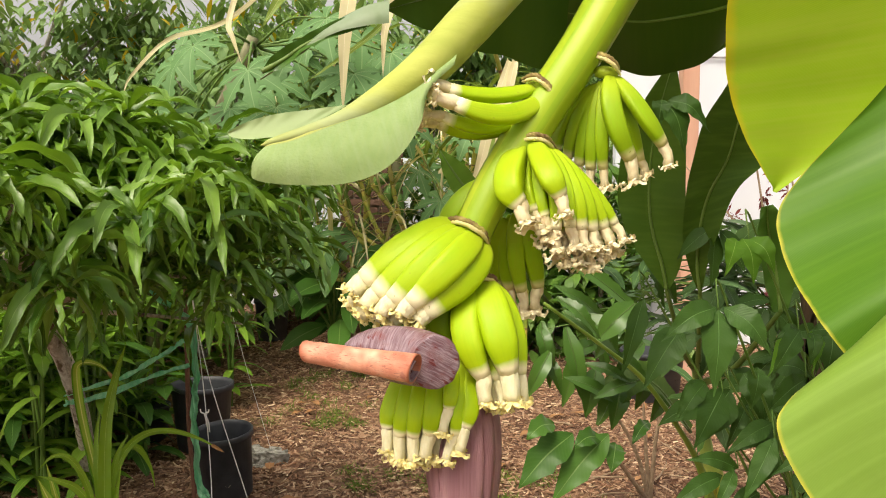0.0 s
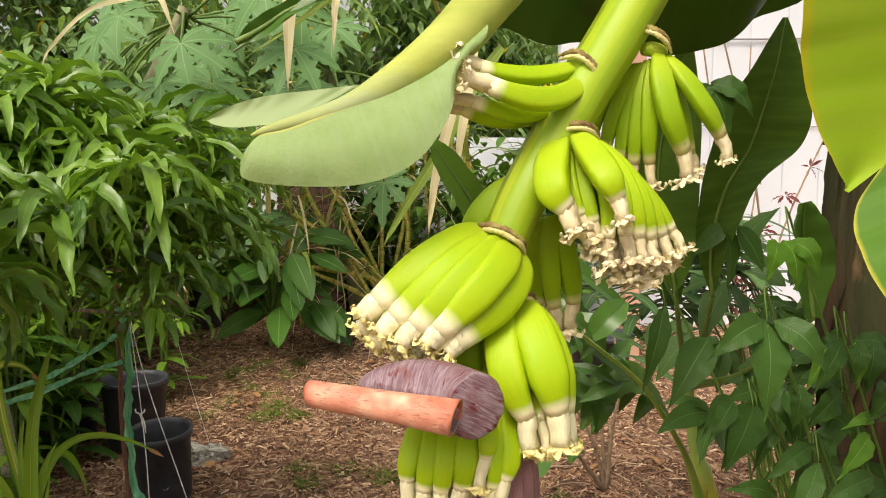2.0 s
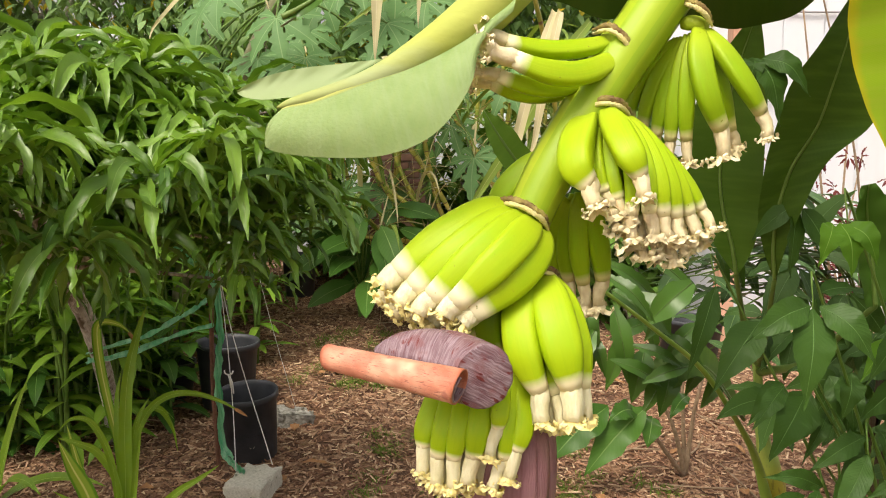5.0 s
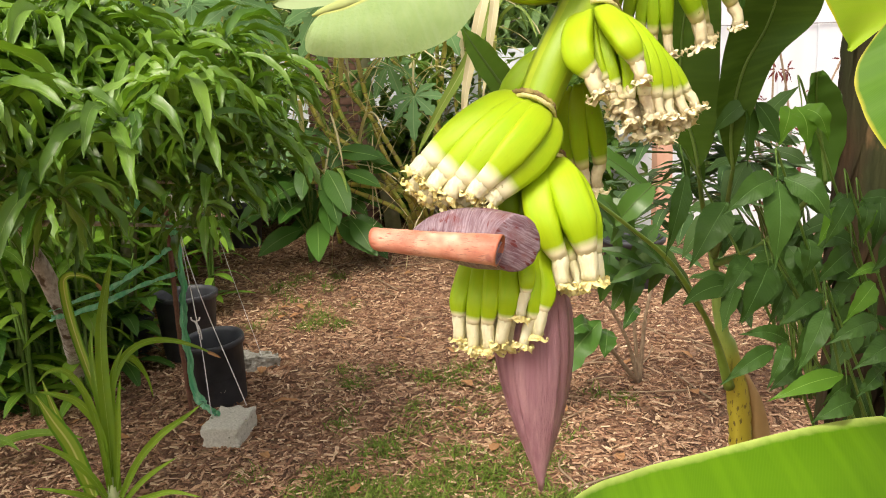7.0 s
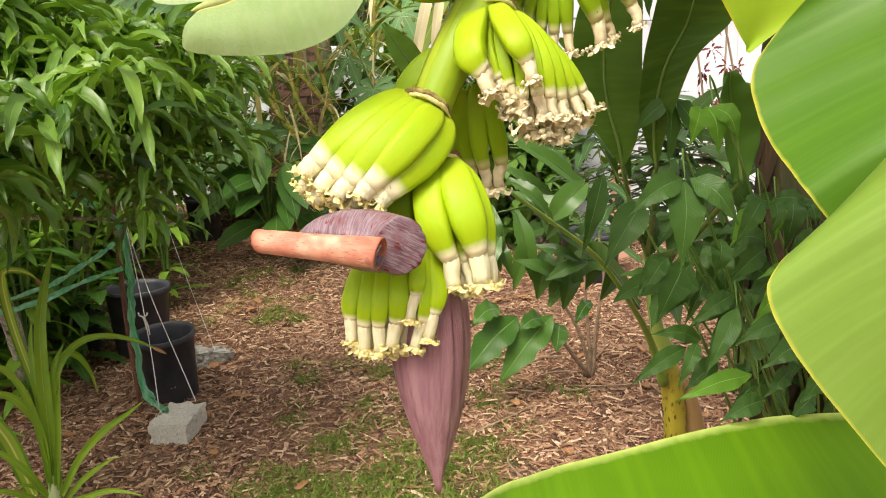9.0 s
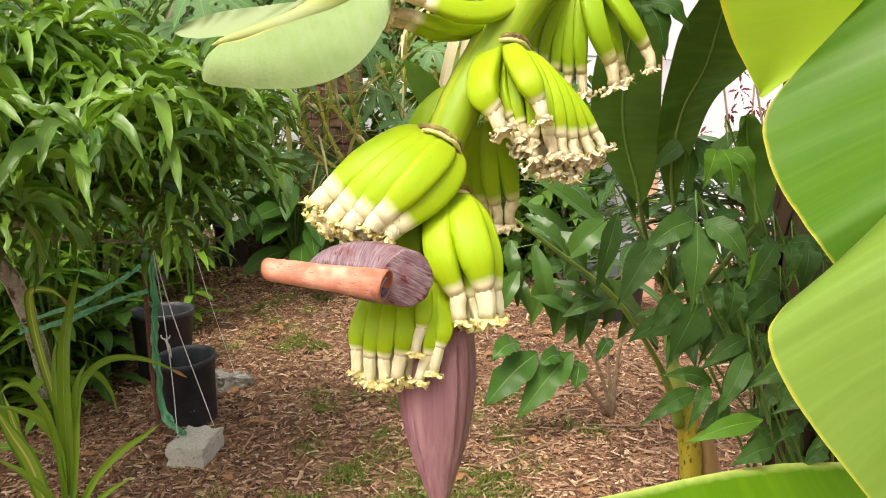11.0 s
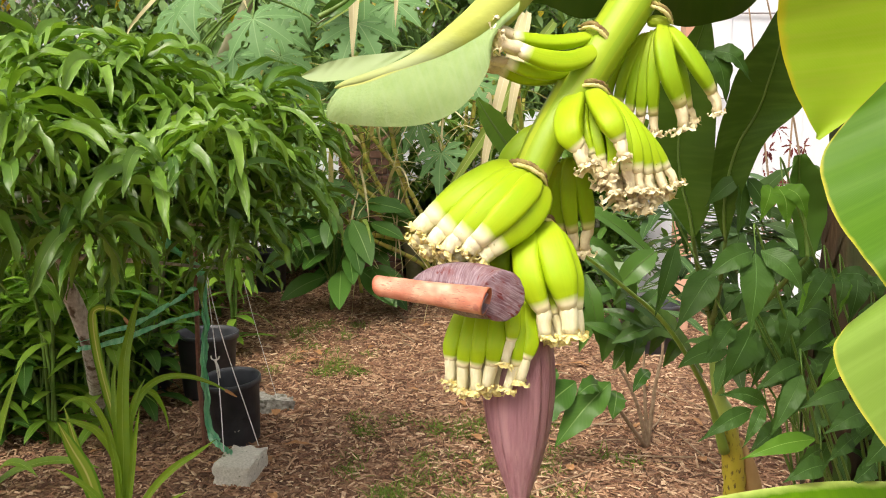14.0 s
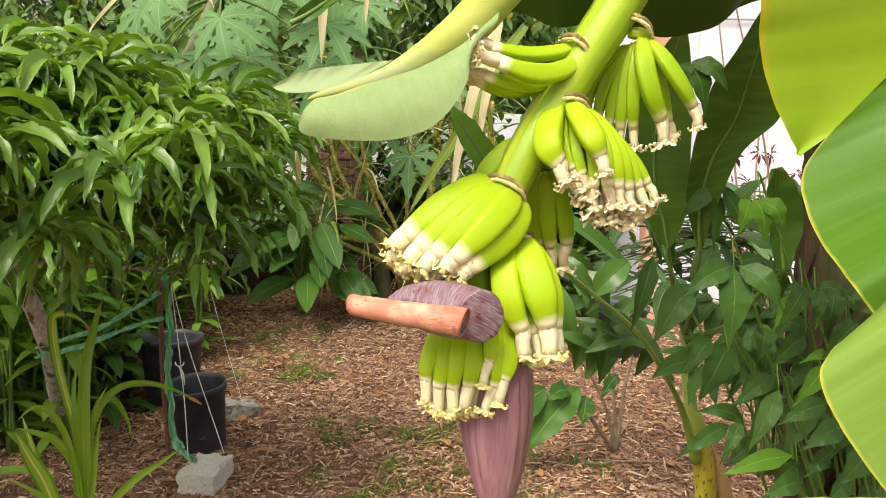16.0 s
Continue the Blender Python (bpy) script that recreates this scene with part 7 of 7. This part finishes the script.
drygrass = empty("dry_reed_leaves", (0.62, 6.6, ground_z(0.62, 6.6)))
tagged(drygrass, "tall reed with long straw-coloured hanging leaves", "reed")
for pts, w, mat in (([(-0.28, 4.6, 2.55), (-0.31, 4.45, 2.30), (-0.325, 4.4, 2.10), (-0.335, 4.4, 1.80)], 0.034, "straw"), ([(-0.05, 4.3, 2.4), (-0.10, 4.05, 2.15), (-0.115, 4.0, 2.05), (-0.12, 4.0, 1.90)], 0.015, "straw"),
                    ([(-0.7, 5.3, 2.7), (-1.15, 5.5, 2.42), (-1.48, 5.5, 2.32), (-1.70, 5.5, 2.12), (-1.76, 5.5, 2.0)], 0.013, "straw"), ([(-0.9, 5.0, 2.6), (-0.95, 4.85, 2.3), (-0.92, 4.8, 2.2), (-0.88, 4.8, 2.08)], 0.014, "straw"),
                    ([(0.55, 4.5, 2.0), (0.40, 4.25, 1.80), (0.27, 4.2, 1.56), (0.12, 4.2, 1.32), (0.04, 4.2, 1.17)], 0.024, "strap"), ([(0.36, 3.9, 1.95), (0.28, 3.62, 1.70), (0.22, 3.6, 1.45), (0.20, 3.6, 1.28)], 0.018, "straw"), ([(0.38, 3.9, 1.95), (0.32, 3.62, 1.70), (0.27, 3.6, 1.38)], 0.017, "straw"),
                    ([(-0.4, 4.7, 2.5), (-0.55, 4.4, 2.35), (-0.66, 4.3, 2.15)], 0.03, "strap"), ([(0.0, 4.8, 2.5), (-0.2, 4.6, 2.2), (-0.55, 4.6, 1.95)], 0.014, "strap")):
    part("leaf", hanging(pts, w), M[mat], drygrass)
bm = bmesh.new()
tube(bm, curve_through([(0.62, 6.6, 0.1), (0.60, 6.3, 1.3), (0.3, 5.4, 2.4), (-0.2, 4.6, 2.75)], 24), (0.016, 0.014, 0.010), 8)
part("stem", bm, M["cane"], drygrass)

shade = empty("broad_leaf_shrub", (-0.80, 6.95, ground_z(-0.80, 6.95)))
tagged(shade, "low shrub with broad dark oblong leaves", "shrub")
for k in range(34):
    a = k * 2.4
    c = Vector((-0.70 + 0.34 * math.cos(a) * random.uniform(0.3, 1), 6.80 + 0.22 * math.sin(a), random.uniform(0.40, 1.05)))
    bm = bmesh.new()
    ln = random.uniform(0.30, 0.46)
    simple_leaf(bm, c, (math.cos(a), -0.5 + 0.4 * math.sin(a), random.uniform(-0.9, 0.3)), ln, ln * random.uniform(0.36, 0.46), random.uniform(0.3, 0.8), LANCE, 8, random.uniform(0.05, 0.2), 0.005, up=Vector((random.uniform(-0.3, 0.3), -0.8, 0.7)))
    part("leaf", bm, M["broad"], shade)
    if k % 3 == 0:
        bm = bmesh.new()
        tube(bm, curve_through([(-0.80, 6.95, 0.1), (-0.80, 6.95, 0.35), c], 10), (0.014, 0.010, 0.006), 6)
        part("stem", bm, M["stalk"], shade)


def leafy_mass(name, label, cat, n, box_, mat, ln, wd, seed, stems=6, kind=""):
    """A dense bush: stems and many leaves in an uneven volume."""
    rnd = random.Random(seed)
    x0, x1, y0, y1, z0, z1 = box_
    cx, cy = (x0 + x1) / 2, (y0 + y1) / 2
    ob = empty(name, (cx, cy, ground_z(cx, min(cy, 9))))
    tagged(ob, label, cat)
    tips = []
    for k in range(stems):
        bm = bmesh.new()
        b = Vector((rnd.uniform(x0 + 0.2, x1 - 0.2), rnd.uniform(y0, y1), ground_z(cx, min(cy, 9)) - 0.05))
        for j in range(4):
            t = Vector((min(max(b.x + rnd.uniform(-0.7, 0.7), x0), x1), min(max(b.y + rnd.uniform(-0.4, 0.4), y0), y1), rnd.uniform(z0 + 0.2, z1)))
            pts = curve_through([b, b.lerp(t, 0.5) + Vector((0, 0, 0.15)), t], 10)
            tube(bm, pts, (0.022, 0.014, 0.006), 6)
            tips += pts[3:]
        part("stem", bm, M["bark"], ob)
    bm = bmesh.new()
    for k in range(n):
        c = rnd.choice(tips) + Vector((rnd.gauss(0, 0.16), rnd.gauss(0, 0.14), rnd.gauss(0, 0.14)))
        if c.z < 0.05:
            c.z = rnd.uniform(0.1, 0.5)
        a = rnd.uniform(0, 6.28)
        s = rnd.uniform(0.7, 1.25)
        simple_leaf(bm, c, (math.cos(a), math.sin(a), rnd.uniform(-0.5, 0.6)), ln * s, wd * s, rnd.uniform(0.3, 1.5), OVATE if rnd.random() < 0.5 else LANCE, 4, 0.15)
    tagged(part("foliage", bm, M[mat], ob), kind="stuff")
    return ob


leafy_mass("hedge_bush", "dense dark green bush in front of the wall", "bush", 2200, (-3.6, -1.2, 6.6, 8.2, 0.0, 2.1), "hedge", 0.17, 0.075, 21, 7)
leafy_mass("hedge_bush", "dense green bush in the far bed", "bush", 2400, (-1.5, 0.4, 7.9, 8.6, 0.0, 1.8), "hedge", 0.17, 0.075, 22, 5)
leafy_mass("hedge_bush", "leafy bush beside the shade plants", "bush", 1800, (-3.6, -1.7, 5.3, 6.6, 0.0, 1.9), "ginger", 0.2, 0.07, 23, 7)
leafy_mass("hedge_bush", "leafy bush between wall and banana stems", "bush", 2600, (0.15, 1.45, 6.9, 7.3, 0.0, 1.75), "hedge", 0.16, 0.07, 24, 4)


def far_tree(at, spread, height, n, seed, label):
    rnd = random.Random(seed)
    ob = empty("garden_tree", at)
    tagged(ob, label, "tree", "trees beyond the wall")
    bm = bmesh.new()
    trunk = curve_through([Vector(at), Vector(at) + Vector((0.1, 0, height * 0.3)), Vector(at) + Vector((0, 0.1, height * 0.6))], 12)
    tube(bm, trunk, (0.12, 0.09, 0.06), 10)
    tips = []
    for k in range(40):
        a = rnd.uniform(0, 6.28)
        s = trunk[3 + rnd.randint(0, 9)]
        t = s + Vector((math.cos(a) * spread * rnd.uniform(0.4, 1), math.sin(a) * spread * 0.6 * rnd.uniform(0.3, 1), rnd.uniform(-0.1, 0.45) * height))
        pts = curve_through([s, s.lerp(t, 0.5) + Vector((0, 0, 0.12)), t], 10)
        tube(bm, pts, (0.03, 0.016, 0.006), 6)
        tips += pts[4:]
    part("trunk", bm, M["bark"], ob)
    bm, by = bmesh.new(), bmesh.new()
    for k in range(n):
        c = rnd.choice(tips) + Vector((rnd.gauss(0, 0.22), rnd.gauss(0, 0.2), rnd.gauss(0, 0.2)))
        a = rnd.uniform(0, 6.28)
        simple_leaf(by if rnd.random() < 0.03 else bm, c, (math.cos(a), math.sin(a), rnd.uniform(-0.9, 0.2)), rnd.uniform(0.14, 0.28), rnd.uniform(0.05, 0.085), rnd.uniform(0.4, 1.3), LANCE, 3, 0.15)
    tagged(part("crown", bm, M["far_leaf"], ob), kind="stuff")
    tagged(part("old_leaves", by, M["yellow"], ob), kind="stuff")


far_tree((-4.3, 9.2, 0.3), 2.2, 3.6, 9000, 31, "tree with grey green leaves and some yellow ones")
far_tree((-2.3, 9.6, 0.3), 2.2, 3.8, 9000, 32, "tree with drooping grey green leaves")
far_tree((-0.2, 10.2, 0.3), 2.2, 3.8, 8000, 33, "tree with grey green leaves behind the wall")

far_tree((2.0, 11.0, 0.3), 2.2, 4.0, 8000, 34, "tree with grey green leaves behind the house wall")

# distant gabled shed, timber post, brick pier
shed = empty("white_shed", (-6.6, 14.5, 0.3))
tagged(shed, "white gabled shed beyond the trees", "shed")
bm = bmesh.new()
q = [bm.verts.new(v) for v in ((-7.9, 14, 0.3), (-5.4, 14, 0.3), (-5.4, 14, 2.9), (-6.7, 14, 3.5), (-7.9, 14, 2.9))]
bm.faces.new(q)
r = bmesh.ops.extrude_face_region(bm, geom=bm.faces[:])
bmesh.ops.translate(bm, vec=(0, 3, 0), verts=[v for v in r["geom"] if isinstance(v, bmesh.types.BMVert)])
part("wall", bm, M["white"], shed, smooth=False)
for s in (-1, 1):
    bm = bmesh.new()
    box(bm, 0, 1.55, -1.6, 1.6, 0, 0.06)
    bmesh.ops.transform(bm, matrix=Matrix.Translation((-6.68, 15.5, 3.53)) @ (pose(0, 0, 0, 0, 24, 0) if s > 0 else pose(0, 0, 0, 0, 24, 180)), verts=bm.verts)
    part("roof_slope", bm, M["roof"], shed, smooth=False)

bm = bmesh.new()
box(bm, 1.69, 1.80, 6.5, 6.64, 0, 2.9, 0.006)
post = part("timber_post", bm, M["post"], smooth=False)
tagged(post, "pinkish square timber post before the white wall", "post")
bm = bmesh.new()
tube(bm, curve_through([(1.45, 7.384, 2.50), (2.6, 7.36, 2.47), (4.0, 7.384, 2.50)], 16), (0.008, 0.008), 6)
tagged(part("cable", bm, M["cable"]), "thin grey cable sagging along the white wall", "cable", "wall cables")
bm = bmesh.new()
tube(bm, curve_through([(1.45, 7.386, 1.86), (2.6, 7.36, 1.80), (4.0, 7.386, 1.80)], 16), (0.005, 0.005), 6)
tagged(part("cable", bm, M["cable"]), "thin grey wire low across the white wall", "cable", "wall cables")

# ---- mulch chips, grass, fallen leaves ----
def chips(n, seed):
    rng = np.random.default_rng(seed)
    x = rng.uniform(-2.6, 3.2, n)
    y = 2.9 + 5.6 * rng.random(n) ** 1.35
    ln = rng.uniform(0.010, 0.050, n) * (1 + 1.6 * (rng.random(n) < 0.05))
    wd = rng.uniform(0.003, 0.013, n) * (1 + 0.8 * (rng.random(n) < 0.06))
    th = rng.uniform(0.0015, 0.006, n)
    yaw, pit, rol = rng.uniform(0, 6.28, n), rng.normal(0, 0.22, n), rng.normal(0, 0.35, n)
    verts, faces = [], []
    corner = ((-1, -1, -1), (1, -0.6, -1), (1, 0.7, -1), (-1, 1, -1), (-0.9, -0.8, 1), (0.8, -0.6, 1), (0.9, 0.5, 1), (-0.9, 0.8, 1))
    quads = ((0, 3, 2, 1), (4, 5, 6, 7), (0, 1, 5, 4), (1, 2, 6, 5), (2, 3, 7, 6), (3, 0, 4, 7))
    for i in range(n):
        R = Euler((rol[i], pit[i], yaw[i])).to_matrix()
        c = Vector((x[i], y[i], ground_z(x[i], y[i]) + 0.004 + 0.008 * rng.random()))
        b = len(verts)
        for q in corner:
            verts.append(c + R @ Vector((q[0] * ln[i] / 2, q[1] * wd[i] / 2, q[2] * th[i] / 2)))
        faces += [tuple(b + k for k in f) for f in quads]
    me = bpy.data.meshes.new("mulch_chips")
    me.from_pydata(verts, [], faces)
    me.materials.append(M["chip"])
    ob = new("mulch_chips", me)
    tagged(ob, "scattered reddish and tan bark mulch chips", "mulch", kind="stuff")


chips(52000, 4)


def grass(n, seed):
    rnd = random.Random(seed)
    bm = bmesh.new()
    spots = [(rnd.gauss(0.12, 0.32), rnd.uniform(3.2, 4.9)) for _ in range(80)] + [(rnd.gauss(-0.7, 0.16), rnd.uniform(5.2, 6.6)) for _ in range(24)] + [(rnd.gauss(0.0, 0.3), rnd.uniform(3.0, 3.8)) for _ in range(90)]
    for k in range(n):
        cx, cy = rnd.choice(spots)
        x, y = cx + rnd.gauss(0, 0.04), cy + rnd.gauss(0, 0.04)
        a = rnd.uniform(0, 6.28)
        simple_leaf(bm, (x, y, ground_z(x, y)), (math.cos(a) * 0.7, math.sin(a) * 0.7, rnd.uniform(0.3, 1.2)), rnd.uniform(0.025, 0.07), 0.0045, rnd.uniform(0.3, 1.4), STRAP, 3, 0.1)
    ob = part("grass_tufts", bm, M["grass"])
    tagged(ob, "thin green grass tufts growing through the mulch", "grass", kind="stuff")


grass(14000, 8)

for k in range(60):
    x, y = random.uniform(-2.2, 1.6), random.uniform(3.3, 6.8)
    bm = bmesh.new()
    a = random.uniform(0, 6.28)
    simple_leaf(bm, (x, y, ground_z(x, y) + 0.022), (math.cos(a), math.sin(a), 0.15), random.uniform(0.06, 0.14), random.uniform(0.02, 0.05), 0.3, LANCE, 5, 0.35, 0.004)
    ob = part("fallen_leaf", bm, M["dead"])
    tagged(ob, "curled brown fallen leaf on the mulch", "fallen leaf", "fallen leaves")

for k in range(26):
    x, y = random.uniform(0.2, 1.5), random.uniform(3.6, 5.6)
    if k % 3 == 0:
        x, y = random.uniform(-1.0, 0.4), random.uniform(5.5, 7.0)
    a = random.uniform(0, 3.14)
    ln = random.uniform(0.15, 0.5)
    g = lambda u, v: ground_z(u, v) + 0.016
    p = [(x + math.cos(a) * ln * s, y + math.sin(a) * ln * s) for s in (-0.5, 0.0, 0.5)]
    p[1] = (p[1][0] + random.uniform(-0.04, 0.04), p[1][1] + random.uniform(-0.04, 0.04))
    bm = bmesh.new()
    tube(bm, curve_through([(u, v, g(u, v)) for u, v in p], 12), (0.005, 0.004, 0.0025), 6)
    tagged(part("fallen_twig", bm, M["twig"]), "dry grey brown twig lying on the mulch", "twig", "fallen twigs")

# ---- brick pier ----
PX0, PX1, PY = -0.86, -0.385, 7.75
gz = ground_z(-0.6, 7.75)
bm = bmesh.new()
box(bm, PX0 + 0.012, PX1 - 0.012, PY + 0.012, PY + 0.45, gz - 0.1, gz + 1.75)
pier = part("brick_pier", bm, M["mortar"], smooth=False)
tagged(pier, "weathered red brown brick pier in the far bed", "brick pier")
bm = bmesh.new()
box(bm, -0.1, 0.1, -0.05, 0.05, -0.029, 0.029, 0.005)
whole = mesh_of(bm, "brick", M["brick"], False)
bm = bmesh.new()
box(bm, -0.055, 0.055, -0.05, 0.05, -0.029, 0.029, 0.005)
half = mesh_of(bm, "half_brick", M["brick"], False)
for row in range(25):
    z = gz + 0.035 + row * 0.068
    x = PX0
    for w in ((0.2, 0.2, 0.11) if row % 2 == 0 else (0.11, 0.2, 0.2)):
        if x + w > PX1 + 0.06:
            break
        ob = part("brick", whole if w > 0.15 else half, None, pier)
        ob.matrix_basis = Matrix.Translation((x + w / 2, PY + 0.045 + random.uniform(-0.004, 0.004), z))
        x += w + 0.012
